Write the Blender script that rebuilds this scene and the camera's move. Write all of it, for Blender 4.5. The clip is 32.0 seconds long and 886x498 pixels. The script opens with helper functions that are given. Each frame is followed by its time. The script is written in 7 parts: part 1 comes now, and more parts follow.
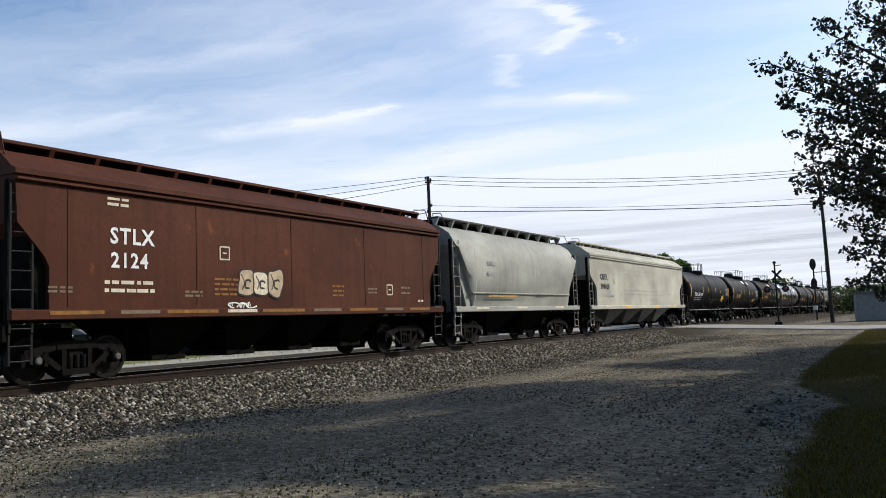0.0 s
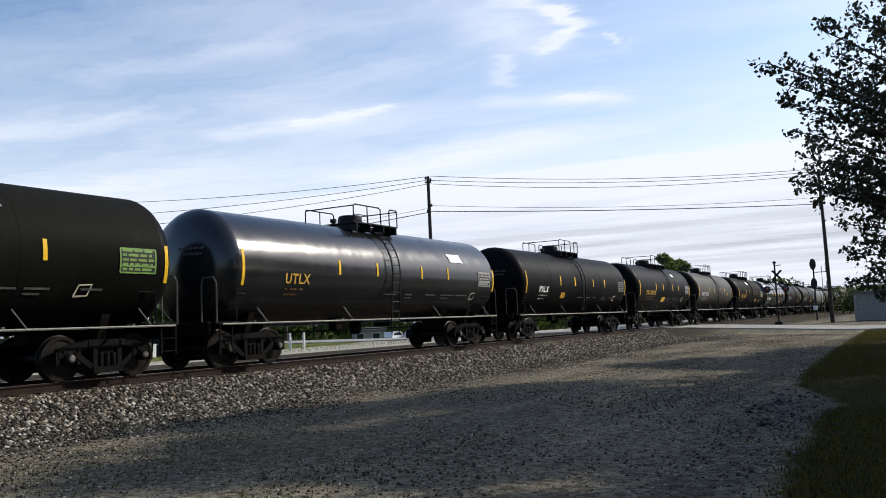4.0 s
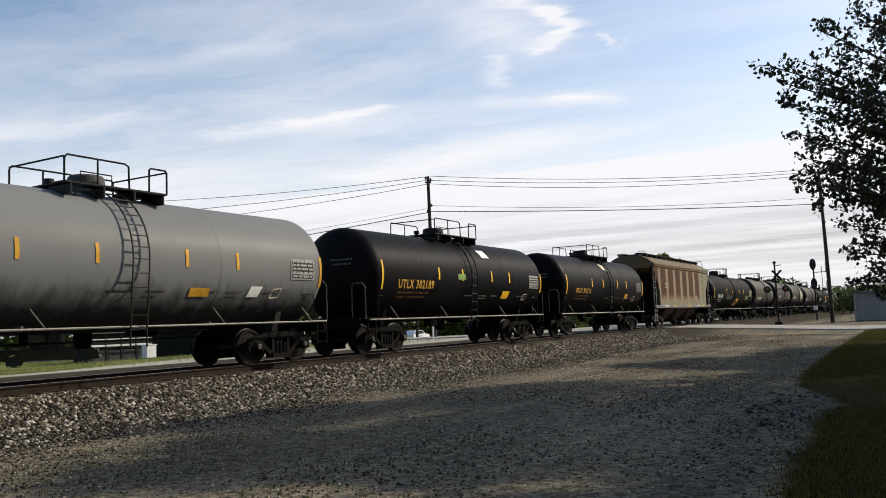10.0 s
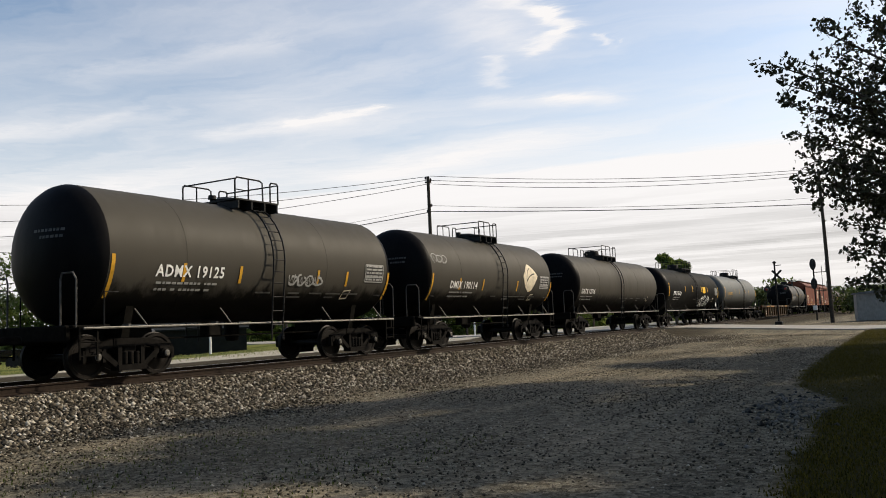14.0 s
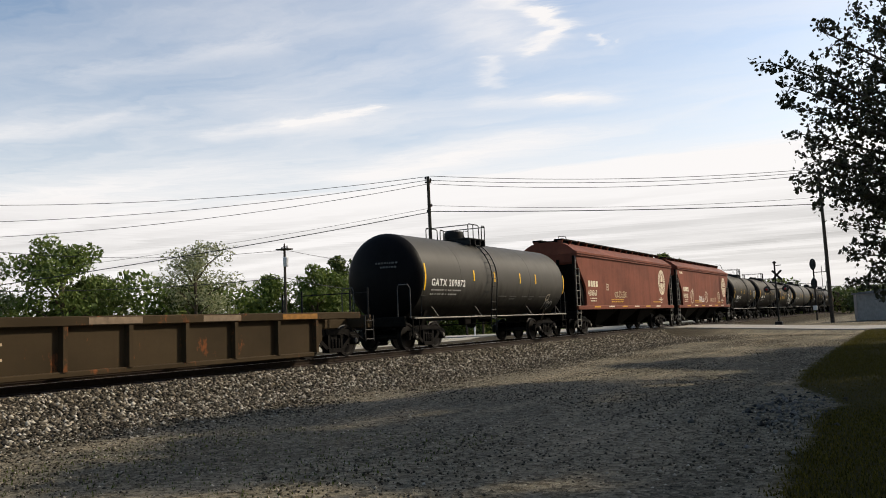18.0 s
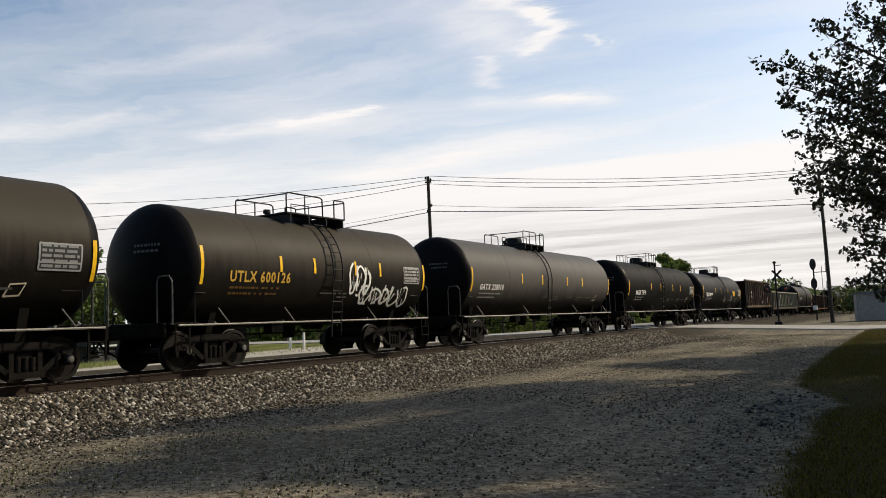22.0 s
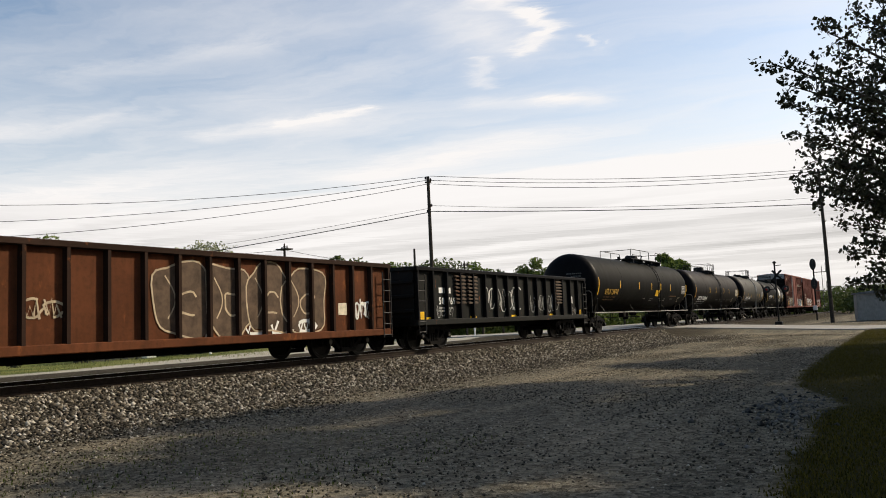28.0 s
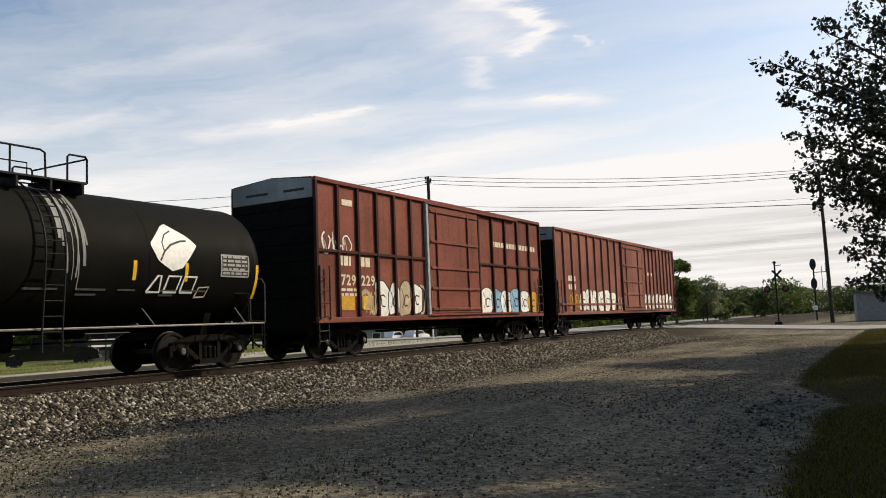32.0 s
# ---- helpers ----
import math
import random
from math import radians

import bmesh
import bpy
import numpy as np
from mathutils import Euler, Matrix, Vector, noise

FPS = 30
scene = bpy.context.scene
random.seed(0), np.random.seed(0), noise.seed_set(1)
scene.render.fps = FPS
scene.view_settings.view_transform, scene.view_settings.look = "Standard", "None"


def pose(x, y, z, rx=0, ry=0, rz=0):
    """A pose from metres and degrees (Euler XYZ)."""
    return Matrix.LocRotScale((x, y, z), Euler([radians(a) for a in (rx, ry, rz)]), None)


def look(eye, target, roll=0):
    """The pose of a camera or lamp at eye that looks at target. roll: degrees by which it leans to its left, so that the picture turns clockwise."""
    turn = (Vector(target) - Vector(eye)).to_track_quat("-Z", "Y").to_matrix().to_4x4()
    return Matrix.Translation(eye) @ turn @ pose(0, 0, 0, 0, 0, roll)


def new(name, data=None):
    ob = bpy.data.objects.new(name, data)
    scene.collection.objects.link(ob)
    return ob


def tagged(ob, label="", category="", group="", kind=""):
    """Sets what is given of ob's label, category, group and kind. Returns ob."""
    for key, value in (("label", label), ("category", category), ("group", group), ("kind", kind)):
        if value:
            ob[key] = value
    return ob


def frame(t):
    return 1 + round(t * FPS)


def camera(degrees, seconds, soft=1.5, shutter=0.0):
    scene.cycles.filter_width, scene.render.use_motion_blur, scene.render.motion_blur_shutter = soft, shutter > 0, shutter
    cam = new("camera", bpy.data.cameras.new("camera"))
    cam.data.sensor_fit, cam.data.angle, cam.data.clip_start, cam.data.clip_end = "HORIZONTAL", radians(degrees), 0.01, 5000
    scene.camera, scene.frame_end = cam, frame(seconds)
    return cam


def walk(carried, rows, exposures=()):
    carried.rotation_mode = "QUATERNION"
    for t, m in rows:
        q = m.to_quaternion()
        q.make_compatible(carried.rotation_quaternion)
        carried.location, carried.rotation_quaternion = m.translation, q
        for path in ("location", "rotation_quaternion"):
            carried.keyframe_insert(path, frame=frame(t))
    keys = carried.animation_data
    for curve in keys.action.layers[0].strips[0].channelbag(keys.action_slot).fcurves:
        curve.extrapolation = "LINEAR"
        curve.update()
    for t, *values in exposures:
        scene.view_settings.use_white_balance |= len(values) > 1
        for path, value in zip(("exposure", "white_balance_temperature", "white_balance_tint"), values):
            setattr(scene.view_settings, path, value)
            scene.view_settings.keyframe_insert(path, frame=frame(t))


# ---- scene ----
RAIL = 0.50            # top of rail over the lot
TRACK = 15.875         # centre line of the track, parallel to the x axis
SPEED = 22.087         # metres a second, towards -x

cam = camera(57.08, 32.0, soft=0.95)
EYE = Vector((0, 0, RAIL + 0.916))
YAW, PITCH = radians(59.63), radians(5.09)
AIM = Vector((math.sin(YAW) * math.cos(PITCH), math.cos(YAW) * math.cos(PITCH), math.sin(PITCH)))
VIEW = look(EYE, EYE + AIM, -2.21)
walk(cam, [(0, VIEW), (32, VIEW)], exposures=[(0, 0.20, 6020, 10), (9, 0.20, 6050, 10), (10, 0.18, 6600, 10), (13, 0.18, 6950, 10), (32, 0.18, 7050, 10)])

# ---- light ----
SUN_EL, SUN_AZ = radians(32), Vector((0.80, -0.60, 0))
sun_way = Vector((SUN_AZ.x * math.cos(SUN_EL), SUN_AZ.y * math.cos(SUN_EL), math.sin(SUN_EL)))
sun = new("sun", bpy.data.lights.new("sun", "SUN"))
sun.data.energy, sun.data.angle, sun.data.color = 4.3, radians(0.8), (1.0, 0.90, 0.74)
sun.matrix_basis = look(sun_way * 50, (0, 0, 0))

world = bpy.data.worlds.new("sky")
scene.world = world
world.use_nodes = True
wn, wl = world.node_tree.nodes, world.node_tree.links
wn.clear()
sky = wn.new("ShaderNodeTexSky")
sky.sky_type, sky.sun_disc = "NISHITA", False
sky.sun_elevation, sky.sun_rotation = SUN_EL, math.atan2(SUN_AZ.x, SUN_AZ.y)
sky.dust_density, sky.air_density, sky.ozone_density = 1.5, 1.0, 1.6
wbg, wout = wn.new("ShaderNodeBackground"), wn.new("ShaderNodeOutputWorld")
wbg.inputs["Strength"].default_value = 0.145
wl.new(sky.outputs[0], wbg.inputs["Color"])
wl.new(wbg.outputs[0], wout.inputs[0])


# ---- materials ----
def shader(name):
    m = bpy.data.materials.new(name)
    m.use_nodes = True
    n, l = m.node_tree.nodes, m.node_tree.links
    return m, n, l, n["Principled BSDF"]


def noise_tex(n, l, vec, scale, detail=4.0, rough=0.55):
    t = n.new("ShaderNodeTexNoise")
    t.inputs["Scale"].default_value, t.inputs["Detail"].default_value = scale, detail
    t.inputs["Roughness"].default_value = rough
    l.new(vec, t.inputs["Vector"])
    return t.outputs["Fac"]


def ramp(n, l, fac, lo, hi, a=(0, 0, 0, 1), b=(1, 1, 1, 1)):
    r = n.new("ShaderNodeValToRGB")
    r.color_ramp.elements[0].position, r.color_ramp.elements[1].position = lo, hi
    r.color_ramp.elements[0].color, r.color_ramp.elements[1].color = a, b
    l.new(fac, r.inputs[0])
    return r.outputs[0]


def mix(n, l, fac, a, b, blend="MIX"):
    m = n.new("ShaderNodeMix")
    m.data_type, m.blend_type = "RGBA", blend
    for sock, v in ((m.inputs[0], fac), (m.inputs[6], a), (m.inputs[7], b)):
        if hasattr(v, "is_output"):
            l.new(v, sock)
        else:
            sock.default_value = v if isinstance(v, (int, float)) else (*v[:3], 1)
    return m.outputs[2]


def bump(n, l, bsdf, height, strength, dist):
    b = n.new("ShaderNodeBump")
    b.inputs["Strength"].default_value, b.inputs["Distance"].default_value = strength, dist
    l.new(height, b.inputs["Height"])
    l.new(b.outputs[0], bsdf.inputs["Normal"])


def stretched(n, l, scale, shift_by_object=True):
    """Object coordinates, scaled, shifted a little for each object so that copies differ."""
    tc, mp = n.new("ShaderNodeTexCoord"), n.new("ShaderNodeMapping")
    mp.inputs["Scale"].default_value = scale
    l.new(tc.outputs["Object"], mp.inputs["Vector"])
    if shift_by_object:
        oi, cb = n.new("ShaderNodeObjectInfo"), n.new("ShaderNodeCombineXYZ")
        ml = n.new("ShaderNodeMath")
        ml.operation = "MULTIPLY"
        ml.inputs[1].default_value = 37.0
        l.new(oi.outputs["Random"], ml.inputs[0])
        for k in range(3):
            l.new(ml.outputs[0], cb.inputs[k])
        l.new(cb.outputs[0], mp.inputs["Location"])
    return mp.outputs[0]


def paint(name, base, dirt=(0.05, 0.04, 0.03), amount=0.5, rough=0.45, rust=0.0, streak=0.5, metal=0.0, rust_col=(0.16, 0.055, 0.02), ripple=0.0, spec=0.045, cap=None):
    """Weathered paint on steel: broad fading, streaks that run down, fine grime, some rust."""
    m, n, l, b = shader(name)
    broad = noise_tex(n, l, stretched(n, l, (0.35, 0.6, 0.6)), 1.0, 5)
    run = noise_tex(n, l, stretched(n, l, (3.5, 3.5, 0.28)), 1.0, 6, 0.65)
    fine = noise_tex(n, l, stretched(n, l, (9, 9, 9)), 1.0, 5, 0.7)
    c = mix(n, l, ramp(n, l, broad, 0.35, 0.72), tuple(0.72 * v for v in base), tuple(min(1, 1.22 * v) for v in base))
    mm = n.new("ShaderNodeMath")
    mm.operation = "MULTIPLY"
    mm.inputs[1].default_value = streak * amount
    l.new(ramp(n, l, run, 0.48, 0.72), mm.inputs[0])
    c = mix(n, l, mm.outputs[0], c, dirt)
    m2 = n.new("ShaderNodeMath")
    m2.operation = "MULTIPLY"
    m2.inputs[1].default_value = 0.6 * amount
    l.new(ramp(n, l, fine, 0.45, 0.8), m2.inputs[0])
    c = mix(n, l, m2.outputs[0], c, dirt)
    if rust:
        spots = noise_tex(n, l, stretched(n, l, (1.3, 1.3, 0.7)), 1.6, 9, 0.72)
        c = mix(n, l, ramp(n, l, spots, 0.66 - 0.22 * rust, 0.72 - 0.18 * rust), c, rust_col)
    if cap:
        # lighter upper part; the base below it carries grime and painted shade, edge ragged
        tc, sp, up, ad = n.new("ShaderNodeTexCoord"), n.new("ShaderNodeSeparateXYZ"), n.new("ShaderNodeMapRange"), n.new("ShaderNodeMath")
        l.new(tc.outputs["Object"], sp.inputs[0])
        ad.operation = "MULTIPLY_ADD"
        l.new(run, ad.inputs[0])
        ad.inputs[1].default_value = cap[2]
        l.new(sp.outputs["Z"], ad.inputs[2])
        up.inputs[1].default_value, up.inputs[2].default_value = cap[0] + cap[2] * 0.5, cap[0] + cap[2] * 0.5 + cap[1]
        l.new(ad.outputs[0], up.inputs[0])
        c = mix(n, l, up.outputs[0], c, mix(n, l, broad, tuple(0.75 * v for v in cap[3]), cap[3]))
    l.new(c, b.inputs["Base Color"])
    r = n.new("ShaderNodeMapRange")
    r.inputs[3].default_value, r.inputs[4].default_value = max(0.05, rough - 0.12), min(1, rough + 0.2)
    l.new(run, r.inputs[0])
    l.new(r.outputs[0], b.inputs["Roughness"])
    b.inputs["Metallic"].default_value = metal
    b.inputs["Specular IOR Level"].default_value = spec
    if ripple:
        wave = noise_tex(n, l, stretched(n, l, (0.9, 0.9, 0.6)), 1.2, 2)
        bump(n, l, b, wave, ripple, 0.05)
    else:
        bump(n, l, b, fine, 0.12, 0.01)
    return m


def plain(name, base, rough=0.6, metal=0.0, vary=0.25, scale=6.0, bump_by=0.1, spec=None):
    m, n, l, b = shader(name)
    v = stretched(n, l, (1, 1, 1))
    f = noise_tex(n, l, v, scale, 6, 0.65)
    lo, hi = tuple(x * (1 - vary) for x in base), tuple(min(1, x * (1 + vary)) for x in base)
    l.new(mix(n, l, ramp(n, l, f, 0.3, 0.7), lo, hi), b.inputs["Base Color"])
    b.inputs["Roughness"].default_value, b.inputs["Metallic"].default_value = rough, metal
    b.inputs["Specular IOR Level"].default_value = spec if spec is not None else 0.5 if rough < 0.3 else 0.12
    if bump_by:
        bump(n, l, b, f, bump_by, 0.02)
    return m


def per_island(name, a, b_, rough=0.9, scale=20.0, more=None):
    """Loose pieces in one mesh: each island has its own tone."""
    m, n, l, b = shader(name)
    g = n.new("ShaderNodeNewGeometry")
    r = n.new("ShaderNodeValToRGB")
    r.color_ramp.elements[0].color, r.color_ramp.elements[1].color = (*a, 1), (*b_, 1)
    if more:
        e = r.color_ramp.elements.new(0.82)
        e.color = (*more, 1)
        e = r.color_ramp.elements.new(0.5)
        e.color = (*(0.32 * v for v in more), 1)
    l.new(g.outputs["Random Per Island"], r.inputs[0])
    f = noise_tex(n, l, stretched(n, l, (1, 1, 1)), scale, 3)
    l.new(mix(n, l, 0.35, r.outputs[0], f, "MULTIPLY"), b.inputs["Base Color"])
    b.inputs["Roughness"].default_value = rough
    b.inputs["Specular IOR Level"].default_value = 0.06
    return m


MAT = {}
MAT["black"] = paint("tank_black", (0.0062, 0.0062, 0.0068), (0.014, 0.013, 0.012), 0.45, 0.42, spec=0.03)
MAT["black_capped"] = paint("tank_black_grey_top", (0.0075, 0.0075, 0.0085), (0.014, 0.013, 0.012), 0.4, 0.45, spec=0.03, cap=(2.90, 0.06, 0.06, (0.040, 0.040, 0.041)))
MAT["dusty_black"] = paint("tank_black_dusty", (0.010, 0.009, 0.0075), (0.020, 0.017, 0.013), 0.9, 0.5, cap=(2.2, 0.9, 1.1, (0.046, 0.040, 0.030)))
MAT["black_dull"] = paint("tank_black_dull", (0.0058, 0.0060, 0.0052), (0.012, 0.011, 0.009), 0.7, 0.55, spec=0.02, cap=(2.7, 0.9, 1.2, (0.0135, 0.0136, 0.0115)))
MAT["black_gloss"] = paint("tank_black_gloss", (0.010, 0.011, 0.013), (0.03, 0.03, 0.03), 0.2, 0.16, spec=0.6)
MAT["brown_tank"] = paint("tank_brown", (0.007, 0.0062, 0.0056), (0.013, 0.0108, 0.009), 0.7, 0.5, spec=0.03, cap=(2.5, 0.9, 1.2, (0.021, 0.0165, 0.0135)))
# grey and silver shells: dark base stands in for shade and grime below
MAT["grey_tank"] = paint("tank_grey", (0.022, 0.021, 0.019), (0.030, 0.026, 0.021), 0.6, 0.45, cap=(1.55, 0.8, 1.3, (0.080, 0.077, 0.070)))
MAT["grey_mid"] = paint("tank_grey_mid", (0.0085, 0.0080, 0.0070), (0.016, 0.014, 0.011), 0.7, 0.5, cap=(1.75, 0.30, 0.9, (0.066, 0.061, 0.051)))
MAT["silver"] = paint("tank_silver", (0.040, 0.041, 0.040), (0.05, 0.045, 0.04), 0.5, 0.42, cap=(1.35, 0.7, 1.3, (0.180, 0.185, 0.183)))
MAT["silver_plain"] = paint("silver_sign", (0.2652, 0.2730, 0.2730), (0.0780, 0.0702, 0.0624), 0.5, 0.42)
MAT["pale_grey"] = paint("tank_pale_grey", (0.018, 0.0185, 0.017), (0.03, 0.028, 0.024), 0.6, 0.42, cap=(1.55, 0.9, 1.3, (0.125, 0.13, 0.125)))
MAT["pale_grey_plain"] = paint("pale_grey_paint", (0.1716, 0.1755, 0.1716), (0.0546, 0.0507, 0.0429), 0.6, 0.42)
MAT["hopper_brown"] = paint("hopper_brown", (0.078, 0.029, 0.0175), (0.030, 0.017, 0.011), 0.85, 0.55, 0.16)
MAT["hopper_red"] = paint("hopper_red", (0.168, 0.056, 0.036), (0.0484, 0.0250, 0.0172), 0.5, 0.55, 0.1)
MAT["cream"] = paint("hopper_cream", (0.43, 0.42, 0.35), (0.1872, 0.1638, 0.1248), 0.35, 0.55)
MAT["white_hopper"] = paint("hopper_white", (0.34, 0.345, 0.31), (0.1560, 0.1404, 0.1092), 0.55, 0.5, 0.06)
MAT["box_red"] = paint("boxcar_red", (0.205, 0.068, 0.050), (0.050, 0.0265, 0.0190), 0.85, 0.6, 0.25)
MAT["box_post"] = paint("boxcar_post", (0.060, 0.024, 0.019), (0.025, 0.015, 0.012), 0.8, 0.6, 0.2)
MAT["box_red2"] = paint("boxcar_red_faded", (0.215, 0.086, 0.066), (0.0585, 0.0328, 0.0265), 0.7, 0.65, 0.3)
MAT["gon_red"] = paint("gondola_red", (0.105, 0.037, 0.0165), (0.036, 0.0170, 0.0095), 0.95, 0.7, 0.35)
MAT["gon_post"] = paint("gondola_post", (0.030, 0.0165, 0.0115), (0.018, 0.011, 0.008), 0.8, 0.7, 0.3)
MAT["gon_black"] = paint("gondola_black", (0.0135, 0.0145, 0.0135), (0.024, 0.021, 0.017), 0.7, 0.6, 0.2)
MAT["gon_grey"] = paint("gondola_grey", (0.0484, 0.0413, 0.0312), (0.0780, 0.0562, 0.0390), 0.8, 0.7, 0.4)
MAT["ore_brown"] = paint("open_hopper_brown", (0.042, 0.025, 0.0155), (0.018, 0.0125, 0.0085), 0.9, 0.7, 0.25, rust_col=(0.06, 0.022, 0.012))
# darker than the side brown: shade on the end walls put into colour
MAT["ore_end"] = paint("open_hopper_end", (0.020, 0.0085, 0.006), (0.010, 0.006, 0.005), 0.8, 0.7, 0.2)
MAT["ore_sill"] = paint("open_hopper_sill", (0.085, 0.062, 0.036), (0.04, 0.028, 0.018), 0.8, 0.7, 0.2)
# two light tones: sun on the post faces put into colour; louvres share one
MAT["post_dust"] = paint("pale_lit_post", (0.105, 0.080, 0.062), (0.035, 0.024, 0.018), 0.7, 0.7, 0.3)
MAT["post_pale"] = paint("pale_post", (0.20, 0.185, 0.145), (0.07, 0.055, 0.04), 0.7, 0.7, 0.3)
MAT["well_brown"] = paint("well_brown", (0.044, 0.031, 0.017), (0.034, 0.024, 0.015), 0.7, 0.65, 0.35)
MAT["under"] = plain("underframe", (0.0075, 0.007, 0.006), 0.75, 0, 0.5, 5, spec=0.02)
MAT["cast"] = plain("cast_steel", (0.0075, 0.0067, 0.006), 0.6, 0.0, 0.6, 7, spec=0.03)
MAT["worn_rail"] = plain("worn_handrail", (0.085, 0.083, 0.078), 0.6, 0, 0.4, 8, spec=0.1)
MAT["faint_stencil"] = plain("faint_stencil", (0.095, 0.093, 0.088), 0.6, 0, 0.35, 9, 0)
MAT["faint_yellow"] = plain("faint_yellow_stencil", (0.11, 0.060, 0.018), 0.6, 0, 0.35, 9, 0)
MAT["bearing"] = plain("greasy_bearing_cap", (0.10, 0.095, 0.085), 0.5, 0.2, 0.6, 9)
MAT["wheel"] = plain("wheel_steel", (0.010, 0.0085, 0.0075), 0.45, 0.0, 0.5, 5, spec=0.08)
MAT["dark_rail"] = plain("dark_handrail", (0.016, 0.016, 0.016), 0.5, 0.0, 0.3, 8, spec=0.08)
MAT["pale_rail"] = plain("pale_handrail", (0.20, 0.19, 0.17), 0.6, 0.1, 0.3, 8)
MAT["yellow"] = plain("yellow_tape", (0.72, 0.43, 0.02), 0.4, 0, 0.18, 9, 0)
MAT["yellow_dull"] = plain("yellow_faded", (0.50, 0.27, 0.03), 0.55, 0, 0.3, 7, 0)
MAT["white"] = plain("white_stencil", (0.72, 0.72, 0.70), 0.55, 0, 0.15, 9, 0)
MAT["grey_stencil"] = plain("grey_stencil", (0.30, 0.30, 0.29), 0.6, 0, 0.25, 9, 0)
MAT["black_stencil"] = plain("black_stencil", (0.03, 0.03, 0.03), 0.55, 0, 0.2, 9, 0)
MAT["yellow_stencil"] = plain("yellow_stencil", (0.47, 0.28, 0.045), 0.55, 0, 0.2, 9, 0)
MAT["ghost_stencil"] = plain("faded_stencil", (0.17, 0.125, 0.085), 0.6, 0, 0.3, 7, 0)
MAT["ghost_yellow"] = plain("faded_yellow", (0.22, 0.105, 0.025), 0.6, 0, 0.35, 7, 0)
MAT["cream_stencil"] = plain("cream_stencil", (0.60, 0.53, 0.40), 0.6, 0, 0.25, 6, 0)
MAT["tan_spray"] = plain("tan_spray_paint", (0.42, 0.33, 0.22), 0.6, 0, 0.3, 5, 0)
MAT["dull_spray"] = plain("dull_brown_spray_paint", (0.090, 0.060, 0.040), 0.7, 0, 0.45, 3, 0)
MAT["white_spray"] = plain("white_spray_paint", (0.70, 0.70, 0.66), 0.6, 0, 0.2, 4, 0)
MAT["blue_spray"] = plain("blue_spray_paint", (0.20, 0.36, 0.50), 0.6, 0, 0.3, 4, 0)
MAT["pink_spray"] = plain("red_spray_paint", (0.50, 0.10, 0.09), 0.6, 0, 0.3, 4, 0)
MAT["green_spray"] = plain("green_spray_paint", (0.16, 0.26, 0.07), 0.6, 0, 0.3, 4, 0)
MAT["galv"] = plain("galvanised_steel", (0.42, 0.43, 0.44), 0.5, 0.3, 0.2, 6)
MAT["bungalow"] = plain("aluminium_siding", (0.27, 0.255, 0.235), 0.6, 0.0, 0.2, 3)
MAT["pole"] = plain("weathered_pole", (0.050, 0.043, 0.036), 0.85, 0, 0.4, 5, spec=0.04)
MAT["dark_back"] = plain("dark_grey_metal", (0.020, 0.020, 0.020), 0.7, 0, 0.3, 6, spec=0.05)
MAT["wire"] = plain("wire", (0.05, 0.05, 0.055), 0.5, 0.3, 0.1, 5, 0)
MAT["insulator"] = plain("glazed_insulator", (0.05, 0.035, 0.03), 0.25, 0, 0.2, 8, 0)
MAT["bark"] = plain("bark", (0.075, 0.060, 0.045), 0.9, 0, 0.4, 9, 0.5)
MAT["car_black"] = plain("black_car_paint", (0.006, 0.006, 0.007), 0.12, 0, 0.2, 4, 0)
MAT["car_white"] = plain("white_car_paint", (0.68, 0.69, 0.70), 0.25, 0, 0.08, 4, 0)
MAT["glass_dark"] = plain("tinted_glass", (0.015, 0.018, 0.02), 0.08, 0, 0.1, 4, 0)
MAT["tyre"] = plain("tyre_rubber", (0.02, 0.02, 0.02), 0.85, 0, 0.2, 9)
MAT["chrome"] = plain("chrome", (0.55, 0.55, 0.55), 0.2, 1.0, 0.1, 5, 0)
MAT["siding_dark"] = plain("dark_siding", (0.012, 0.013, 0.011), 0.7, 0, 0.25, 2)
MAT["siding_white"] = plain("white_siding", (0.62, 0.62, 0.60), 0.6, 0, 0.1, 3)
MAT["under_clad"] = plain("grey_cladding", (0.055, 0.056, 0.055), 0.8, 0, 0.25, 4)
MAT["roof_grey"] = plain("grey_roof", (0.13, 0.13, 0.135), 0.8, 0, 0.25, 4)
MAT["tie"] = plain("creosoted_tie", (0.060, 0.045, 0.034), 0.9, 0, 0.45, 7, 0.4)
MAT["railside"] = plain("rusty_rail", (0.022, 0.015, 0.011), 0.75, 0.3, 0.35, 9)
MAT["railtop"] = plain("worn_rail_head", (0.45, 0.45, 0.45), 0.28, 1.0, 0.2, 14, 0)
MAT["stone"] = per_island("ballast_stone", (0.018, 0.016, 0.012), (0.54, 0.50, 0.42), 0.9, 30, (0.225, 0.190, 0.140))
MAT["pebble"] = per_island("lot_pebble", (0.050, 0.044, 0.033), (0.50, 0.45, 0.36), 0.9, 30, (0.22, 0.185, 0.135))
MAT["rubble"] = per_island("rubble_stone", (0.025, 0.024, 0.022), (0.22, 0.21, 0.19), 0.9, 30)
MAT["red_lens"] = plain("red_lens", (0.25, 0.02, 0.015), 0.15, 0, 0.1, 5, 0)


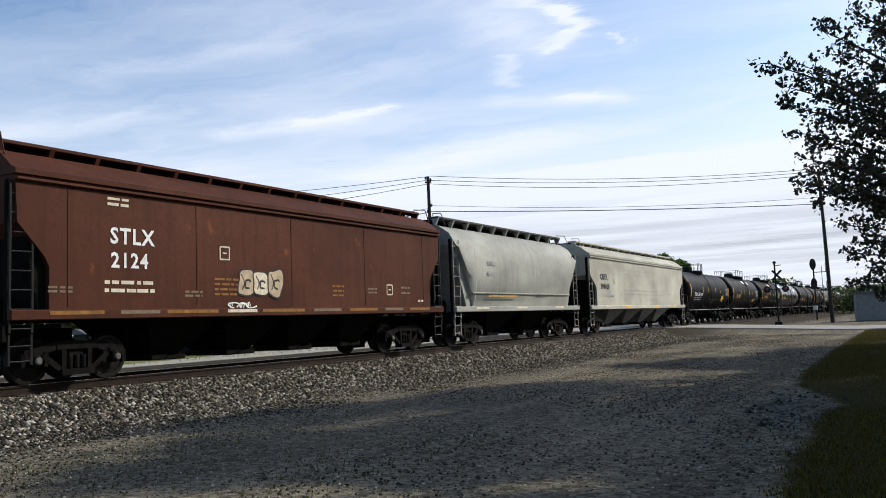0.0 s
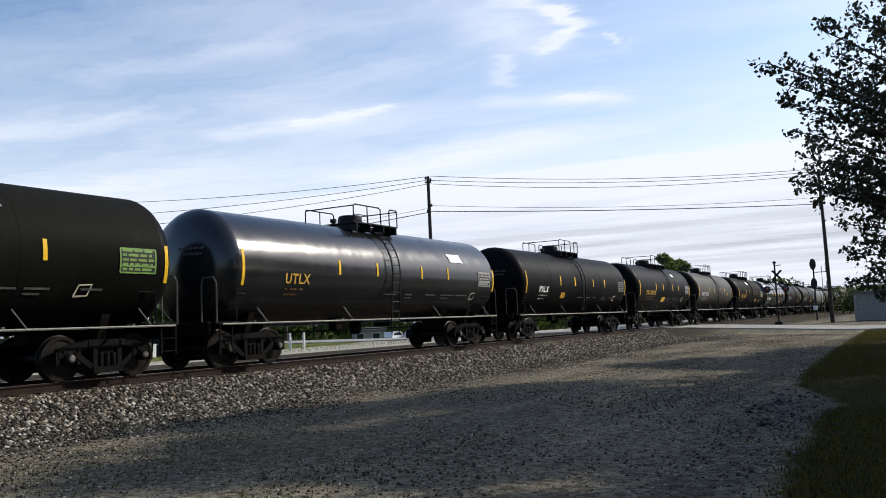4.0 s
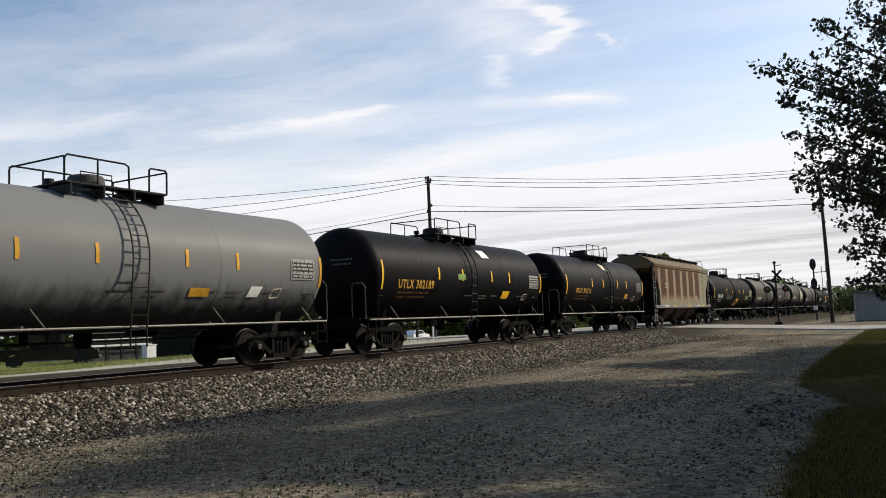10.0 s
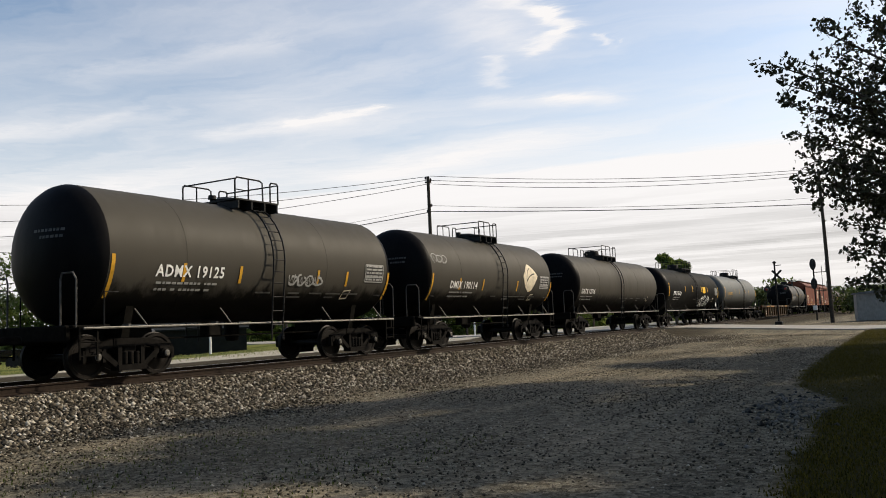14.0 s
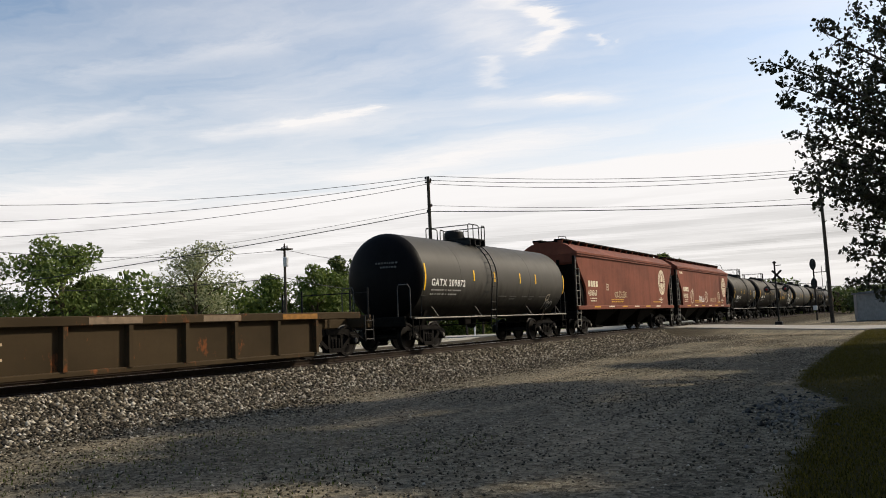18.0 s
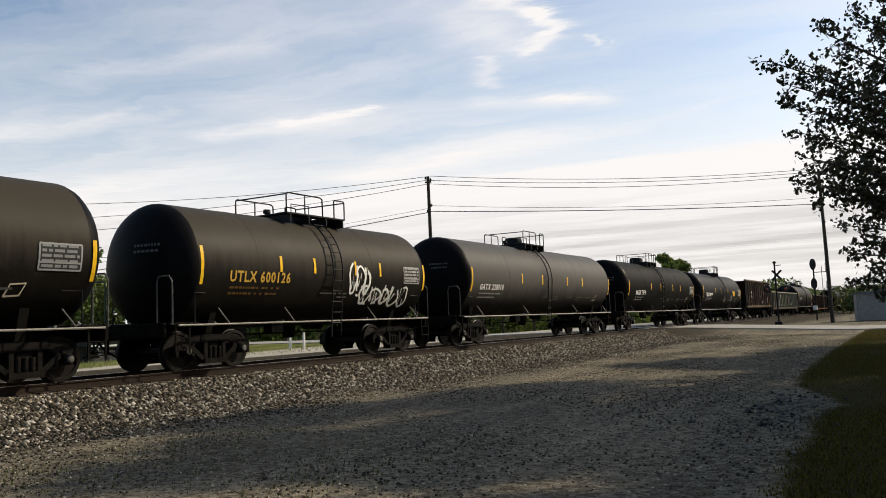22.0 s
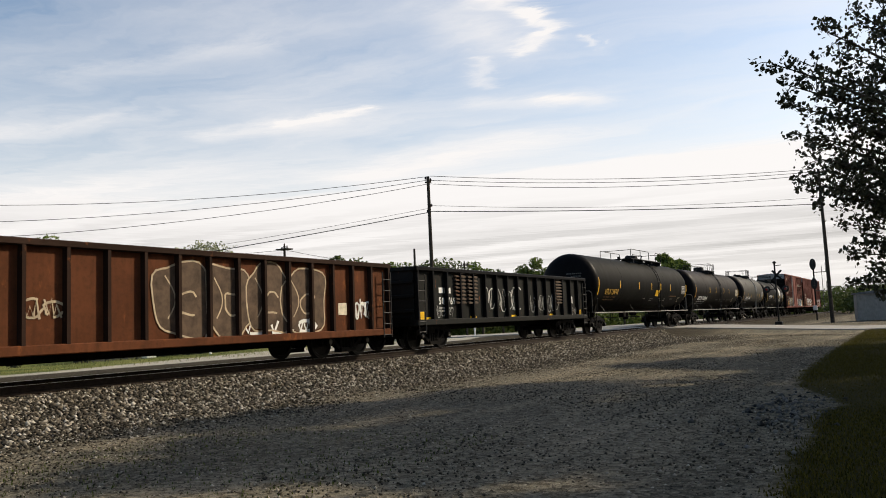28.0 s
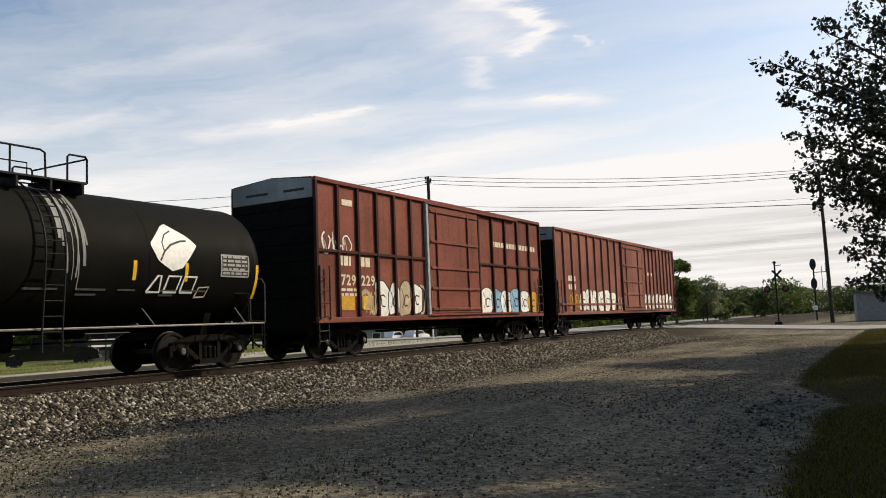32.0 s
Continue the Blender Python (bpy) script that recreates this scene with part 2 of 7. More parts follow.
def leaf_material(name, a, b_, trans=0.35, spec=0.25):
    m, n, l, b = shader(name)
    g = n.new("ShaderNodeNewGeometry")
    c = ramp(n, l, g.outputs["Random Per Island"], 0.0, 1.0, (*a, 1), (*b_, 1))
    l.new(c, b.inputs["Base Color"])
    b.inputs["Roughness"].default_value = 0.6
    b.inputs["Specular IOR Level"].default_value = spec
    t, mx, out = n.new("ShaderNodeBsdfTranslucent"), n.new("ShaderNodeMixShader"), n["Material Output"]
    l.new(c, t.inputs["Color"])
    mx.inputs[0].default_value = trans
    l.new(b.outputs[0], mx.inputs[1])
    l.new(t.outputs[0], mx.inputs[2])
    l.new(mx.outputs[0], out.inputs[0])
    return m


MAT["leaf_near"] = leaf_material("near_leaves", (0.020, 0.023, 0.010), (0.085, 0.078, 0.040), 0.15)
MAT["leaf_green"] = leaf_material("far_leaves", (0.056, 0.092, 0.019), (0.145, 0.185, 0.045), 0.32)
MAT["leaf_pale"] = leaf_material("pale_leaves", (0.15, 0.17, 0.085), (0.32, 0.33, 0.19), 0.3)
MAT["leaf_dark"] = leaf_material("dark_leaves", (0.040, 0.062, 0.015), (0.11, 0.135, 0.040), 0.25)
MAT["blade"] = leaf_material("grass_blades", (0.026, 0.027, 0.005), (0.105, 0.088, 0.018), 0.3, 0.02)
MAT["weed"] = leaf_material("weed_blades", (0.03, 0.045, 0.008), (0.09, 0.11, 0.02), 0.3, 0.05)
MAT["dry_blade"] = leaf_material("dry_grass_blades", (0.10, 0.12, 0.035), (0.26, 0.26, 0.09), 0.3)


# ---- mesh building ----
class Geo:
    """Collects vertices and faces for one mesh."""

    def __init__(self):
        self.v, self.f = [], []

    def add(self, verts, faces, m=None):
        k = len(self.v)
        self.v.extend((m @ Vector(p)) if m else Vector(p) for p in verts)
        self.f.extend(tuple(i + k for i in f) for f in faces)
        return self

    def box(self, c, s, bev=0.0, m=None):
        x, y, z = (h / 2 for h in s)
        b = min(bev, x * 0.45, y * 0.45, z * 0.45)
        cx, cy, cz = c
        if b <= 0:
            vs = [(cx + a * x, cy + d * y, cz + e * z) for a in (-1, 1) for d in (-1, 1) for e in (-1, 1)]
            fs = [(0, 1, 3, 2), (4, 6, 7, 5), (0, 4, 5, 1), (2, 3, 7, 6), (0, 2, 6, 4), (1, 5, 7, 3)]
            return self.add(vs, fs, m)
        vs, idx = [], {}
        for a in (-1, 1):
            for d in (-1, 1):
                for e in (-1, 1):
                    for k, p in enumerate(((a * x, d * (y - b), e * (z - b)), (a * (x - b), d * y, e * (z - b)), (a * (x - b), d * (y - b), e * z))):
                        idx[a, d, e, k] = len(vs)
                        vs.append((cx + p[0], cy + p[1], cz + p[2]))
        q = lambda k, pts: tuple(idx[p + (k,)] for p in pts)
        fs = []
        for a in (-1, 1):
            sg = lambda f: f if a > 0 else f[::-1]
            fs.append(sg(q(0, [(a, -1, -1), (a, 1, -1), (a, 1, 1), (a, -1, 1)])))
            fs.append(sg(q(1, [(-1, a, -1), (-1, a, 1), (1, a, 1), (1, a, -1)])))
            fs.append(sg(q(2, [(-1, -1, a), (1, -1, a), (1, 1, a), (-1, 1, a)])))
        for a in (-1, 1):
            for d in (-1, 1):
                fs.append((idx[a, d, -1, 0], idx[a, d, 1, 0], idx[a, d, 1, 1], idx[a, d, -1, 1]))
                fs.append((idx[a, -1, d, 0], idx[a, 1, d, 0], idx[a, 1, d, 2], idx[a, -1, d, 2]))
                fs.append((idx[-1, a, d, 1], idx[1, a, d, 1], idx[1, a, d, 2], idx[-1, a, d, 2]))
                for e in (-1, 1):
                    fs.append((idx[a, d, e, 0], idx[a, d, e, 1], idx[a, d, e, 2]))
        return self.add(vs, fs, m)

    def tube(self, pts, r, seg=6, cap=True):
        pts = [Vector(p) for p in pts]
        rings, side = [], None
        for i, p in enumerate(pts):
            d = (pts[min(i + 1, len(pts) - 1)] - pts[max(i - 1, 0)]).normalized()
            if side is None:
                side = d.cross(Vector((0, 0, 1)) if abs(d.z) < 0.9 else Vector((1, 0, 0))).normalized()
            side = (side - d * side.dot(d)).normalized()
            up = d.cross(side)
            rr = r[i] if isinstance(r, (list, tuple)) else r
            rings.append([p + side * (rr * math.cos(2 * math.pi * k / seg)) + up * (rr * math.sin(2 * math.pi * k / seg)) for k in range(seg)])
        return self.loft(rings, cap)

    def loft(self, rings, cap=True, closed=True):
        seg = len(rings[0])
        vs = [p for g in rings for p in g]
        fs = []
        for i in range(len(rings) - 1):
            for k in range(seg if closed else seg - 1):
                a, b = i * seg + k, i * seg + (k + 1) % seg
                fs.append((a, b, b + seg, a + seg))
        if cap:
            fs.append(tuple(range(seg))[::-1])
            fs.append(tuple(range((len(rings) - 1) * seg, len(rings) * seg)))
        return self.add(vs, fs)

    def prism(self, outline, axis, a, b):
        """A flat outline pushed from a to b along an axis (0 x, 1 y, 2 z); outline in the two other axes, in order."""
        def at(p, t):
            q = list(p)
            q.insert(axis, t)
            return q
        return self.loft([[at(p, a) for p in outline], [at(p, b) for p in outline]])

    def lathe(self, prof, c, axis=1, seg=24):
        """Profile of (radius, along), turned about an axis through c."""
        rings = []
        for r, t in prof:
            ring = []
            for k in range(seg):
                u, w = r * math.cos(2 * math.pi * k / seg), r * math.sin(2 * math.pi * k / seg)
                q = [u, w]
                q.insert(axis, t)
                ring.append((q[0] + c[0], q[1] + c[1], q[2] + c[2]))
            rings.append(ring)
        return self.loft(rings)

    def mesh(self, name, mat, smooth=False):
        me = bpy.data.meshes.new(name)
        me.from_pydata([tuple(p) for p in self.v], [], self.f)
        me.validate()
        bm = bmesh.new()
        bm.from_mesh(me)
        bmesh.ops.recalc_face_normals(bm, faces=bm.faces)
        bm.to_mesh(me)
        bm.free()
        if smooth:
            me.shade_smooth()
            if smooth is not True:
                me.set_sharp_from_angle(angle=radians(smooth))
        me.materials.append(MAT[mat] if isinstance(mat, str) else mat)
        return me


def part(name, geo, mat, parent, label="", smooth=False, at=None):
    """One mesh object under a thing or a part. geo: a Geo, or mesh data that is shared."""
    ob = new(name, geo.mesh(name, mat, smooth) if isinstance(geo, Geo) else geo)
    ob.parent = parent
    if at is not None:
        ob.matrix_basis = at
    if label:
        ob["label"] = label
    return ob


def thing(name, label, category, group="", at=None, kind=""):
    ob = new(name)
    if at is not None:
        ob.matrix_basis = at
    return tagged(ob, label, category, group, kind)


def solid(name, geo, mat, label, category, group="", kind="", smooth=False, at=None):
    ob = new(name, geo.mesh(name, mat, smooth))
    if at is not None:
        ob.matrix_basis = at
    return tagged(ob, label, category, group, kind)


CACHE = {}


def shared(key, make):
    if key not in CACHE:
        CACHE[key] = make()
    return CACHE[key]


def letters(text, height, squeeze=1.0):
    """Vertices and faces of a line of writing, from its lower left corner, cap height given."""
    def make():
        cu = bpy.data.curves.new("writing", "FONT")
        cu.body, cu.size, cu.resolution_u, cu.offset = text, height * 1.42, 2, height * 0.035
        cu.space_character = 1.16
        ob = bpy.data.objects.new("writing", cu)
        scene.collection.objects.link(ob)
        dg = bpy.context.evaluated_depsgraph_get()
        me = bpy.data.meshes.new_from_object(ob.evaluated_get(dg))
        vs, fs = [tuple(v.co) for v in me.vertices], [tuple(f.vertices) for f in me.polygons]
        bpy.data.objects.remove(ob)
        bpy.data.curves.remove(cu)
        bpy.data.meshes.remove(me)
        return [(x * squeeze, y) for x, y, z in vs], fs
    return shared(("letters", text, height, squeeze), make)


class Skin:
    """The camera-side surface of a car: maps (along, up) to a place a little outside it."""

    def __init__(self, y=None, radius=None, zc=None):
        self.y, self.r, self.zc = y, radius, zc

    def at(self, x, z, out=0.012):
        if self.r is None:
            return (x, self.y - out, z)
        a = math.asin(max(-0.98, min(0.98, (z - self.zc) / self.r)))
        return (x, -(self.r + out) * math.cos(a), self.zc + (self.r + out) * math.sin(a))

    def patch(self, g, x0, z0, x1, z1, out=0.012, n=4, lean=0.0):
        """A flat sheet laid on the skin, n strips high."""
        if self.r is None:
            n = 1
        vs = []
        for k in range(n + 1):
            z = z0 + (z1 - z0) * k / n
            vs += [self.at(x0 + lean * k / n, z, out), self.at(x1 + lean * k / n, z, out)]
        g.add(vs, [(2 * k, 2 * k + 1, 2 * k + 3, 2 * k + 2) for k in range(n)])

    def shape(self, g, outline, out=0.014, n=14):
        """A filled convex outline of (along, up) points, laid on the skin in level strips."""
        zs = [q for p, q in outline]
        lo, hi = min(zs), max(zs)
        row = []
        for k in range(n + 1):
            z = lo + (hi - lo) * min(max(k / n, 0.003), 0.997)
            xs = []
            for (x0, z0), (x1, z1) in zip(outline, outline[1:] + outline[:1]):
                if (z0 - z) * (z1 - z) <= 0 and z0 != z1:
                    xs.append(x0 + (x1 - x0) * (z - z0) / (z1 - z0))
            row += [self.at(min(xs), z, out), self.at(max(xs), z, out)]
        g.add(row, [(2 * k, 2 * k + 1, 2 * k + 3, 2 * k + 2) for k in range(n)])

    def letter(self, g, text, x, z, height, squeeze=1.0, width=0.0, out=0.014):
        vs, fs = letters(text, height, squeeze)
        if width:
            k = width / max(u for u, w in vs)
            vs = [(u * k, w) for u, w in vs]
        g.add([self.at(x + u, z + w, out) for u, w in vs], fs)

    def stroke(self, g, pts, width, out=0.016):
        """A painted line through (along, up) points."""
        P = [Vector(p) for p in pts]
        L = []
        for i, p in enumerate(P):
            d = (P[min(i + 1, len(P) - 1)] - P[max(i - 1, 0)]).normalized()
            nrm = Vector((-d.y, d.x)) * width / 2
            L += [self.at(*(p - nrm), out), self.at(*(p + nrm), out)]
        g.add(L, [(2 * i, 2 * i + 1, 2 * i + 3, 2 * i + 2) for i in range(len(P) - 1)])


def bubbles(skin, car, rng, x0, z0, w, h, fill, rim, count):
    """A row of swollen, overlapping spray-painted shapes with outlines and inner loops, no letters."""
    for k in range(count):
        cx, cz = x0 + w * (k + 0.5) / count, z0 + h * rng.uniform(0.46, 0.54)
        rx, rz = w / count * rng.uniform(0.52, 0.66), h * rng.uniform(0.42, 0.52)
        a, b, lean = rng.uniform(0, 6), rng.uniform(0, 6), rng.uniform(-0.15, 0.15)
        def around(f):
            pts = []
            for q in range(28):
                t = 2 * math.pi * q / 28
                u = 1 + 0.07 * math.sin(3 * t + a) + 0.05 * math.sin(5 * t + b)
                c_, s_ = math.cos(t), math.sin(t)
                pts.append((cx + f * rx * u * math.copysign(abs(c_) ** 0.7, c_) + lean * f * rz * s_, cz + f * rz * u * math.copysign(abs(s_) ** 0.7, s_)))
            return pts
        g = Geo()
        skin.shape(g, around(1.0), 0.016 + 0.002 * k, 12)
        blob = part("graffiti_shape", g, fill[k % len(fill)], car)
        g = Geo()
        edge = around(1.0)
        skin.stroke(g, edge + edge[:1], 0.045, 0.0172 + 0.002 * k)
        hole = [(cx + (p - cx) * 0.32 + rx * 0.12, cz + (q - cz) * 0.30 - rz * 0.10) for p, q in edge[2:24]]
        skin.stroke(g, hole, 0.05, 0.0172 + 0.002 * k)
        hook = [(cx - rx * 0.55 + rx * 0.25 * math.sin(q * 0.5), cz - rz * 0.5 + rz * 0.16 * q) for q in range(8)]
        skin.stroke(g, hook, 0.035, 0.0172 + 0.002 * k)
        part("graffiti_outline", g, rim, blob)


def scrawl(skin, g, rng, x0, z0, w, h, width, count=6):
    """Spray-painted loops and zigzags, no letters."""
    k2 = 0
    for k in range(count):
        cx = x0 + w * (k + 0.5) / count
        a0, turns = rng.uniform(0, 6.28), rng.uniform(0.55, 1.0)
        rx, rz = w / count * rng.uniform(0.35, 0.6), h * rng.uniform(0.32, 0.5)
        pts = []
        for i in range(15):
            a = a0 + turns * 6.28 * i / 14
            pts.append((cx + rx * math.cos(a) * (1 + 0.25 * math.sin(3 * a + k)), z0 + h / 2 + rz * math.sin(a) * (1 - 0.25 * i / 14)))
        skin.stroke(g, pts, width * rng.uniform(0.6, 1.0), 0.016 + 0.0016 * k2)
        k2 += 1
        u, zig = cx - rx * 0.9, []
        for i in range(rng.randint(3, 6)):
            zig.append((u, z0 + h * (rng.uniform(0.05, 0.3) if i % 2 else rng.uniform(0.6, 0.98))))
            u += rx * rng.uniform(0.2, 0.6)
        skin.stroke(g, zig, width * rng.uniform(0.35, 0.75), 0.016 + 0.0016 * k2)
        k2 += 1
# rust patches between posts, on one hopper
def rusty_material():
    m, n, l, b = shader("rusty_panels")
    tc, sp = n.new("ShaderNodeTexCoord"), n.new("ShaderNodeSeparateXYZ")
    l.new(tc.outputs["Object"], sp.inputs[0])
    def calc(op, *args):
        q = n.new("ShaderNodeMath")
        q.operation = op
        for i, v in enumerate(args):
            if hasattr(v, "is_output"):
                l.new(v, q.inputs[i])
            else:
                q.inputs[i].default_value = v
        return q.outputs[0]
    def span(v, a, c, lo=0.0, hi=1.0):
        r = n.new("ShaderNodeMapRange")
        r.interpolation_type = "SMOOTHSTEP"
        for i, q in enumerate((a, c, lo, hi)):
            r.inputs[i + 1].default_value = q
        l.new(v, r.inputs[0])
        return r.outputs[0]
    wobble = noise_tex(n, l, tc.outputs["Object"], 2.0, 9, 0.75)
    slow = noise_tex(n, l, tc.outputs["Object"], 0.45, 3, 0.5)
    run = noise_tex(n, l, stretched(n, l, (7, 7, 0.5), False), 1.0, 6, 0.7)
    fine = noise_tex(n, l, tc.outputs["Object"], 9, 7, 0.75)
    wave = calc("COSINE", calc("MULTIPLY", calc("SUBTRACT", sp.outputs["X"], PHASE), 2 * math.pi / PERIOD))
    field = calc("ADD", calc("ADD", wave, calc("MULTIPLY", calc("SUBTRACT", wobble, 0.5), 1.7)), calc("MULTIPLY", calc("SUBTRACT", slow, 0.45), 0.8))
    field = calc("SUBTRACT", field, span(sp.outputs["X"], 4.2, 4.6, 0.0, 1.6))
    low = span(calc("ADD", sp.outputs["Z"], calc("MULTIPLY", calc("SUBTRACT", run, 0.5), 1.3)), 1.75, 2.15)
    high = span(calc("ADD", sp.outputs["Z"], calc("MULTIPLY", wobble, 0.3)), 4.02, 3.86)
    body = calc("MULTIPLY", low, high)
    heavy = calc("MULTIPLY", span(field, -0.62, -0.40), body)
    halo = calc("MULTIPLY", span(field, -1.15, -0.4), span(sp.outputs["Z"], 1.35, 2.1, 0.25, 1.0))
    grey = mix(n, l, run, (0.11, 0.106, 0.074), (0.235, 0.225, 0.165))
    stain = mix(n, l, fine, (0.12, 0.062, 0.020), (0.20, 0.115, 0.045))
    rust = mix(n, l, ramp(n, l, run, 0.35, 0.65), (0.026, 0.0095, 0.004), (0.075, 0.025, 0.0075))
    rust = mix(n, l, ramp(n, l, fine, 0.54, 0.84), rust, (0.15, 0.052, 0.013))
    c = mix(n, l, calc("MULTIPLY", halo, 0.75), grey, stain)
    c = mix(n, l, heavy, c, rust)
    c = mix(n, l, span(calc("ADD", sp.outputs["Z"], calc("MULTIPLY", wobble, 0.5)), 4.22, 4.42, 0.0, 0.8), c, mix(n, l, fine, (0.075, 0.054, 0.034), (0.145, 0.112, 0.072)))
    l.new(c, b.inputs["Base Color"])
    b.inputs["Roughness"].default_value = 0.75
    b.inputs["Specular IOR Level"].default_value = 0.1
    bump(n, l, b, fine, 0.25, 0.01)
    return m


PERIOD, PHASE = 1.79, 0.03
MAT["rusty"] = rusty_material()
# ---- rolling stock: local x runs back along the train, -y faces the lot, z = 0 on the rail ----
def wheel_mesh():
    g = Geo()
    g.lathe([(0.02, -0.10), (0.10, -0.10), (0.11, -0.06), (0.36, -0.045), (0.385, -0.07), (0.455, -0.07), (0.458, 0.03), (0.485, 0.045), (0.485, 0.065), (0.38, 0.07), (0.36, 0.03), (0.11, 0.05), (0.10, 0.08), (0.02, 0.08)], (0, 0, 0), 1, 28)
    return g.mesh("wheel", "wheel", 35)


def frame_mesh():
    """Cast side frame of a bogie: arched top member, two sloping legs to a spring seat, jaws over the axles."""
    g = Geo()
    def bar(p0, p1, h0, h1, y0=-0.07, y1=0.07):
        (x0, z0), (x1, z1) = p0, p1
        g.prism([(x0, z0 - h0 / 2), (x1, z1 - h1 / 2), (x1, z1 + h1 / 2), (x0, z0 + h0 / 2)], 1, y0, y1)
    bar((-1.12, 0.56), (-0.45, 0.74), 0.20, 0.17)
    bar((-0.45, 0.74), (0.45, 0.74), 0.17, 0.17, -0.085, 0.085)
    bar((0.45, 0.74), (1.12, 0.56), 0.17, 0.20)
    bar((-0.74, 0.56), (-0.30, 0.22), 0.15, 0.13)
    bar((0.30, 0.22), (0.74, 0.56), 0.13, 0.15)
    bar((-0.36, 0.205), (0.36, 0.205), 0.12, 0.12, -0.13, 0.13)
    for s in (-1, 1):
        g.prism([(s * 0.24, 0.26), (s * 0.34, 0.26), (s * 0.34, 0.68), (s * 0.24, 0.68)], 1, -0.08, 0.08)
        g.prism([(s * 1.09, 0.34), (s * 1.17, 0.34), (s * 1.17, 0.60), (s * 1.09, 0.60)], 1, -0.06, 0.06)
        g.prism([(s * 0.62, 0.34), (s * 0.70, 0.34), (s * 0.70, 0.60), (s * 0.62, 0.60)], 1, -0.06, 0.06)
        g.lathe([(0.01, -0.16), (0.085, -0.16), (0.10, -0.13), (0.12, -0.12), (0.12, 0.08), (0.01, 0.08)], (s * 0.889, 0, 0.457), 1, 14)
        g.box((s * 0.889, 0, 0.60), (0.30, 0.17, 0.10), 0.02)
    return g.mesh("side_frame", "cast", 30)


def spring_mesh():
    g = Geo()
    g.lathe([(0.056, z) if i % 2 else (0.070, z) for i, z in enumerate([0.27 + 0.03 * q for q in range(10)])], (0, 0, 0), 2, 10)
    return g.mesh("spring", "cast", True)


def bogie(car, x):
    g = Geo()
    g.box((0, 0, 0.60), (0.36, 2.05, 0.22), 0.04)
    g.lathe([(0.01, 0.70), (0.22, 0.70), (0.22, 0.80), (0.01, 0.80)], (0, 0, 0), 2, 16)
    g.box((0, 0, 0.46), (1.75, 0.10, 0.10), 0.02)
    for s in (-1, 1):
        g.box((s * 0.36, 0, 0.46), (0.12, 1.50, 0.14), 0.03)
    b = part("bogie", shared("bogie", lambda: g.mesh("bogie", "cast")), "cast", car, at=pose(x, 0, 0))
    for s in (-1, 1):
        part("side_frame", shared("frame", frame_mesh), "cast", b, at=pose(0, s * 1.0, 0, 0, 0, 0 if s < 0 else 180))
        if s < 0:
            for q in (-0.889, 0.889):
                part("bearing_cap", shared("bearing", lambda: Geo().lathe([(0.01, -0.19), (0.05, -0.19), (0.075, -0.17), (0.08, -0.15), (0.01, -0.15)], (0, 0, 0), 1, 12).mesh("bearing_cap", "bearing", 35)), "bearing", b, at=pose(q, s * 1.0, 0.457))
        for k in (-0.15, 0.0, 0.15):
            part("spring", shared("spring", spring_mesh), "cast", b, at=pose(k, s * 1.04, 0))
    for q in (-0.889, 0.889):
        ax = Geo().tube([(0, -0.95, 0), (0, -0.7, 0), (0, 0.7, 0), (0, 0.95, 0)], [0.07, 0.085, 0.085, 0.07], 10)
        part("axle", shared("axle", lambda: ax.mesh("axle", "wheel", True)), "wheel", b, at=pose(q, 0, 0.457))
        for s in (-1, 1):
            part("wheel", shared("wheel", wheel_mesh), "wheel", b, at=pose(q, s * 0.755, 0.457, 0, 0, 0 if s < 0 else 180))
    return b


def coupler_mesh():
    g = Geo()
    g.box((-0.30, 0, 0.86), (0.60, 0.16, 0.18), 0.03)
    g.prism([(-0.86, -0.16), (-0.62, -0.17), (-0.55, -0.09), (-0.55, 0.09), (-0.66, 0.17), (-0.72, 0.05), (-0.80, 0.06)], 2, 0.74, 0.98)
    g.tube([(-0.4, 0.12, 0.78), (-0.6, 0.16, 0.55), (-0.85, 0.14, 0.42)], 0.025, 6)
    return g.mesh("coupler", "cast")


def ends(car, half, reach=0.25):
    """Couplers with hoses, at both ends of the car's sill."""
    me = shared("coupler", coupler_mesh)
    part("coupler", me, "cast", car, at=pose(-half - reach + 0.1, 0, 0))
    part("coupler", me, "cast", car, at=pose(half + reach - 0.1, 0, 0, 0, 0, 180))


def ladder(name, car, x, y, z0, z1, wide=0.42, mat="dark_rail", step=0.36, r=0.016, label=""):
    g = Geo()
    for s in (-1, 1):
        g.box((x + s * wide / 2, y, (z0 + z1) / 2), (0.05, 0.03, z1 - z0), 0.008)
    z = z0 + 0.08
    while z < z1:
        g.tube([(x - wide / 2, y, z), (x + wide / 2, y, z)], r, 6)
        z += step
    return part(name, g, mat, car, label)


def grab(name, car, pts, mat="dark_rail", r=0.018):
    return part(name, Geo().tube(pts, r, 6), mat, car)


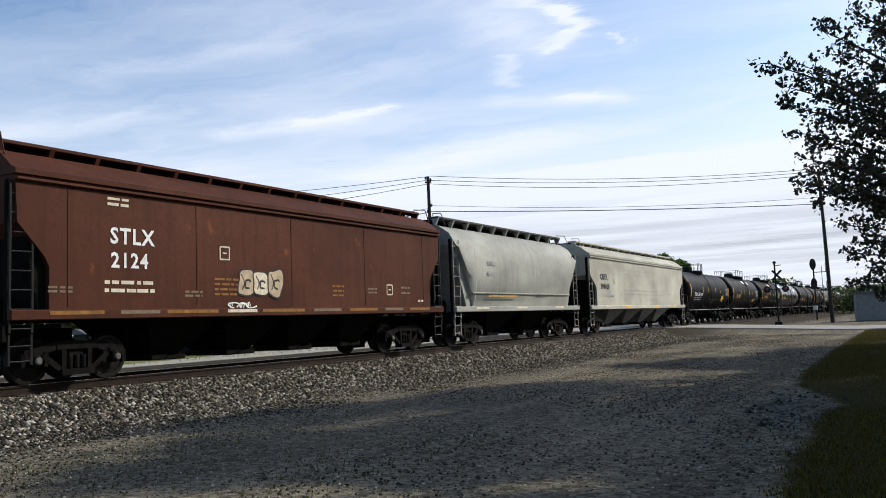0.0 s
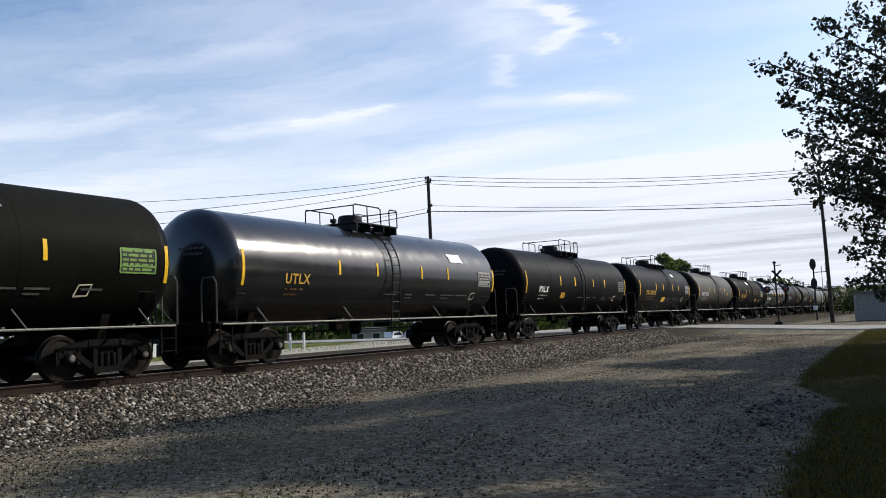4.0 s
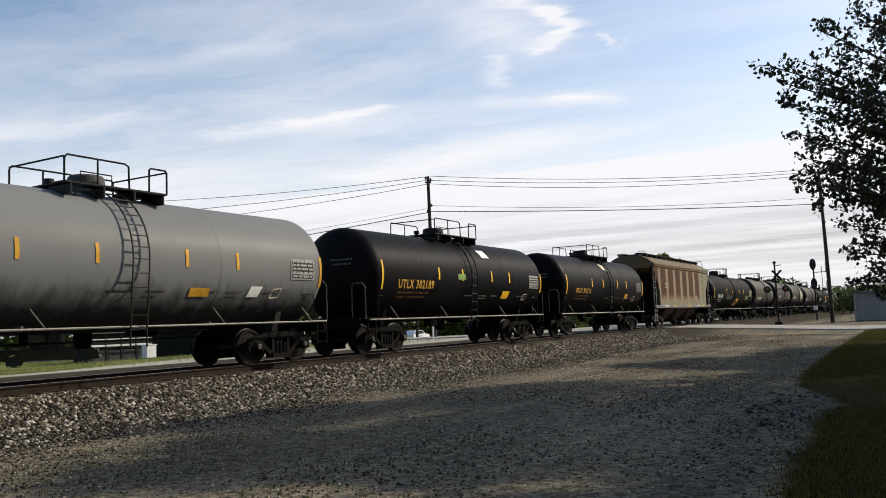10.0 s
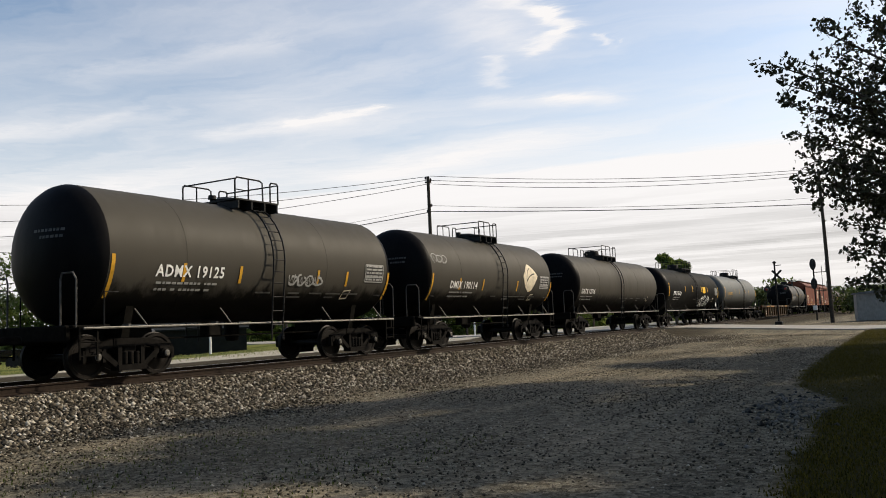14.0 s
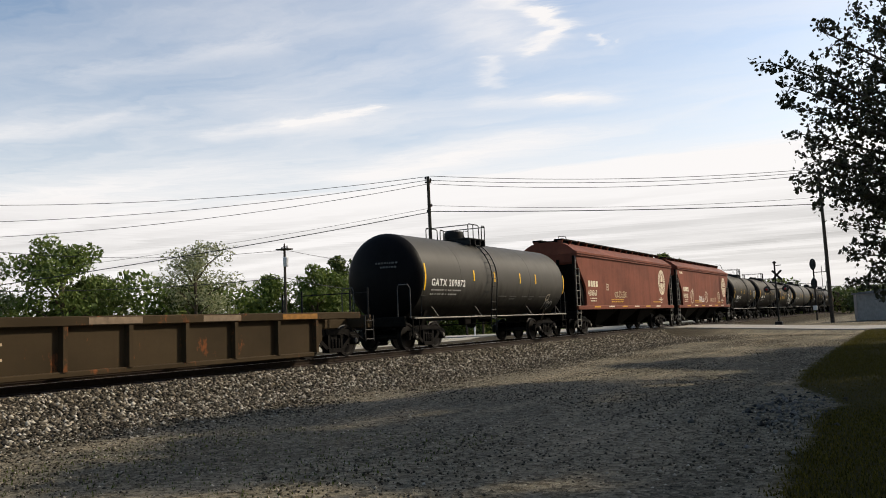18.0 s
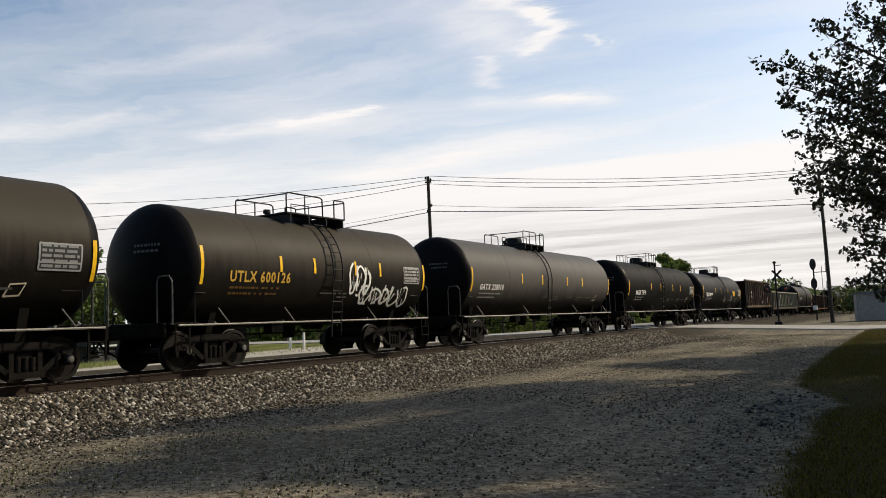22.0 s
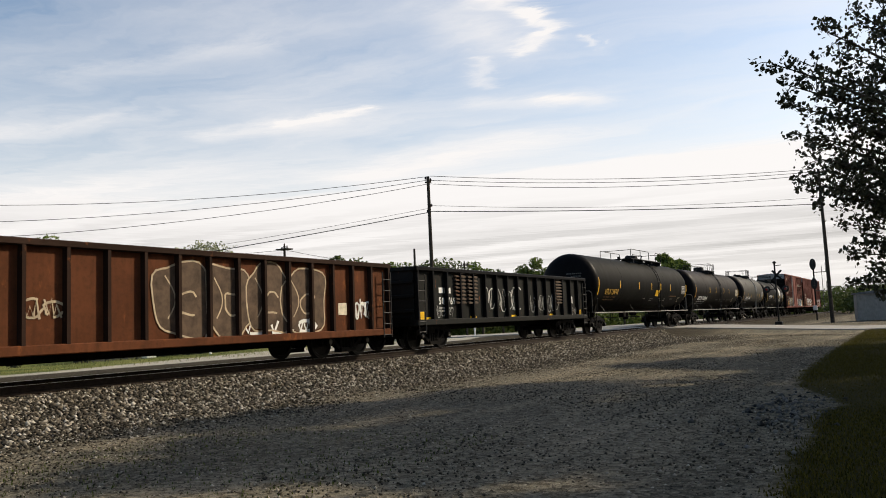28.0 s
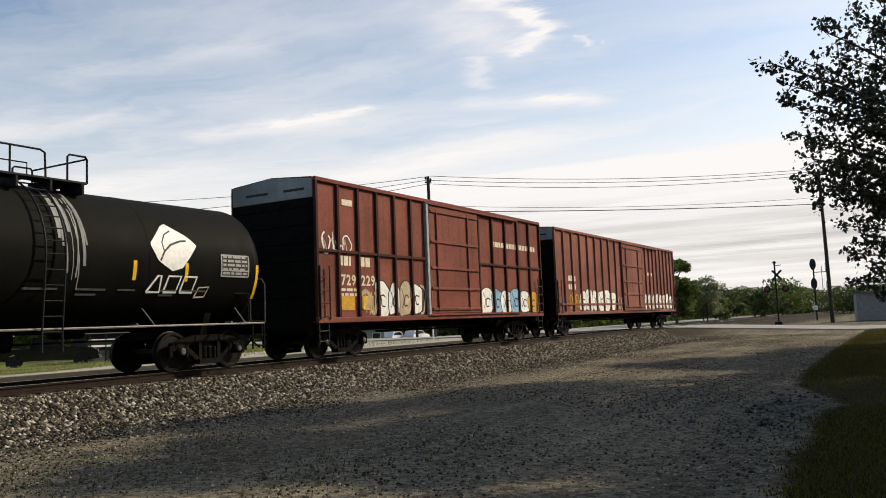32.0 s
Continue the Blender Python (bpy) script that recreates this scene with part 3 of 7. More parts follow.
def tank_car(d):
    """A tank car. d: half sill length, radius, centre height and the things painted on it."""
    half, R, top = d["half"], d.get("r", 1.53), d.get("top", 4.02)
    zc = top - R
    car = thing("tank_car", d["label"], "tank car", "cars of the freight train")
    col = d["col"]
    # shell with dished heads
    L = half + d.get("over", 0.14)
    deep, back = 0.72, L + 0.20
    prof = [(R * max(0.012, math.sqrt(1 - (1 - u) ** 2)), -L + deep * u) for u in (0, 0.02, 0.07, 0.15, 0.26, 0.4, 0.56, 0.74, 0.9, 1.0)]
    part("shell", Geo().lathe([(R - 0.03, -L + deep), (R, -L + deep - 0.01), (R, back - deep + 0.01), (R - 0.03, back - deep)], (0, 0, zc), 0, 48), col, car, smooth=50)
    # heads set black on these shells: shade on the end faces put into colour
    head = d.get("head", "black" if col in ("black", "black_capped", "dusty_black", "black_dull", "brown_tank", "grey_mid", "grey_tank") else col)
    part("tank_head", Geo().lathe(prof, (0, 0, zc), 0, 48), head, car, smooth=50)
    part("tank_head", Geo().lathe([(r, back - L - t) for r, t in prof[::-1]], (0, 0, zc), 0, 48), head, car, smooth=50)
    for x in d.get("seams", (-half * 0.52, half * 0.40)):
        g = Geo().lathe([(R - 0.02, x - 0.03), (R + 0.004, x - 0.02), (R + 0.004, x + 0.02), (R - 0.02, x + 0.03)], (0, 0, zc), 0, 48)
        part("seam_band", g, col, car, smooth=40)
    def dome(y, z):
        r = math.hypot(y, z)
        for (r0, t0), (r1, t1) in zip(prof, prof[1:]):
            if r <= r1:
                return t0 + (t1 - t0) * (r - r0) / (r1 - r0) - 0.012
        return -L
    rng = random.Random(d["label"])
    for z, y0, n in ((0.42, -0.85, 8), (0.28, -0.82, 6)):
        g, y = Geo(), y0
        for k in range(n):
            w = rng.uniform(0.04, 0.10)
            g.add([(dome(y, z), y, zc + z), (dome(y + w, z), y + w, zc + z), (dome(y + w, z + 0.06), y + w, zc + z + 0.06), (dome(y, z + 0.06), y, zc + z + 0.06)], [(0, 1, 2, 3)])
            y += w + 0.03
        part("end_stencil", g, "faint_stencil", car)
    # frame below
    tc = half - 1.45
    for s in (-1, 1):
        x0, x1 = sorted((s * (half + 0.22), s * (tc - 1.2)))
        part("draft_sill", Geo().box(((x0 + x1) / 2, 0, 0.90), (x1 - x0, 0.62, 0.30), 0.03), "under", car)
        part("end_beam", Geo().box((s * (half + 0.2), 0, 0.96), (0.12, 2.5, 0.34), 0.03), "under", car)
        part("end_platform", Geo().box((s * (half - 0.28), 0, 1.10), (0.86, 2.7, 0.05), 0.01), "under", car)
    for s in (-1, 1):
        g = Geo()
        ring = []
        for k in range(13):
            a = radians(228 + 84 * k / 12)
            ring.append((1.005 * R * math.cos(a), zc + 1.005 * R * math.sin(a)))
        g.prism([(-0.86, 0.84), (0.86, 0.84)] + ring[::-1], 0, s * tc - 0.10, s * tc + 0.10)
        part("saddle", g, "under" if not d.get("pale_saddle") else col, car)
        bogie(car, s * tc)
    ends(car, half + 0.25)
    # walk bars along both sides
    for s in (-1, 1):
        part("side_rail", Geo().tube([(-half, s * 1.47, 1.06), (half, s * 1.47, 1.06)], 0.026, 6), d.get("bar", "pale_rail"), car)
        for x in (-half + 1.1, -half * 0.35, half * 0.35, half - 1.1):
            part("rail_bracket", Geo().box((x, s * 1.36, 1.10), (0.07, 0.22, 0.05), 0.01), "worn_rail", car)
            part("rail_stay", Geo().tube([(x + 0.25, s * 1.30, 1.45), (x + 0.45, s * 1.46, 1.08)], 0.02, 5), "worn_rail", car)
    # end handrails and steps
    for s in (-1, 1):
        for q in (-1, 1):
            x = s * (half + 0.12)
            grab("end_handrail", car, [(x, q * 1.40, 1.08), (x, q * 1.40, 2.05), (x, q * 1.30, 2.18), (x, q * 0.95, 2.18), (x, q * 0.9, 2.05), (x, q * 0.9, 1.1)], "worn_rail", 0.02)
            ladder("step", car, s * (half - 0.15), q * 1.42, 0.42, 1.08, 0.40, "under", 0.28)
            grab("corner_grab", car, [(s * (half - 0.5), q * 1.43, 1.1), (s * (half - 0.5), q * 1.43, 1.8), (s * (half - 0.9), q * 1.35, 1.8)], "dark_rail", 0.016)
    # brake gear underneath
    g = Geo()
    g.lathe([(0.02, -0.4), (0.14, -0.38), (0.16, -0.3), (0.16, 0.3), (0.14, 0.38), (0.02, 0.4)], (half * 0.28, 0.35, 1.0), 0, 14)
    g.box((-half * 0.22, -0.5, 0.95), (0.5, 0.3, 0.35), 0.03)
    g.tube([(-half * 0.6, -0.3, 0.78), (half * 0.6, -0.3, 0.78)], 0.025, 6)
    part("brake_gear", g, "under", car)
    g = Geo()
    g.lathe([(0.02, 0.62), (0.16, 0.64), (0.2, 0.8), (0.2, zc - R + 0.05), (0.02, zc - R + 0.06)], (0, 0, 0), 2, 14)
    part("outlet_valve", g, "under", car)
    # platform on top: grating, hatch housing, valves, railings
    px, pl = d.get("px", 0.0), d.get("pl", 1.2)
    zt = top + 0.06
    for q in (-1, 1):
        part("walkway", Geo().box((px, q * 0.78, zt), (2 * pl, 0.38, 0.05), 0.01), "dark_rail", car)
        for k in range(4):
            part("walkway_bracket", Geo().box((px - pl * 0.9 + k * 0.6 * pl, q * 0.62, zt - 0.14), (0.06, 0.75, 0.22), 0.01), "dark_rail", car)
    for s in (-1, 1):
        part("walkway", Geo().box((px + s * (pl - 0.25), 0, zt), (0.40, 1.16, 0.05), 0.01), "dark_rail", car)
    hx = px + d.get("hatch", -0.12)
    g = Geo()
    if d.get("housing", True):
        g.lathe([(0.02, 0), (0.40, 0), (0.40, 0.30), (0.38, 0.43), (0.34, 0.47), (0.02, 0.49)], (hx, 0, top - 0.05), 2, 20)
    else:
        g.lathe([(0.02, 0), (0.34, 0), (0.34, 0.16), (0.40, 0.17), (0.40, 0.22), (0.30, 0.27), (0.02, 0.29)], (hx, 0, top - 0.05), 2, 20)
    part("hatch", g, "dark_rail" if not d.get("hatch_col") else d["hatch_col"], car, smooth=35)
    for dx, dy, hgt in ((-0.72 * pl, 0.1, 0.30), (0.5 * pl, -0.15, 0.26), (0.72 * pl, 0.25, 0.20)):
        g = Geo().lathe([(0.02, 0), (0.11, 0), (0.11, 0.06), (0.06, 0.08), (0.06, hgt - 0.12), (0.11, hgt - 0.1), (0.10, hgt), (0.02, hgt)], (px + dx, dy, top - 0.03), 2, 12)
        part("valve", g, "dark_rail", car, smooth=35)
    rh = d.get("rail_h", 0.56)
    z1 = zt + rh
    for q in (-1, 1):
        y = q * 0.95
        grab("platform_railing", car, [(px - pl, y, zt), (px - pl, y, z1 - 0.08), (px - pl + 0.06, y, z1), (px + 0.12 * pl, y, z1), (px + 0.12 * pl + 0.10, y, z1 - 0.05), (px + 0.12 * pl + 0.12, y, zt)], "dark_rail", 0.022)
        grab("platform_railing", car, [(px + 0.62 * pl, y, zt), (px + 0.62 * pl, y, z1 - 0.05), (px + 0.62 * pl + 0.05, y, z1), (px + pl - 0.04, y, z1), (px + pl, y, z1 - 0.05), (px + pl, y, zt)], "dark_rail", 0.022)
        grab("railing_post", car, [(px - 0.4 * pl, y, zt), (px - 0.4 * pl, y, z1)], "dark_rail", 0.02)
    for s in (-1, 1):
        grab("cross_railing", car, [(px + s * pl, -0.95, z1 - 0.04), (px + s * pl, 0.95, z1 - 0.04)], "dark_rail", 0.02)
    grab("hatch_railing", car, [(px - 0.5 * pl, -0.55, zt), (px - 0.5 * pl, -0.55, zt + 0.34), (px + 0.1 * pl, -0.55, zt + 0.34), (px + 0.1 * pl, -0.55, zt)], "dark_rail", 0.016)
    # ladder that follows the shell from the platform down to the side rail
    lx = px + d.get("lad", 0.02)
    for q in (-1, 1):
        g = Geo()
        path = []
        for k in range(8):
            a = radians(62 - 62 * k / 7)
            path.append((q * (R + 0.13) * math.cos(a), zc + (R + 0.13) * math.sin(a)))
        path += [(q * 1.62, zc - 0.6), (q * 1.55, 1.0), (q * 1.55, 0.62)]
        for s in (-0.21, 0.21):
            g.tube([(lx + s, y, z) for y, z in path], 0.022, 5)
        dense = []
        for (y0, z0), (y1, z1) in zip(path, path[1:]):
            n = max(1, round(math.hypot(y1 - y0, z1 - z0) / 0.33))
            dense += [(y0 + (y1 - y0) * k / n, z0 + (z1 - z0) * k / n) for k in range(n)]
        for y, z in dense:
            g.tube([(lx - 0.21, y, z), (lx + 0.21, y, z)], 0.015, 5)
        part("ladder", g, d.get("lad_col", "dark_rail"), car)
    # what is painted or stuck on the camera side
    sk = Skin(radius=R, zc=zc)
    if d.get("stripes", True):
        sc = d.get("stripe_col", "yellow")
        xs = d.get("stripe_x", (-0.56, -0.22, 0.35, 0.6) if "stripe_z" in d else (-0.39, -0.12, 0.25, 0.5))
        sz = d.get("stripe_z", 2.42)
        e = L - 0.42
        for x, z0, z1 in [(-e + 0.38, sz - 0.42, sz + 0.48), (e, sz - 0.42, sz + 0.40)] + [(x * e, sz - 0.05, sz + 0.36) for x in xs]:
            g = Geo()
            sk.patch(g, x - 0.045, z0, x + 0.045, z1, n=5)
            part("reflective_strip", g, sc, car)
    mk = d.get("mark")
    if mk:
        g = Geo()
        sk.letter(g, mk[0], mk[1], mk[2], mk[3], 1.0, mk[4])
        part("car_number", g, d.get("mark_col", "white"), car)
        g = Geo()
        rng = random.Random(mk[0])
        for row in range(2):
            x = mk[1] + 0.05
            z = mk[2] - 0.17 - 0.14 * row
            while x < mk[1] + mk[4] * 0.85 - 0.2 * row:
                w = rng.uniform(0.05, 0.16)
                sk.patch(g, x, z, x + w, z + 0.05, n=1)
                x += w + (0.035 if rng.random() < 0.75 else 0.12)
        part("small_stencil", g, "faint_yellow" if d.get("small_col") == "yellow_dull" else "grey_stencil", car)
    if d.get("panel", True):
        # test record: pale ruled frame with filled cells
        pcol = d.get("panel_col", "grey_stencil")
        g = Geo()
        x0, x1, z0, z1 = L - 1.62, L - 0.72, 2.20, 2.70
        sk.patch(g, x0, z0, x1, z1, 0.010)
        pn = part("data_panel", g, "black_stencil", car)
        g = Geo()
        for a, b in (((x0, z0), (x1, z0)), ((x1, z0), (x1, z1)), ((x1, z1), (x0, z1)), ((x0, z1), (x0, z0)), ((x0, z0 + 0.14), (x1, z0 + 0.14))):
            sk.stroke(g, [(a[0] + (b[0] - a[0]) * k / 4, a[1] + (b[1] - a[1]) * k / 4) for k in range(5)], 0.035, 0.016)
        part("panel_rules", g, pcol, pn)
        g = Geo()
        rng = random.Random(half + L)
        for r_ in range(5):
            u = x0 + 0.05
            while u < x1 - 0.1:
                w = rng.uniform(0.06, 0.26)
                sk.patch(g, u, z0 + 0.045 + 0.098 * r_, min(u + w, x1 - 0.05), z0 + 0.10 + 0.098 * r_, 0.016, 1)
                u += w + 0.04
        part("panel_rows", g, pcol, pn)
    # slanting placard holder low on the shell
    g = Geo()
    x0 = L - 2.35 + 0.25 * math.sin(half * 9)
    ring = [(x0, 1.70), (x0 + 0.30, 1.72), (x0 + 0.36, 1.94), (x0 + 0.06, 1.92), (x0, 1.70)]
    sk.stroke(g, ring, 0.035, 0.016)
    part("placard_holder", g, "cream_stencil", car)
    g = Geo()
    rng = random.Random(half)
    for k in range(5):
        x = half * (-0.05 + 0.16 * k) + rng.uniform(-0.2, 0.2)
        sk.patch(g, x, 1.82, x + rng.uniform(0.4, 0.9), 1.86, n=1)
        if k % 2:
            sk.patch(g, x, 1.72, x + rng.uniform(0.3, 0.6), 1.76, n=1)
    part("line_stencil", g, "faint_stencil", car)
    for x, z, w, h, c, lean in d.get("signs", ()):
        g = Geo()
        sk.patch(g, x, z, x + w, z + h, 0.016, 4, lean)
        part("sign", g, c, car)
    if d.get("diamond"):
        x = d["diamond"]
        g = Geo()
        g.add([(x - 0.16, -1.50, 1.45), (x, -1.50, 1.27), (x + 0.16, -1.50, 1.45), (x, -1.50, 1.63)], [(0, 1, 2, 3)])
        g.add([(x - 0.16, -1.49, 1.45), (x, -1.49, 1.27), (x + 0.16, -1.49, 1.45), (x, -1.49, 1.63)], [(3, 2, 1, 0)])
        part("placard", g, "white", car)
    for x, z, w, h, c, n, wd in d.get("sprays", ()):
        g = Geo()
        scrawl(sk, g, random.Random(int(x * 10) + n), x, z, w, h, wd, n)
        part("spray_paint", g, c, car)
    for x0, x1, c in d.get("spills", ()):
        rng = random.Random(int(x0 * 7))
        for k in range(9):
            x = x0 + (x1 - x0) * k / 8
            g = Geo()
            sk.patch(g, x, zc + R * 0.92 - rng.uniform(0.9, 2.2), x + rng.uniform(0.02, 0.07), zc + R * 0.96, 0.010, 7, rng.uniform(-0.1, 0.1))
            part("spill", g, c, car)
    if d.get("emblem"):
        leaf_emblem(sk, car, d["emblem"])
    return car


def leaf_emblem(sk, car, spec):
    """A pale rounded diamond with a leaf vein, and three block shapes below it."""
    x, z, s, worn = spec
    g = Geo()
    rim = [(x - 0.70 * s, z + 0.05 * s), (x - 0.25 * s, z + 0.52 * s), (x - 0.1 * s, z + 0.58 * s), (x + 0.5 * s, z + 0.28 * s), (x + 0.74 * s, z + 0.08 * s), (x + 0.25 * s, z - 0.5 * s), (x - 0.05 * s, z - 0.58 * s), (x - 0.48 * s, z - 0.35 * s)]
    sk.shape(g, rim)
    em = part("emblem", g, "white" if not worn else "cream_stencil", car)
    g = Geo()
    sk.stroke(g, [(x - 0.42 * s, z - 0.34 * s), (x - 0.30 * s, z - 0.12 * s), (x - 0.08 * s, z + 0.06 * s), (x + 0.22 * s, z + 0.16 * s), (x + 0.42 * s, z + 0.18 * s)], 0.05 * s, 0.018)
    sk.stroke(g, [(x - 0.30 * s, z - 0.12 * s), (x - 0.34 * s, z + 0.10 * s), (x - 0.22 * s, z + 0.30 * s), (x - 0.02 * s, z + 0.40 * s)], 0.035 * s, 0.018)
    part("emblem_vein", g, "black_stencil", em)
    if not worn:
        g = Geo()
        for k in range(3):
            x0 = x - 0.72 * s + 0.50 * s * k
            ring = [(x0, z - 1.08 * s), (x0 + 0.38 * s, z - 1.08 * s), (x0 + (0.46 if k else 0.36) * s, z - 0.70 * s), (x0 + (0.08 if k else 0.26) * s, z - 0.70 * s), (x0, z - 1.08 * s)]
            sk.stroke(g, ring, 0.055 * s, 0.014)
        part("block_lettering", g, "white", car)


def running_board(car, half, zt, mat, hatch_mat):
    """Roof walk: boards each side of the hatches on posts, a dark filler between them for shade."""
    for y in (-0.58, 0.58):
        part("running_board", Geo().box((0, y, zt - 0.01), (2 * half, 0.46, 0.075), 0.01), mat, car)
        n = max(6, round(2 * half / 1.12))
        post = Geo().prism([(-0.02, -0.02), (0.30, -0.02), (0.16, -0.30), (0.10, -0.30)] if y > 0 else [(0.02, -0.02), (-0.30, -0.02), (-0.16, -0.30), (-0.10, -0.30)], 0, -0.05, 0.05).mesh("board_support", hatch_mat)
        for k in range(n + 1):
            part("board_support", post, hatch_mat, car, at=pose(-half + 0.06 + (2 * half - 0.12) * k / n, y - (0.06 if y > 0 else -0.06), zt))
    # near-black box added to stand in for shade beneath the boards
    part("hatch_trough", Geo().box((0, 0, zt - 0.17), (2 * half - 0.3, 0.70, 0.27), 0.03), "under", car)
    for x in (-half * 0.6, -half * 0.2, half * 0.2, half * 0.6):
        g = Geo().box((x, 0, zt - 0.05), (half * 0.34, 0.6, 0.08), 0.03)
        part("hatch_cover", g, hatch_mat, car)
    for s in (-1, 1):
        grab("roof_grab", car, [(s * half, -0.6, zt), (s * half, -0.6, zt + 0.14), (s * (half + 0.1), -1.0, zt + 0.10), (s * (half + 0.1), -1.15, zt - 0.35)], mat, 0.018)


def hopper_ends(car, half, col, zt, rail="dark_rail"):
    """End platforms, posts, ladders, brake rigging and steps."""
    for s in (-1, 1):
        g = Geo()
        g.box((s * (half - 0.55), 0, 1.12), (1.3, 2.7, 0.08), 0.01)
        g.box((s * half, 0, 1.0), (0.14, 2.9, 0.36), 0.03)
        g.box((s * (half - 1.1), 0, 0.92), (2.2, 0.6, 0.34), 0.03)
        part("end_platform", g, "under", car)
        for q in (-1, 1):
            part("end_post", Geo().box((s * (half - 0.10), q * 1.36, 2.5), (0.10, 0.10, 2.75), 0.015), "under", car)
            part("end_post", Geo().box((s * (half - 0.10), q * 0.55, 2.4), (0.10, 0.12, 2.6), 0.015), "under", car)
        for q in (-1, 1):
            ladder("ladder", car, s * (half - 0.30), q * 1.47, 1.0, 3.85, 0.44, rail, 0.36)
            ladder("step", car, s * (half - 0.30), q * 1.45, 0.40, 0.98, 0.44, rail, 0.28)
    g = Geo()
    g.lathe([(0.02, -0.3), (0.2, -0.3), (0.2, 0.3), (0.02, 0.3)], (-half + 0.5, 0.5, 1.4), 0, 14)
    part("air_reservoir", g, "under", car)
    part("brake_cylinder", Geo().box((-half + 0.55, -0.5, 1.45), (0.5, 0.4, 0.5), 0.04), "under", car)


def covered_hopper(d):
    half = d["half"]
    car = thing("hopper_car", d["label"], "hopper car", "cars of the freight train")
    col, zt, ze, zs = d["col"], 4.74, d.get("eave", 4.02), 1.36
    cut = d.get("cut", 1.30)
    style = d.get("style", "flat")
    if style == "flat":
        g = Geo()
        side = [(-half + 0.15, ze), (-half + 0.20, ze - d.get("drop", 0.45)), (-half + cut - 0.1, 2.45), (-half + cut, 2.25), (-half + cut, zs)]
        g.prism(side + [(-x, z) for x, z in side[::-1]], 1, -1.5, 1.5)
        part("body", g, col, car)
        g = Geo()
        g.prism([(-1.56, ze - 0.04), (-1.56, ze + 0.06), (-1.45, ze + 0.1), (-1.12, ze + 0.36), (-0.80, ze + 0.52), (-0.36, ze + 0.60), (0.36, ze + 0.60), (0.80, ze + 0.52), (1.12, ze + 0.36), (1.45, ze + 0.1), (1.56, ze + 0.06), (1.56, ze - 0.04)], 0, -half + 0.12, half - 0.12)
        part("roof", g, col, car)
        for q in (-1, 1):
            part("eave_rail", Geo().box((0, q * 1.53, ze - 0.13), (2 * half - 0.3, 0.09, 0.06), 0.015), col, car)
        sk = Skin(y=-1.5)
    else:
        prof = [(-1.42, zs), (-1.50, 1.75), (-1.6, 2.5), (-1.60, 3.1), (-1.50, 3.65), (-1.22, 4.12), (-0.8, 4.40), (-0.35, 4.52)]
        prof = prof + [(-y, z) for y, z in prof[::-1]]
        def ring(x, k):
            return [(x, y, z) if z >= lim else (x, y, lim + (z - lim) * 0.02) for y, z in prof for lim in (k,)]
        rings = []
        for x, lim in ((-half + 0.30, 3.6), (-half + 0.9, 2.75), (-half + cut, 2.0), (-half + cut + 0.2, 1.0)):
            rings.append([(x, y, max(z, lim)) for y, z in prof])
        rings += [[(-x, y, z) for x, y, z in r] for r in rings[::-1]]
        part("body", Geo().loft(rings), col, car, smooth=40)
        g = Geo()
        for k in range(6):
            x = -half + cut + 0.3 + (2 * half - 2 * cut - 0.6) * k / 5
            g = Geo()
            g.loft([[(x - 0.03, y * 1.003, z) for y, z in prof], [(x + 0.03, y * 1.003, z) for y, z in prof]], False, False)
            part("seam_band", g, col, car, smooth=40)
        for q in (-1, 1):
            part("belly_rail", Geo().box((0, q * 1.545, 1.93), (2 * half - 2 * cut, 0.07, 0.06), 0.02), col, car)
        sk = Skin(y=-1.615)
    g = Geo()
    for q in (-1, 1):
        g.box((0, q * 1.50, zs - 0.03), (2 * half - 0.1, 0.13, 0.20), 0.02)
    part("side_sill", g, d.get("sill", col), car)
    n, x0 = d.get("bays", 3), half - d.get("bay_in", 3.1)
    w = 2 * x0 / n
    for k in range(n):
        c = -x0 + w * (k + 0.5)
        top = [(c - w / 2, -1.42, zs), (c + w / 2, -1.42, zs), (c + w / 2, 1.42, zs), (c - w / 2, 1.42, zs)]
        low = [(c - 0.4, -0.62, 0.42), (c + 0.4, -0.62, 0.42), (c + 0.4, 0.62, 0.42), (c - 0.4, 0.62, 0.42)]
        part("outlet_chute", Geo().loft([top, low]), d.get("chute", "under"), car)
        part("outlet_gate", Geo().box((c, 0, 0.36), (1.0, 1.5, 0.14), 0.02).tube([(c, -0.7, 0.4), (c, -1.1, 0.45)], 0.03, 6), "under", car)
    running_board(car, half - 0.25, zt, d.get("board", col), d.get("bracket", col))
    hopper_ends(car, half, d.get("post", col), zt, d.get("rail", "dark_rail"))
    for s in (-1, 1):
        g = Geo()
        g.prism([(s * (half - 0.25), 3.7), (s * (half - 0.30), 3.4), (s * (half - cut + 0.12), 1.25), (s * (half - cut - 0.1), 1.25), (s * (half - cut - 0.1), 3.7)], 1, -1.38, 1.38)
        # near-black unless set: shade on the car ends put into the colour
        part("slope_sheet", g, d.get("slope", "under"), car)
        bogie(car, s * (half - 1.75))
    ends(car, half + 0.12)
    if d.get("ribs"):
        g = Geo()
        for k in range(d["ribs"]):
            x = -half + cut + 0.4 + (2 * half - 2 * cut - 0.8) * k / (d["ribs"] - 1)
            g.box((x, -1.503, 2.72), (0.03, 0.012, 2.45), 0)
        part("weld_lines", g, col, car)
    # stripes on the sill, writing, emblem, spray paint
    sill = Skin(y=-1.566)
    for x, w_, c in d.get("sill_tape", ()):
        g = Geo()
        sill.patch(g, x, zs - 0.03, x + w_, zs + 0.045, 0.006)
        part("reflective_strip", g, "cream_stencil" if c == "white" else c, car)
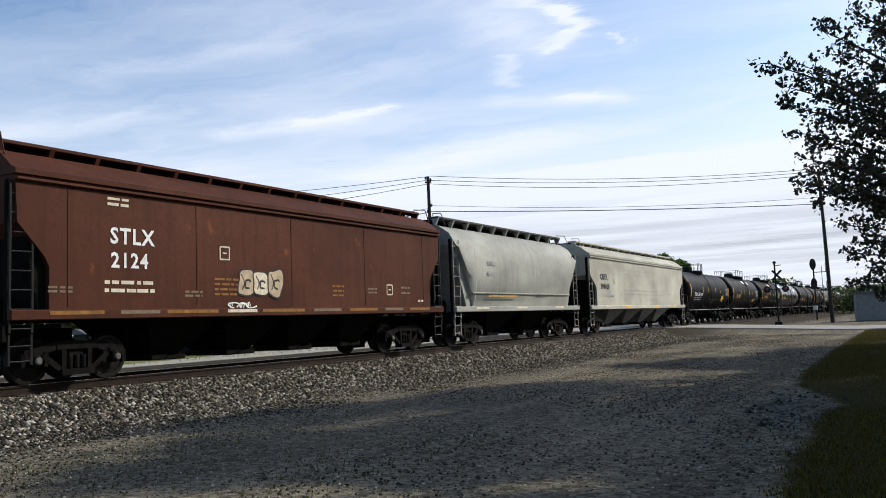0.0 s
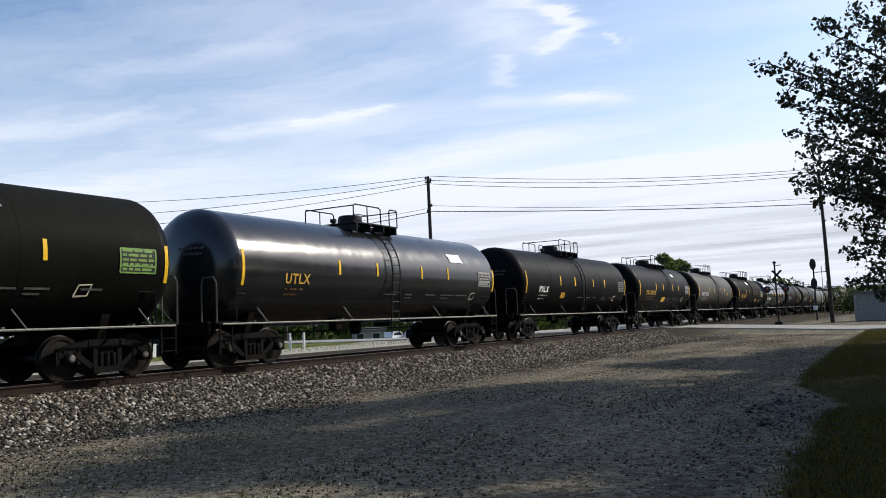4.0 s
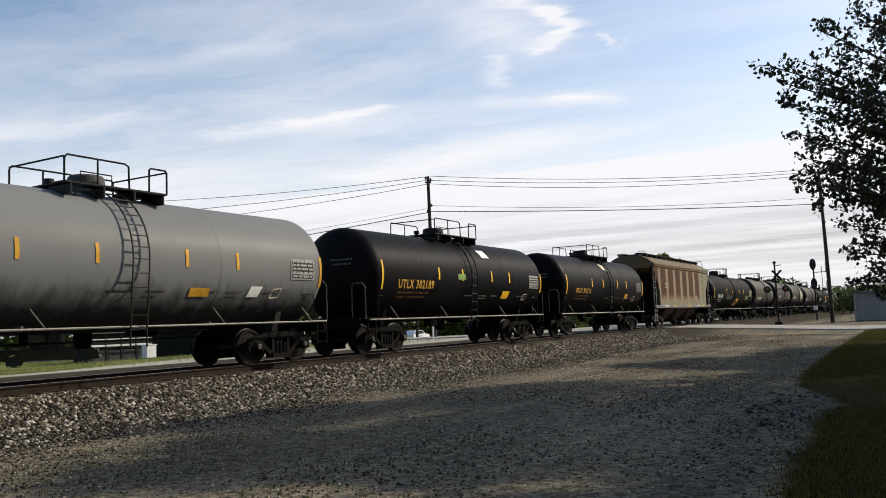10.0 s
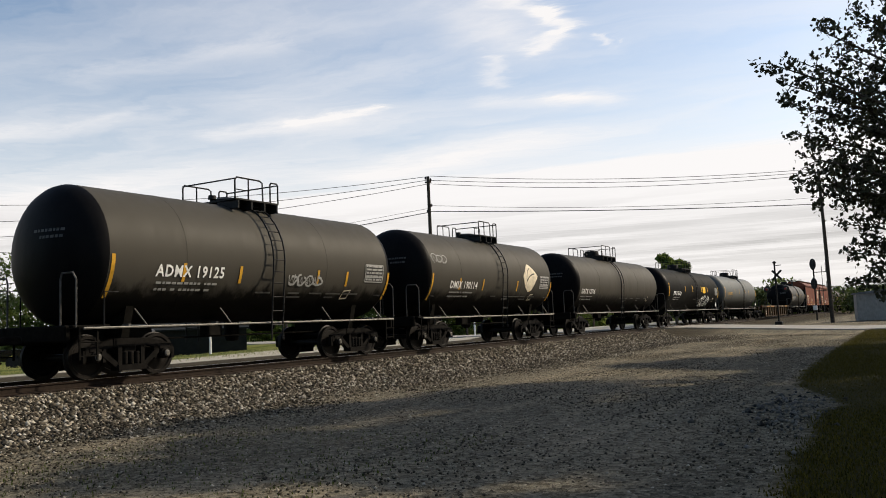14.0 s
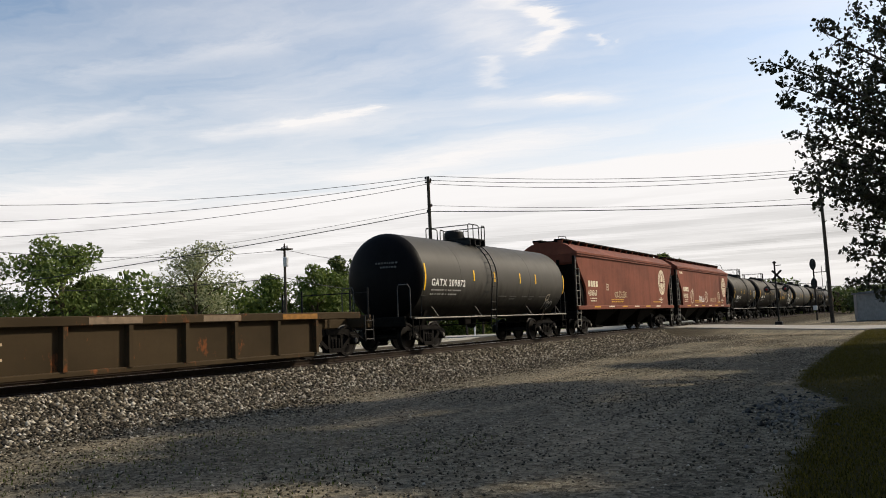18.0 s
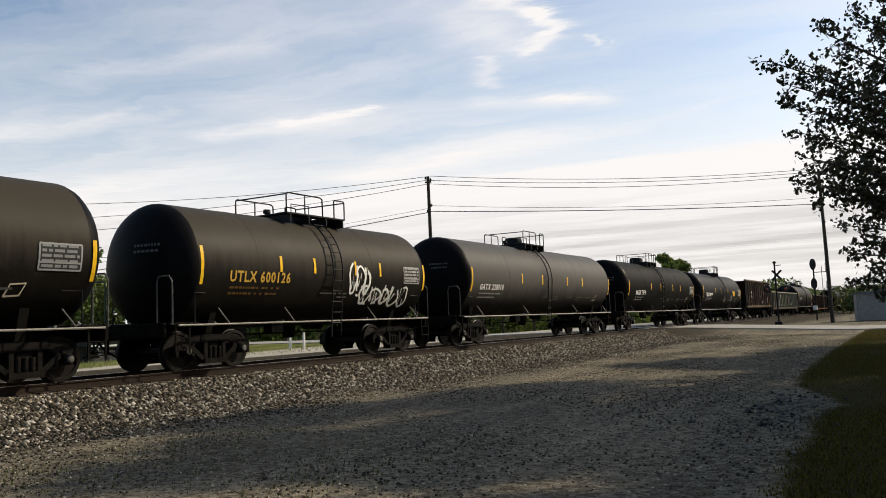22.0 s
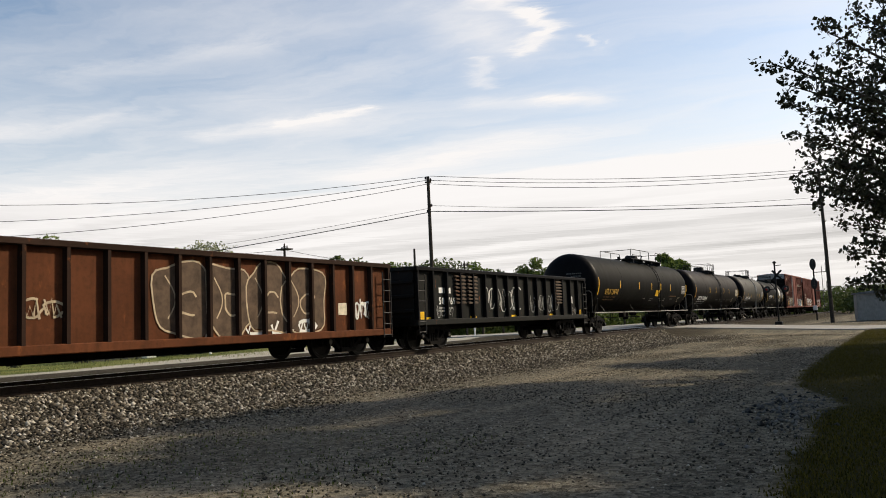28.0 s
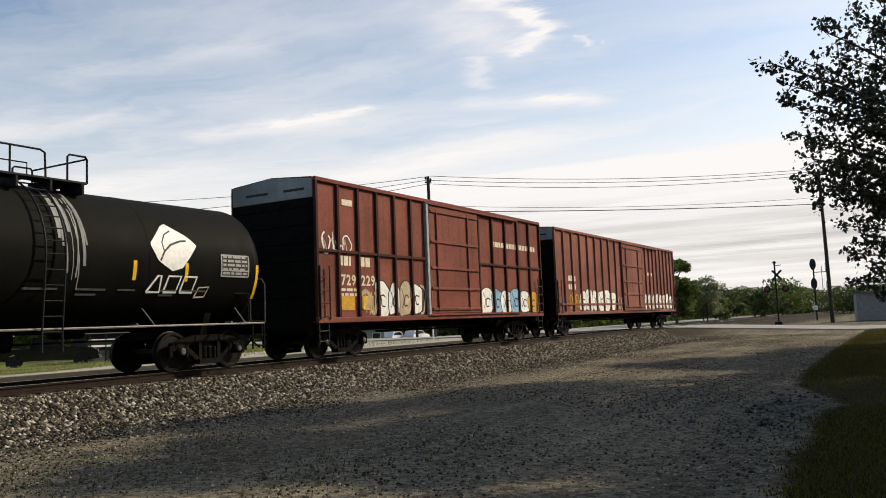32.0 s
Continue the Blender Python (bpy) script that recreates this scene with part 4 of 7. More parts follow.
    for text, x, z, h, c in d.get("writing", ()):
        g = Geo()
        sk.letter(g, text, x, z, h, 0.95)
        part("car_number", g, c, car)
    for x, z, w_, h, c in d.get("bars", ()):
        g = Geo()
        rng = random.Random(int(x * 31 + z * 7))
        u = x
        while u < x + w_:
            k = min(rng.uniform(0.1, 0.34), x + w_ - u + 0.02)
            sk.patch(g, u, z, u + k, z + h, 0.012)
            u += k + 0.05
        part("small_stencil", g, c, car)
    for x, z, w_, h, c in d.get("blocks", ()):
        # four block shapes in place of a company's letters
        g = Geo()
        for k in range(4):
            x0_ = x + w_ * k / 4
            ww = w_ / 4 * 0.78
            sk.patch(g, x0_, z, x0_ + ww, z + h * 0.42, 0.014)
            sk.patch(g, x0_ + ww * 0.06, z + h * 0.42, x0_ + ww * 0.94, z + h * 0.56, 0.014)
            sk.patch(g, x0_, z + h * 0.56, x0_ + ww, z + h, 0.014)
        part("block_lettering", g, c, car)
    for x, z, r, c in d.get("discs", ()):
        g = Geo()
        rim = [sk.at(x + r * math.cos(2 * math.pi * k / 32), z + r * 1.05 * math.sin(2 * math.pi * k / 32), 0.012) for k in range(32)]
        g.add(rim, [tuple(range(32))])
        dk = part("round_emblem", g, c, car)
        g = Geo()
        arc = lambda rr, a, b: [(x + rr * math.cos(q), z + rr * math.sin(q)) for q in [a + (b - a) * k / 20 for k in range(21)]]
        sk.stroke(g, arc(r * 0.66, 0.0, 6.28), 0.05, 0.018)
        sk.stroke(g, [(x - r * 0.28, z - r * 0.55), (x - r * 0.28, z + r * 0.55)], 0.09, 0.018)
        sk.stroke(g, [(x + r * 0.28, z - r * 0.55), (x + r * 0.28, z + r * 0.55)], 0.09, 0.018)
        sk.stroke(g, [(x - r * 0.6, z), (x + r * 0.6, z)], 0.09, 0.018)
        for k in range(26):
            a = 6.28 * k / 26
            if k % 7 != 6:
                sk.stroke(g, [(x + r * 0.76 * math.cos(a), z + r * 0.76 * math.sin(a)), (x + r * 0.92 * math.cos(a), z + r * 0.92 * math.sin(a))], 0.06, 0.018)
        part("emblem_lines", g, col, dk)
    for x, z, w_, h, c, n_, wd in d.get("sprays", ()):
        g = Geo()
        scrawl(sk, g, random.Random(int(x * 10) + n_), x, z, w_, h, wd, n_)
        part("spray_paint", g, c, car)
    for x, z, r, c in d.get("rounds", ()):
        g = Geo()
        sk.stroke(g, [(x + r * math.cos(q / 3.183), z + r * math.sin(q / 3.183)) for q in range(21)], 0.05, 0.016)
        sk.stroke(g, [(x - r * 0.6, z - r * 0.5), (x - r * 0.2, z + r * 0.6), (x + r * 0.1, z - r * 0.2), (x + r * 0.35, z + r * 0.6), (x + r * 0.6, z - r * 0.5)], 0.06, 0.019)
        part("round_tag", g, c, car)
    for x, z, s_, c in d.get("boxes_", ()):
        g = Geo()
        for a in ([(0, 0), (s_, 0)], [(s_, 0), (s_, s_)], [(s_, s_), (0, s_)], [(0, s_), (0, 0)], [(s_ * .3, s_ * .5), (s_ * .7, s_ * .5)]):
            sk.stroke(g, [(x + p, z + q) for p, q in a], 0.035)
        part("square_mark", g, c, car)
    for x, z, w_, h, fill, rim, n_ in d.get("bubbles", ()):
        bubbles(sk, car, random.Random(int(x * 10) + n_), x, z, w_, h, fill, rim, n_)
    return car


def open_car(d):
    """Gondola or open-top hopper: posts outside the sheets, top chord, floor."""
    half, z0, z1, W = d["half"], d["z0"], d["z1"], d.get("w", 1.5)
    car = thing(d["name"], d["label"], d["cat"], "cars of the freight train")
    col = d["col"]
    slope = d.get("slope", 0.0)
    for s in (-1, 1):
        g = Geo()
        g.prism([(-half + slope, z0), (half - slope, z0), (half - 0.02, z1), (-half + 0.02, z1)], 1, s * (W - 0.16), s * (W - 0.10))
        part("side_sheet", g, col, car)
        g = Geo()
        g.box((0, s * (W - 0.06), z1 - 0.05), (2 * half, 0.20, 0.14), 0.02)
        part("top_chord", g, d.get("post_col", col), car)
        g = Geo()
        g.box((0, s * (W - 0.06), z0 + 0.09), (2 * half, 0.20, 0.20), 0.02)
        part("side_sill", g, d.get("sill_col", col), car)
        for k in d.get("taped", ()) if s < 0 else ():
            x = -half + 0.12 + (2 * half - 0.24) * k / (d["ribs"] - 1)
            part("reflective_strip", Geo().box((x, -W - 0.037, z0 + 0.45), (0.075, 0.004, 0.50)), "yellow_dull", car)
        n = d["ribs"]
        rw = d.get("rib_w", 0.16)
        me = Geo().prism([(-rw / 3, 0), (rw / 3, 0), (rw / 4, 0.15), (-rw / 4, 0.15)], 2, z0 + 0.18, z1 - 0.11).mesh("side_post", d.get("post_col", col))
        for k in range(n):
            x = -half + 0.12 + (2 * half - 0.24) * k / (n - 1)
            if slope:
                x = max(-half + 0.3, min(half - 0.3, x))
            part("side_post", me, col, car, at=pose(x, s * (W - 0.115), 0, 0, 0, 0 if s > 0 else 180))
        g = Geo()
        if slope:
            # dark plate added to block the view through the gap under the slope
            part("end_bulkhead", Geo().box((s * (half - 0.75), 0, 1.75), (0.08, 2 * W - 0.25, 1.5), 0.02), "under", car)
            xe, xi = s * (half - 0.02), s * (half - slope - 0.05)
            g.add([(xe, -W + 0.1, z1 - 0.1), (xe, W - 0.1, z1 - 0.1), (xi, W - 0.1, z0), (xi, -W + 0.1, z0), (xe - s * 0.06, -W + 0.1, z1 - 0.1), (xe - s * 0.06, W - 0.1, z1 - 0.1), (xi - s * 0.06, W - 0.1, z0), (xi - s * 0.06, -W + 0.1, z0)],
                  [(0, 1, 2, 3), (7, 6, 5, 4), (0, 4, 5, 1), (1, 5, 6, 2), (2, 6, 7, 3), (3, 7, 4, 0)])
        else:
            g.box((s * (half - 0.06), 0, (z0 + z1) / 2), (0.08, 2 * W - 0.2, z1 - z0), 0.01)
            for zz in (0.25, 0.5, 0.75):
                g.box((s * (half - 0.01), 0, z0 + (z1 - z0) * zz), (0.12, 2 * W - 0.2, 0.12), 0.02)
            g.box((s * (half - 0.03), 0, z1 - 0.05), (0.18, 2 * W - 0.1, 0.14), 0.02)
        part("end_wall", g, d.get("end_col", col), car)
        g = Geo()
        g.box((s * (half - 0.2), 0, 0.95), (0.7, 2.7, 0.34), 0.03)
        g.box((s * (half - 1.3), 0, 0.88), (2.6, 0.6, 0.34), 0.03)
        part("end_sill", g, "under", car)
        ladder("ladder", car, s * (half - 0.28), -W - 0.04, max(0.5, z0 - 0.3), z1 - 0.25 if not slope else z0 + 1.0, 0.42, d.get("rail", "dark_rail"), 0.34)
        ladder("ladder", car, s * (half - 0.28), W + 0.04, max(0.5, z0 - 0.3), z1 - 0.25 if not slope else z0 + 1.0, 0.42, d.get("rail", "dark_rail"), 0.34)
        bogie(car, s * (half - 1.75))
    g = Geo()
    g.box((0, 0, z0 + 0.12), (2 * half - 2 * slope - 0.1, 2 * W - 0.3, 0.12))
    g.box((0, 0, z0 - 0.05), (2 * half - 1, 0.7, 0.3), 0.02)
    part("floor", g, "under", car)
    if slope:
        g = Geo()
        for c in (-half * 0.36, 0, half * 0.36):
            g.loft([[(c - half * 0.18, -1.2, z0), (c + half * 0.18, -1.2, z0), (c + half * 0.18, 1.2, z0), (c - half * 0.18, 1.2, z0)], [(c - 0.3, -0.6, 0.4), (c + 0.3, -0.6, 0.4), (c + 0.3, 0.6, 0.4), (c - 0.3, 0.6, 0.4)]])
        part("outlet_chutes", g, "under", car)
    if d.get("louvres"):
        for x in d["louvres"]:
            g = Geo()
            for k in range(9):
                z = z0 + 0.75 + k * 0.135
                g.prism([(-W + 0.12, z), (-W - 0.0, z - 0.03), (-W - 0.0, z + 0.02), (-W + 0.12, z + 0.07)], 0, x - 0.36, x + 0.36)
            part("louvre_panel", g, "post_dust", car)
    ends(car, half + 0.12)
    sk = Skin(y=-W + 0.10)
    for text, x, z, h, c in d.get("writing", ()):
        g = Geo()
        sk.letter(g, text, x, z, h)
        part("car_number", g, c, car)
    for k, (x, z, w, h, c) in enumerate(d.get("patches", ())):
        g = Geo()
        sk.patch(g, x, z, x + w, z + h, 0.010 + 0.0015 * k)
        part("sign", g, c, car)
    for x, z, w, h, c in d.get("bars", ()):
        g = Geo()
        rng = random.Random(int(x * 31 + z * 7))
        u = x
        while u < x + w:
            k = min(rng.uniform(0.1, 0.3), x + w - u + 0.02)
            sk.patch(g, u, z, u + k, z + h)
            u += k + 0.05
        part("small_stencil", g, c, car)
    for x, z, w, h, c, n_, wd in d.get("sprays", ()):
        g = Geo()
        scrawl(sk, g, random.Random(int(x * 10) + n_), x, z, w, h, wd, n_)
        part("spray_paint", g, c, car)
    for x, z, w, h, fill, rim, n_ in d.get("bubbles", ()):
        bubbles(sk, car, random.Random(int(x * 10) + n_), x, z, w, h, fill, rim, n_)
    return car


def well_car(d):
    half = d["half"]
    car = thing("well_car", d["label"], "well car", "cars of the freight train")
    col = "well_brown"
    a = half - 2.55
    n = 11
    for s in (-1, 1):
        g = Geo()
        g.prism([(-a, 1.1), (-a, 0.55), (-a + 0.45, 0.14), (a - 0.45, 0.14), (a, 0.55), (a, 1.1)], 1, s * 1.34, s * 1.40)
        part("side_sheet", g, col, car)
        part("top_chord", Geo().box((0, s * 1.42, 1.20), (2 * a + 3.3, 0.22, 0.20), 0.02), col, car)
        part("bottom_sill", Geo().box((0, s * 1.42, 0.17), (2 * a - 0.9, 0.14, 0.12), 0.02), col, car)
        me = Geo().prism([(-0.08, 0), (0.08, 0), (0.05, 0.12), (-0.05, 0.12)], 2, 0.22, 1.10).mesh("side_post", col)
        for k in range(n):
            part("side_post", me, col, car, at=pose(-a + 0.35 + (2 * a - 0.7) * k / (n - 1), s * 1.40, 0, 0, 0, 0 if s > 0 else 180))
        g = Geo()
        g.box((s * (half - 1.6), 0, 1.02), (3.2, 1.1, 0.42), 0.04)
        g.box((s * (half - 2.7), 0, 1.05), (0.9, 2.6, 0.40), 0.04)
        g.box((s * (half - 0.15), 0, 1.02), (0.25, 2.6, 0.40), 0.03)
        part("end_frame", g, col if s < 0 else col, car)
        g = Geo()
        for q in (-1, 1):
            g.tube([(s * (half - 0.2), q * 1.30, 1.1), (s * (half - 0.2), q * 1.30, 2.05)], 0.03, 6)
            g.tube([(s * (half - 1.1), q * 1.30, 1.1), (s * (half - 1.1), q * 1.30, 1.95)], 0.03, 6)
        part("end_post", g, "dark_rail", car)
        grab("end_handrail", car, [(s * (half - 0.2), -1.3, 1.9), (s * (half - 0.2), 1.3, 1.9)])
        ladder("step", car, s * (half - 0.25), -1.36, 0.4, 1.2, 0.42, "dark_rail", 0.28)
        part("cross_beam", Geo().box((s * (a - 0.3), 0, 0.30), (0.4, 2.6, 0.3), 0.03), "under", car)
        bogie(car, s * (half - 1.55))
    for x in (-a * 0.6, -a * 0.2, a * 0.2, a * 0.6):
        part("cross_beam", Geo().box((x, 0, 0.22), (0.3, 2.66, 0.16), 0.02), "under", car)
    ends(car, half + 0.1)
    chord = Skin(y=-1.53)
    for x, w, c in d.get("chord_tape", ()):
        g = Geo()
        chord.patch(g, x, 1.13, x + w, 1.27, 0.006)
        part("reflective_strip", g, c, car)
    sk = Skin(y=-1.40)
    g = Geo()
    sk.letter(g, "53", -a + 0.5, 0.40, 0.40, 1.0, 0.85)
    part("length_number", g, "cream_stencil", car, "pale orange number")
    for x, w in ((-a + 2.0, 0.5), (-a + 3.2, 0.7), (-a + 4.6, 0.8), (-a + 6.3, 0.5)):
        g = Geo()
        for k in range(3):
            sk.patch(g, x, 0.50 + 0.14 * k, x + w * (0.9 - 0.2 * (k % 2)), 0.55 + 0.14 * k)
        part("small_stencil", g, "tan_spray", car)
    return car


def box_car(d):
    half, z1, W = d["half"], d.get("z1", 5.08), 1.52
    car = thing("box_car", d["label"], "boxcar", "cars of the freight train")
    col = d["col"]
    body = Geo()
    body.prism([(-W, 1.02), (-W, z1 - 0.06), (-W + 0.06, z1), (0, z1 + 0.12), (W - 0.06, z1), (W, z1 - 0.06), (W, 1.02)], 0, -half, half)
    part("body", body, col, car)
    d0, d1 = d["door"]
    for s in (-1, 1):
        ot = 0 if s > 0 else 180
        me = Geo().prism([(-0.07, 0), (0.07, 0), (0.045, 0.075), (-0.045, 0.075)], 2, 1.16, z1 - 0.12).mesh("side_post", d.get("post_col", col))
        xs = [-half + 0.05 + (d0 + half - 0.1) * k / d["left"] for k in range(d["left"] + 1)] + [d1 + 0.08 + (half - d1 - 0.13) * k / d["right"] for k in range(d["right"] + 1)]
        for x in xs:
            part("side_post", me, col, car, at=pose(x, s * W, 0, 0, 0, ot))
        g = Geo()
        g.box((0, s * (W + 0.03), z1 - 0.07), (2 * half, 0.10, 0.13), 0.02)
        part("top_chord", g, col, car)
        g = Geo()
        g.box((0, s * (W + 0.03), 1.07), (2 * half, 0.10, 0.16), 0.02)
        part("side_sill", g, col, car)
        for u0, u1 in ((-half, d0), (d1, half)):
            part("belt_rail", Geo().box(((u0 + u1) / 2, s * (W + 0.035), d.get("belt", 3.05)), (u1 - u0, 0.06, 0.09), 0.01), d.get("post_col", col), car)
        # sliding plug door
        dg = Geo()
        dg.box(((d0 + d1) / 2, s * (W + 0.05), (1.2 + z1 - 0.2) / 2), (d1 - d0 - 0.1, 0.08, z1 - 0.2 - 1.2), 0.02)
        dr = part("door", dg, col, car)
        g = Geo()
        for z in (1.35, 2.05, 2.75, 3.65, z1 - 0.4):
            g.box(((d0 + d1) / 2, s * (W + 0.11), z), (d1 - d0 - 0.2, 0.05, 0.09), 0.01)
        for x in (d0 + 0.5, d1 - 0.9):
            g.box((x, s * (W + 0.12), (1.25 + z1 - 0.3) / 2), (0.06, 0.05, z1 - 1.6), 0.01)
        part("door_bars", g, col, dr)
        g = Geo()
        g.box((d0 - 0.08, s * (W + 0.06), (1.1 + z1) / 2 - 0.05), (0.16, 0.12, z1 - 1.25), 0.02)
        part("door_post", g, "grey_stencil" if s < 0 and d.get("pale_post") else col, car)
        g = Geo()
        for z in (1.16, z1 - 0.16):
            g.box(((d0 + d1) / 2 + (d1 - d0) * 0.45, s * (W + 0.10), z), ((d1 - d0) * 1.95, 0.08, 0.07), 0.01)
        part("door_track", g, col, car)
        # ends
        g = Geo()
        for k in range(7):
            z = 1.35 + (z1 - 1.35 - 0.75) * k / 6
            g.box((s * (half + 0.025), 0, z), (0.09, 2 * W - 0.25, 0.22), 0.04)
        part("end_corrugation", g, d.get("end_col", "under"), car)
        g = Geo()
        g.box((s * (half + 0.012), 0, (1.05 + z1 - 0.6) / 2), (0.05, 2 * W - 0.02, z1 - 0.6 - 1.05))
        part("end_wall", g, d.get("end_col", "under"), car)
        g = Geo()
        g.prism([(-W + 0.02, z1 - 0.58), (-W + 0.02, z1 - 0.06), (0, z1 + 0.10), (W - 0.02, z1 - 0.06), (W - 0.02, z1 - 0.58)], 0, s * half, s * (half + 0.03))
        eb = part("end_band", g, "silver_plain", car, "pale grey band across the end")
        g = Geo()
        g.box((s * (half + 0.034), -0.85, z1 - 0.33), (0.006, 0.75, 0.07))
        g.box((s * (half + 0.034), 0.55, z1 - 0.33), (0.006, 0.85, 0.07))
        part("band_stencil", g, "black_stencil", eb)
        g = Geo()
        g.box((s * (half - 0.1), 0, 0.92), (0.5, 2.6, 0.30), 0.03)
        g.box((s * (half - 1.4), 0, 0.88), (2.8, 0.6, 0.30), 0.03)
        part("end_sill", g, "under", car)
        for q in (-1, 1):
            ladder("ladder", car, s * (half - 0.30), q * (W + 0.10), 1.1, 2.6, 0.42, "dark_rail", 0.36)
            ladder("step", car, s * (half - 0.30), q * (W + 0.03), 0.42, 1.0, 0.42, "dark_rail", 0.28)
        bogie(car, s * (half - 1.8))
    g = Geo()
    g.box((0, 0, 0.88), (2 * half - 1, 0.7, 0.28), 0.02)
    for x in (-half * 0.4, 0, half * 0.4):
        g.box((x, 0, 0.92), (0.2, 2.8, 0.2), 0.02)
    g.tube([(-half * 0.5, -0.8, 0.7), (half * 0.4, -0.8, 0.7)], 0.04, 6)
    part("underframe", g, "under", car)
    ends(car, half + 0.1)
    sk = Skin(y=-W)
    for x, z, w, h, c in d.get("bars", ()):
        g = Geo()
        rng = random.Random(int(x * 31 + z * 7))
        u = x
        while u < x + w:
            k = min(rng.uniform(0.1, 0.34), x + w - u + 0.02)
            sk.patch(g, u, z, u + k, z + h)
            u += k + 0.05
        part("small_stencil", g, c, car)
    for text, x, z, h, c in d.get("writing", ()):
        g = Geo()
        sk.letter(g, text, x, z, h)
        part("car_number", g, c, car)
    for x, z, w, h, c in d.get("patches", ()):
        g = Geo()
        sk.patch(g, x, z, x + w, z + h)
        part("sign", g, c, car)
    for x, z, w, h, c, n_, wd in d.get("sprays", ()):
        g = Geo()
        scrawl(sk, g, random.Random(int(x * 10) + n_), x, z, w, h, wd, n_)
        part("spray_paint", g, c, car)
    for x, z, w, h, fill, rim, n_ in d.get("bubbles", ()):
        bubbles(sk, car, random.Random(int(x * 10) + n_), x, z, w, h, fill, rim, n_)
    return car
# ---- ground ----
def rise(y):
    """Height of the ground across the track: lot, ballast shoulder, track bed, far side."""
    pts = ((-1e5, 0.0), (12.3, 0.0), (12.9, 0.05), (14.5, 0.30), (17.3, 0.30), (19.2, 0.10), (24, 0.05), (36, 0.05), (53, -0.8), (70, -1.4), (1e5, -1.4))
    for (a, p), (b, q) in zip(pts, pts[1:]):
        if y <= b:
            return p + (q - p) * (y - a) / (b - a)
    return -1.4


VERGE = ((-6, 0.9), (5, 0.95), (7, 1.08), (8.6, 1.26), (9.2, 1.14), (10.2, 1.24), (12.2, 1.36), (13.1, 1.12), (14.2, 1.5), (16.2, 2.12), (19.5, 2.42), (29.5, 2.7), (52, 3.0), (58, 2.2))


def verge(x):
    """How far the grass of the verge reaches into the lot."""
    for (a, p), (b, q) in zip(VERGE, VERGE[1:]):
        if x <= b:
            return p + (q - p) * (max(x, a) - a) / (b - a)
    return VERGE[-1][1]


def zone_material():
    """Ground colours by where they lie: verge grass, lot gravel, ballast, pale service track, far grass."""
    m, n, l, b = shader("ground_cover")
    tc = n.new("ShaderNodeTexCoord")
    sp = n.new("ShaderNodeSeparateXYZ")
    l.new(tc.outputs["Object"], sp.inputs[0])
    big = noise_tex(n, l, tc.outputs["Object"], 0.35, 5, 0.6)
    mid = noise_tex(n, l, tc.outputs["Object"], 2.2, 6, 0.7)
    fine = noise_tex(n, l, tc.outputs["Object"], 28.0, 4, 0.75)
    stones = n.new("ShaderNodeTexVoronoi")
    stones.inputs["Scale"].default_value = 17.0
    l.new(tc.outputs["Object"], stones.inputs["Vector"])
    tone = n.new("ShaderNodeRGBToBW")
    l.new(stones.outputs["Color"], tone.inputs[0])
    def math2(op, a, c):
        q = n.new("ShaderNodeMath")
        q.operation = op
        for i, v in enumerate((a, c)):
            if hasattr(v, "is_output"):
                l.new(v, q.inputs[i])
            else:
                q.inputs[i].default_value = v
        return q.outputs[0]
    wob = math2("ADD", sp.outputs["Y"], math2("MULTIPLY", math2("SUBTRACT", mid, 0.5), 1.8))
    def step(v, a, c):
        r = n.new("ShaderNodeMapRange")
        r.interpolation_type = "SMOOTHSTEP"
        r.inputs[1].default_value, r.inputs[2].default_value = a, c
        l.new(v, r.inputs[0])
        return r.outputs[0]
    lanes = n.new("ShaderNodeMapping")
    lanes.inputs["Scale"].default_value, lanes.inputs["Rotation"].default_value = (0.10, 0.95, 1), (0, 0, radians(-7))
    l.new(tc.outputs["Object"], lanes.inputs["Vector"])
    wheel_lanes = noise_tex(n, l, lanes.outputs[0], 1.0, 5, 0.6)
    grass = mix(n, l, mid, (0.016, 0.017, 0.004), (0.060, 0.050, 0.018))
    dirt = mix(n, l, ramp(n, l, big, 0.35, 0.68), (0.070, 0.064, 0.048), (0.140, 0.122, 0.086))
    dirt = mix(n, l, ramp(n, l, wheel_lanes, 0.46, 0.66), dirt, (0.23, 0.190, 0.130))
    dirt = mix(n, l, ramp(n, l, fine, 0.42, 0.70), dirt, (0.200, 0.175, 0.125))
    dirt = mix(n, l, ramp(n, l, noise_tex(n, l, tc.outputs["Object"], 46.0, 3, 0.7), 0.55, 0.68), dirt, (0.030, 0.028, 0.024))
    dirt = mix(n, l, 0.75, dirt, tone.outputs[0], "SOFT_LIGHT")
    # bed set dark so the gaps between loose stones look shaded
    bal = mix(n, l, 0.55, mix(n, l, mid, (0.022, 0.019, 0.014), (0.070, 0.058, 0.038)), tone.outputs[0], "OVERLAY")
    pale = mix(n, l, fine, (0.28, 0.26, 0.21), (0.42, 0.39, 0.33))
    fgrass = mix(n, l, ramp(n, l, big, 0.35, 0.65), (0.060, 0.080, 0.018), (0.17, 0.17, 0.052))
    along = n.new("ShaderNodeMapRange")
    along.inputs[1].default_value, along.inputs[2].default_value = VERGE[0][0], VERGE[-1][0]
    l.new(sp.outputs["X"], along.inputs[0])
    reach = n.new("ShaderNodeValToRGB")
    el = reach.color_ramp.elements
    span = VERGE[-1][0] - VERGE[0][0]
    el[0].color = (VERGE[0][1] / 4,) * 3 + (1,)
    el[1].color = (VERGE[-1][1] / 4,) * 3 + (1,)
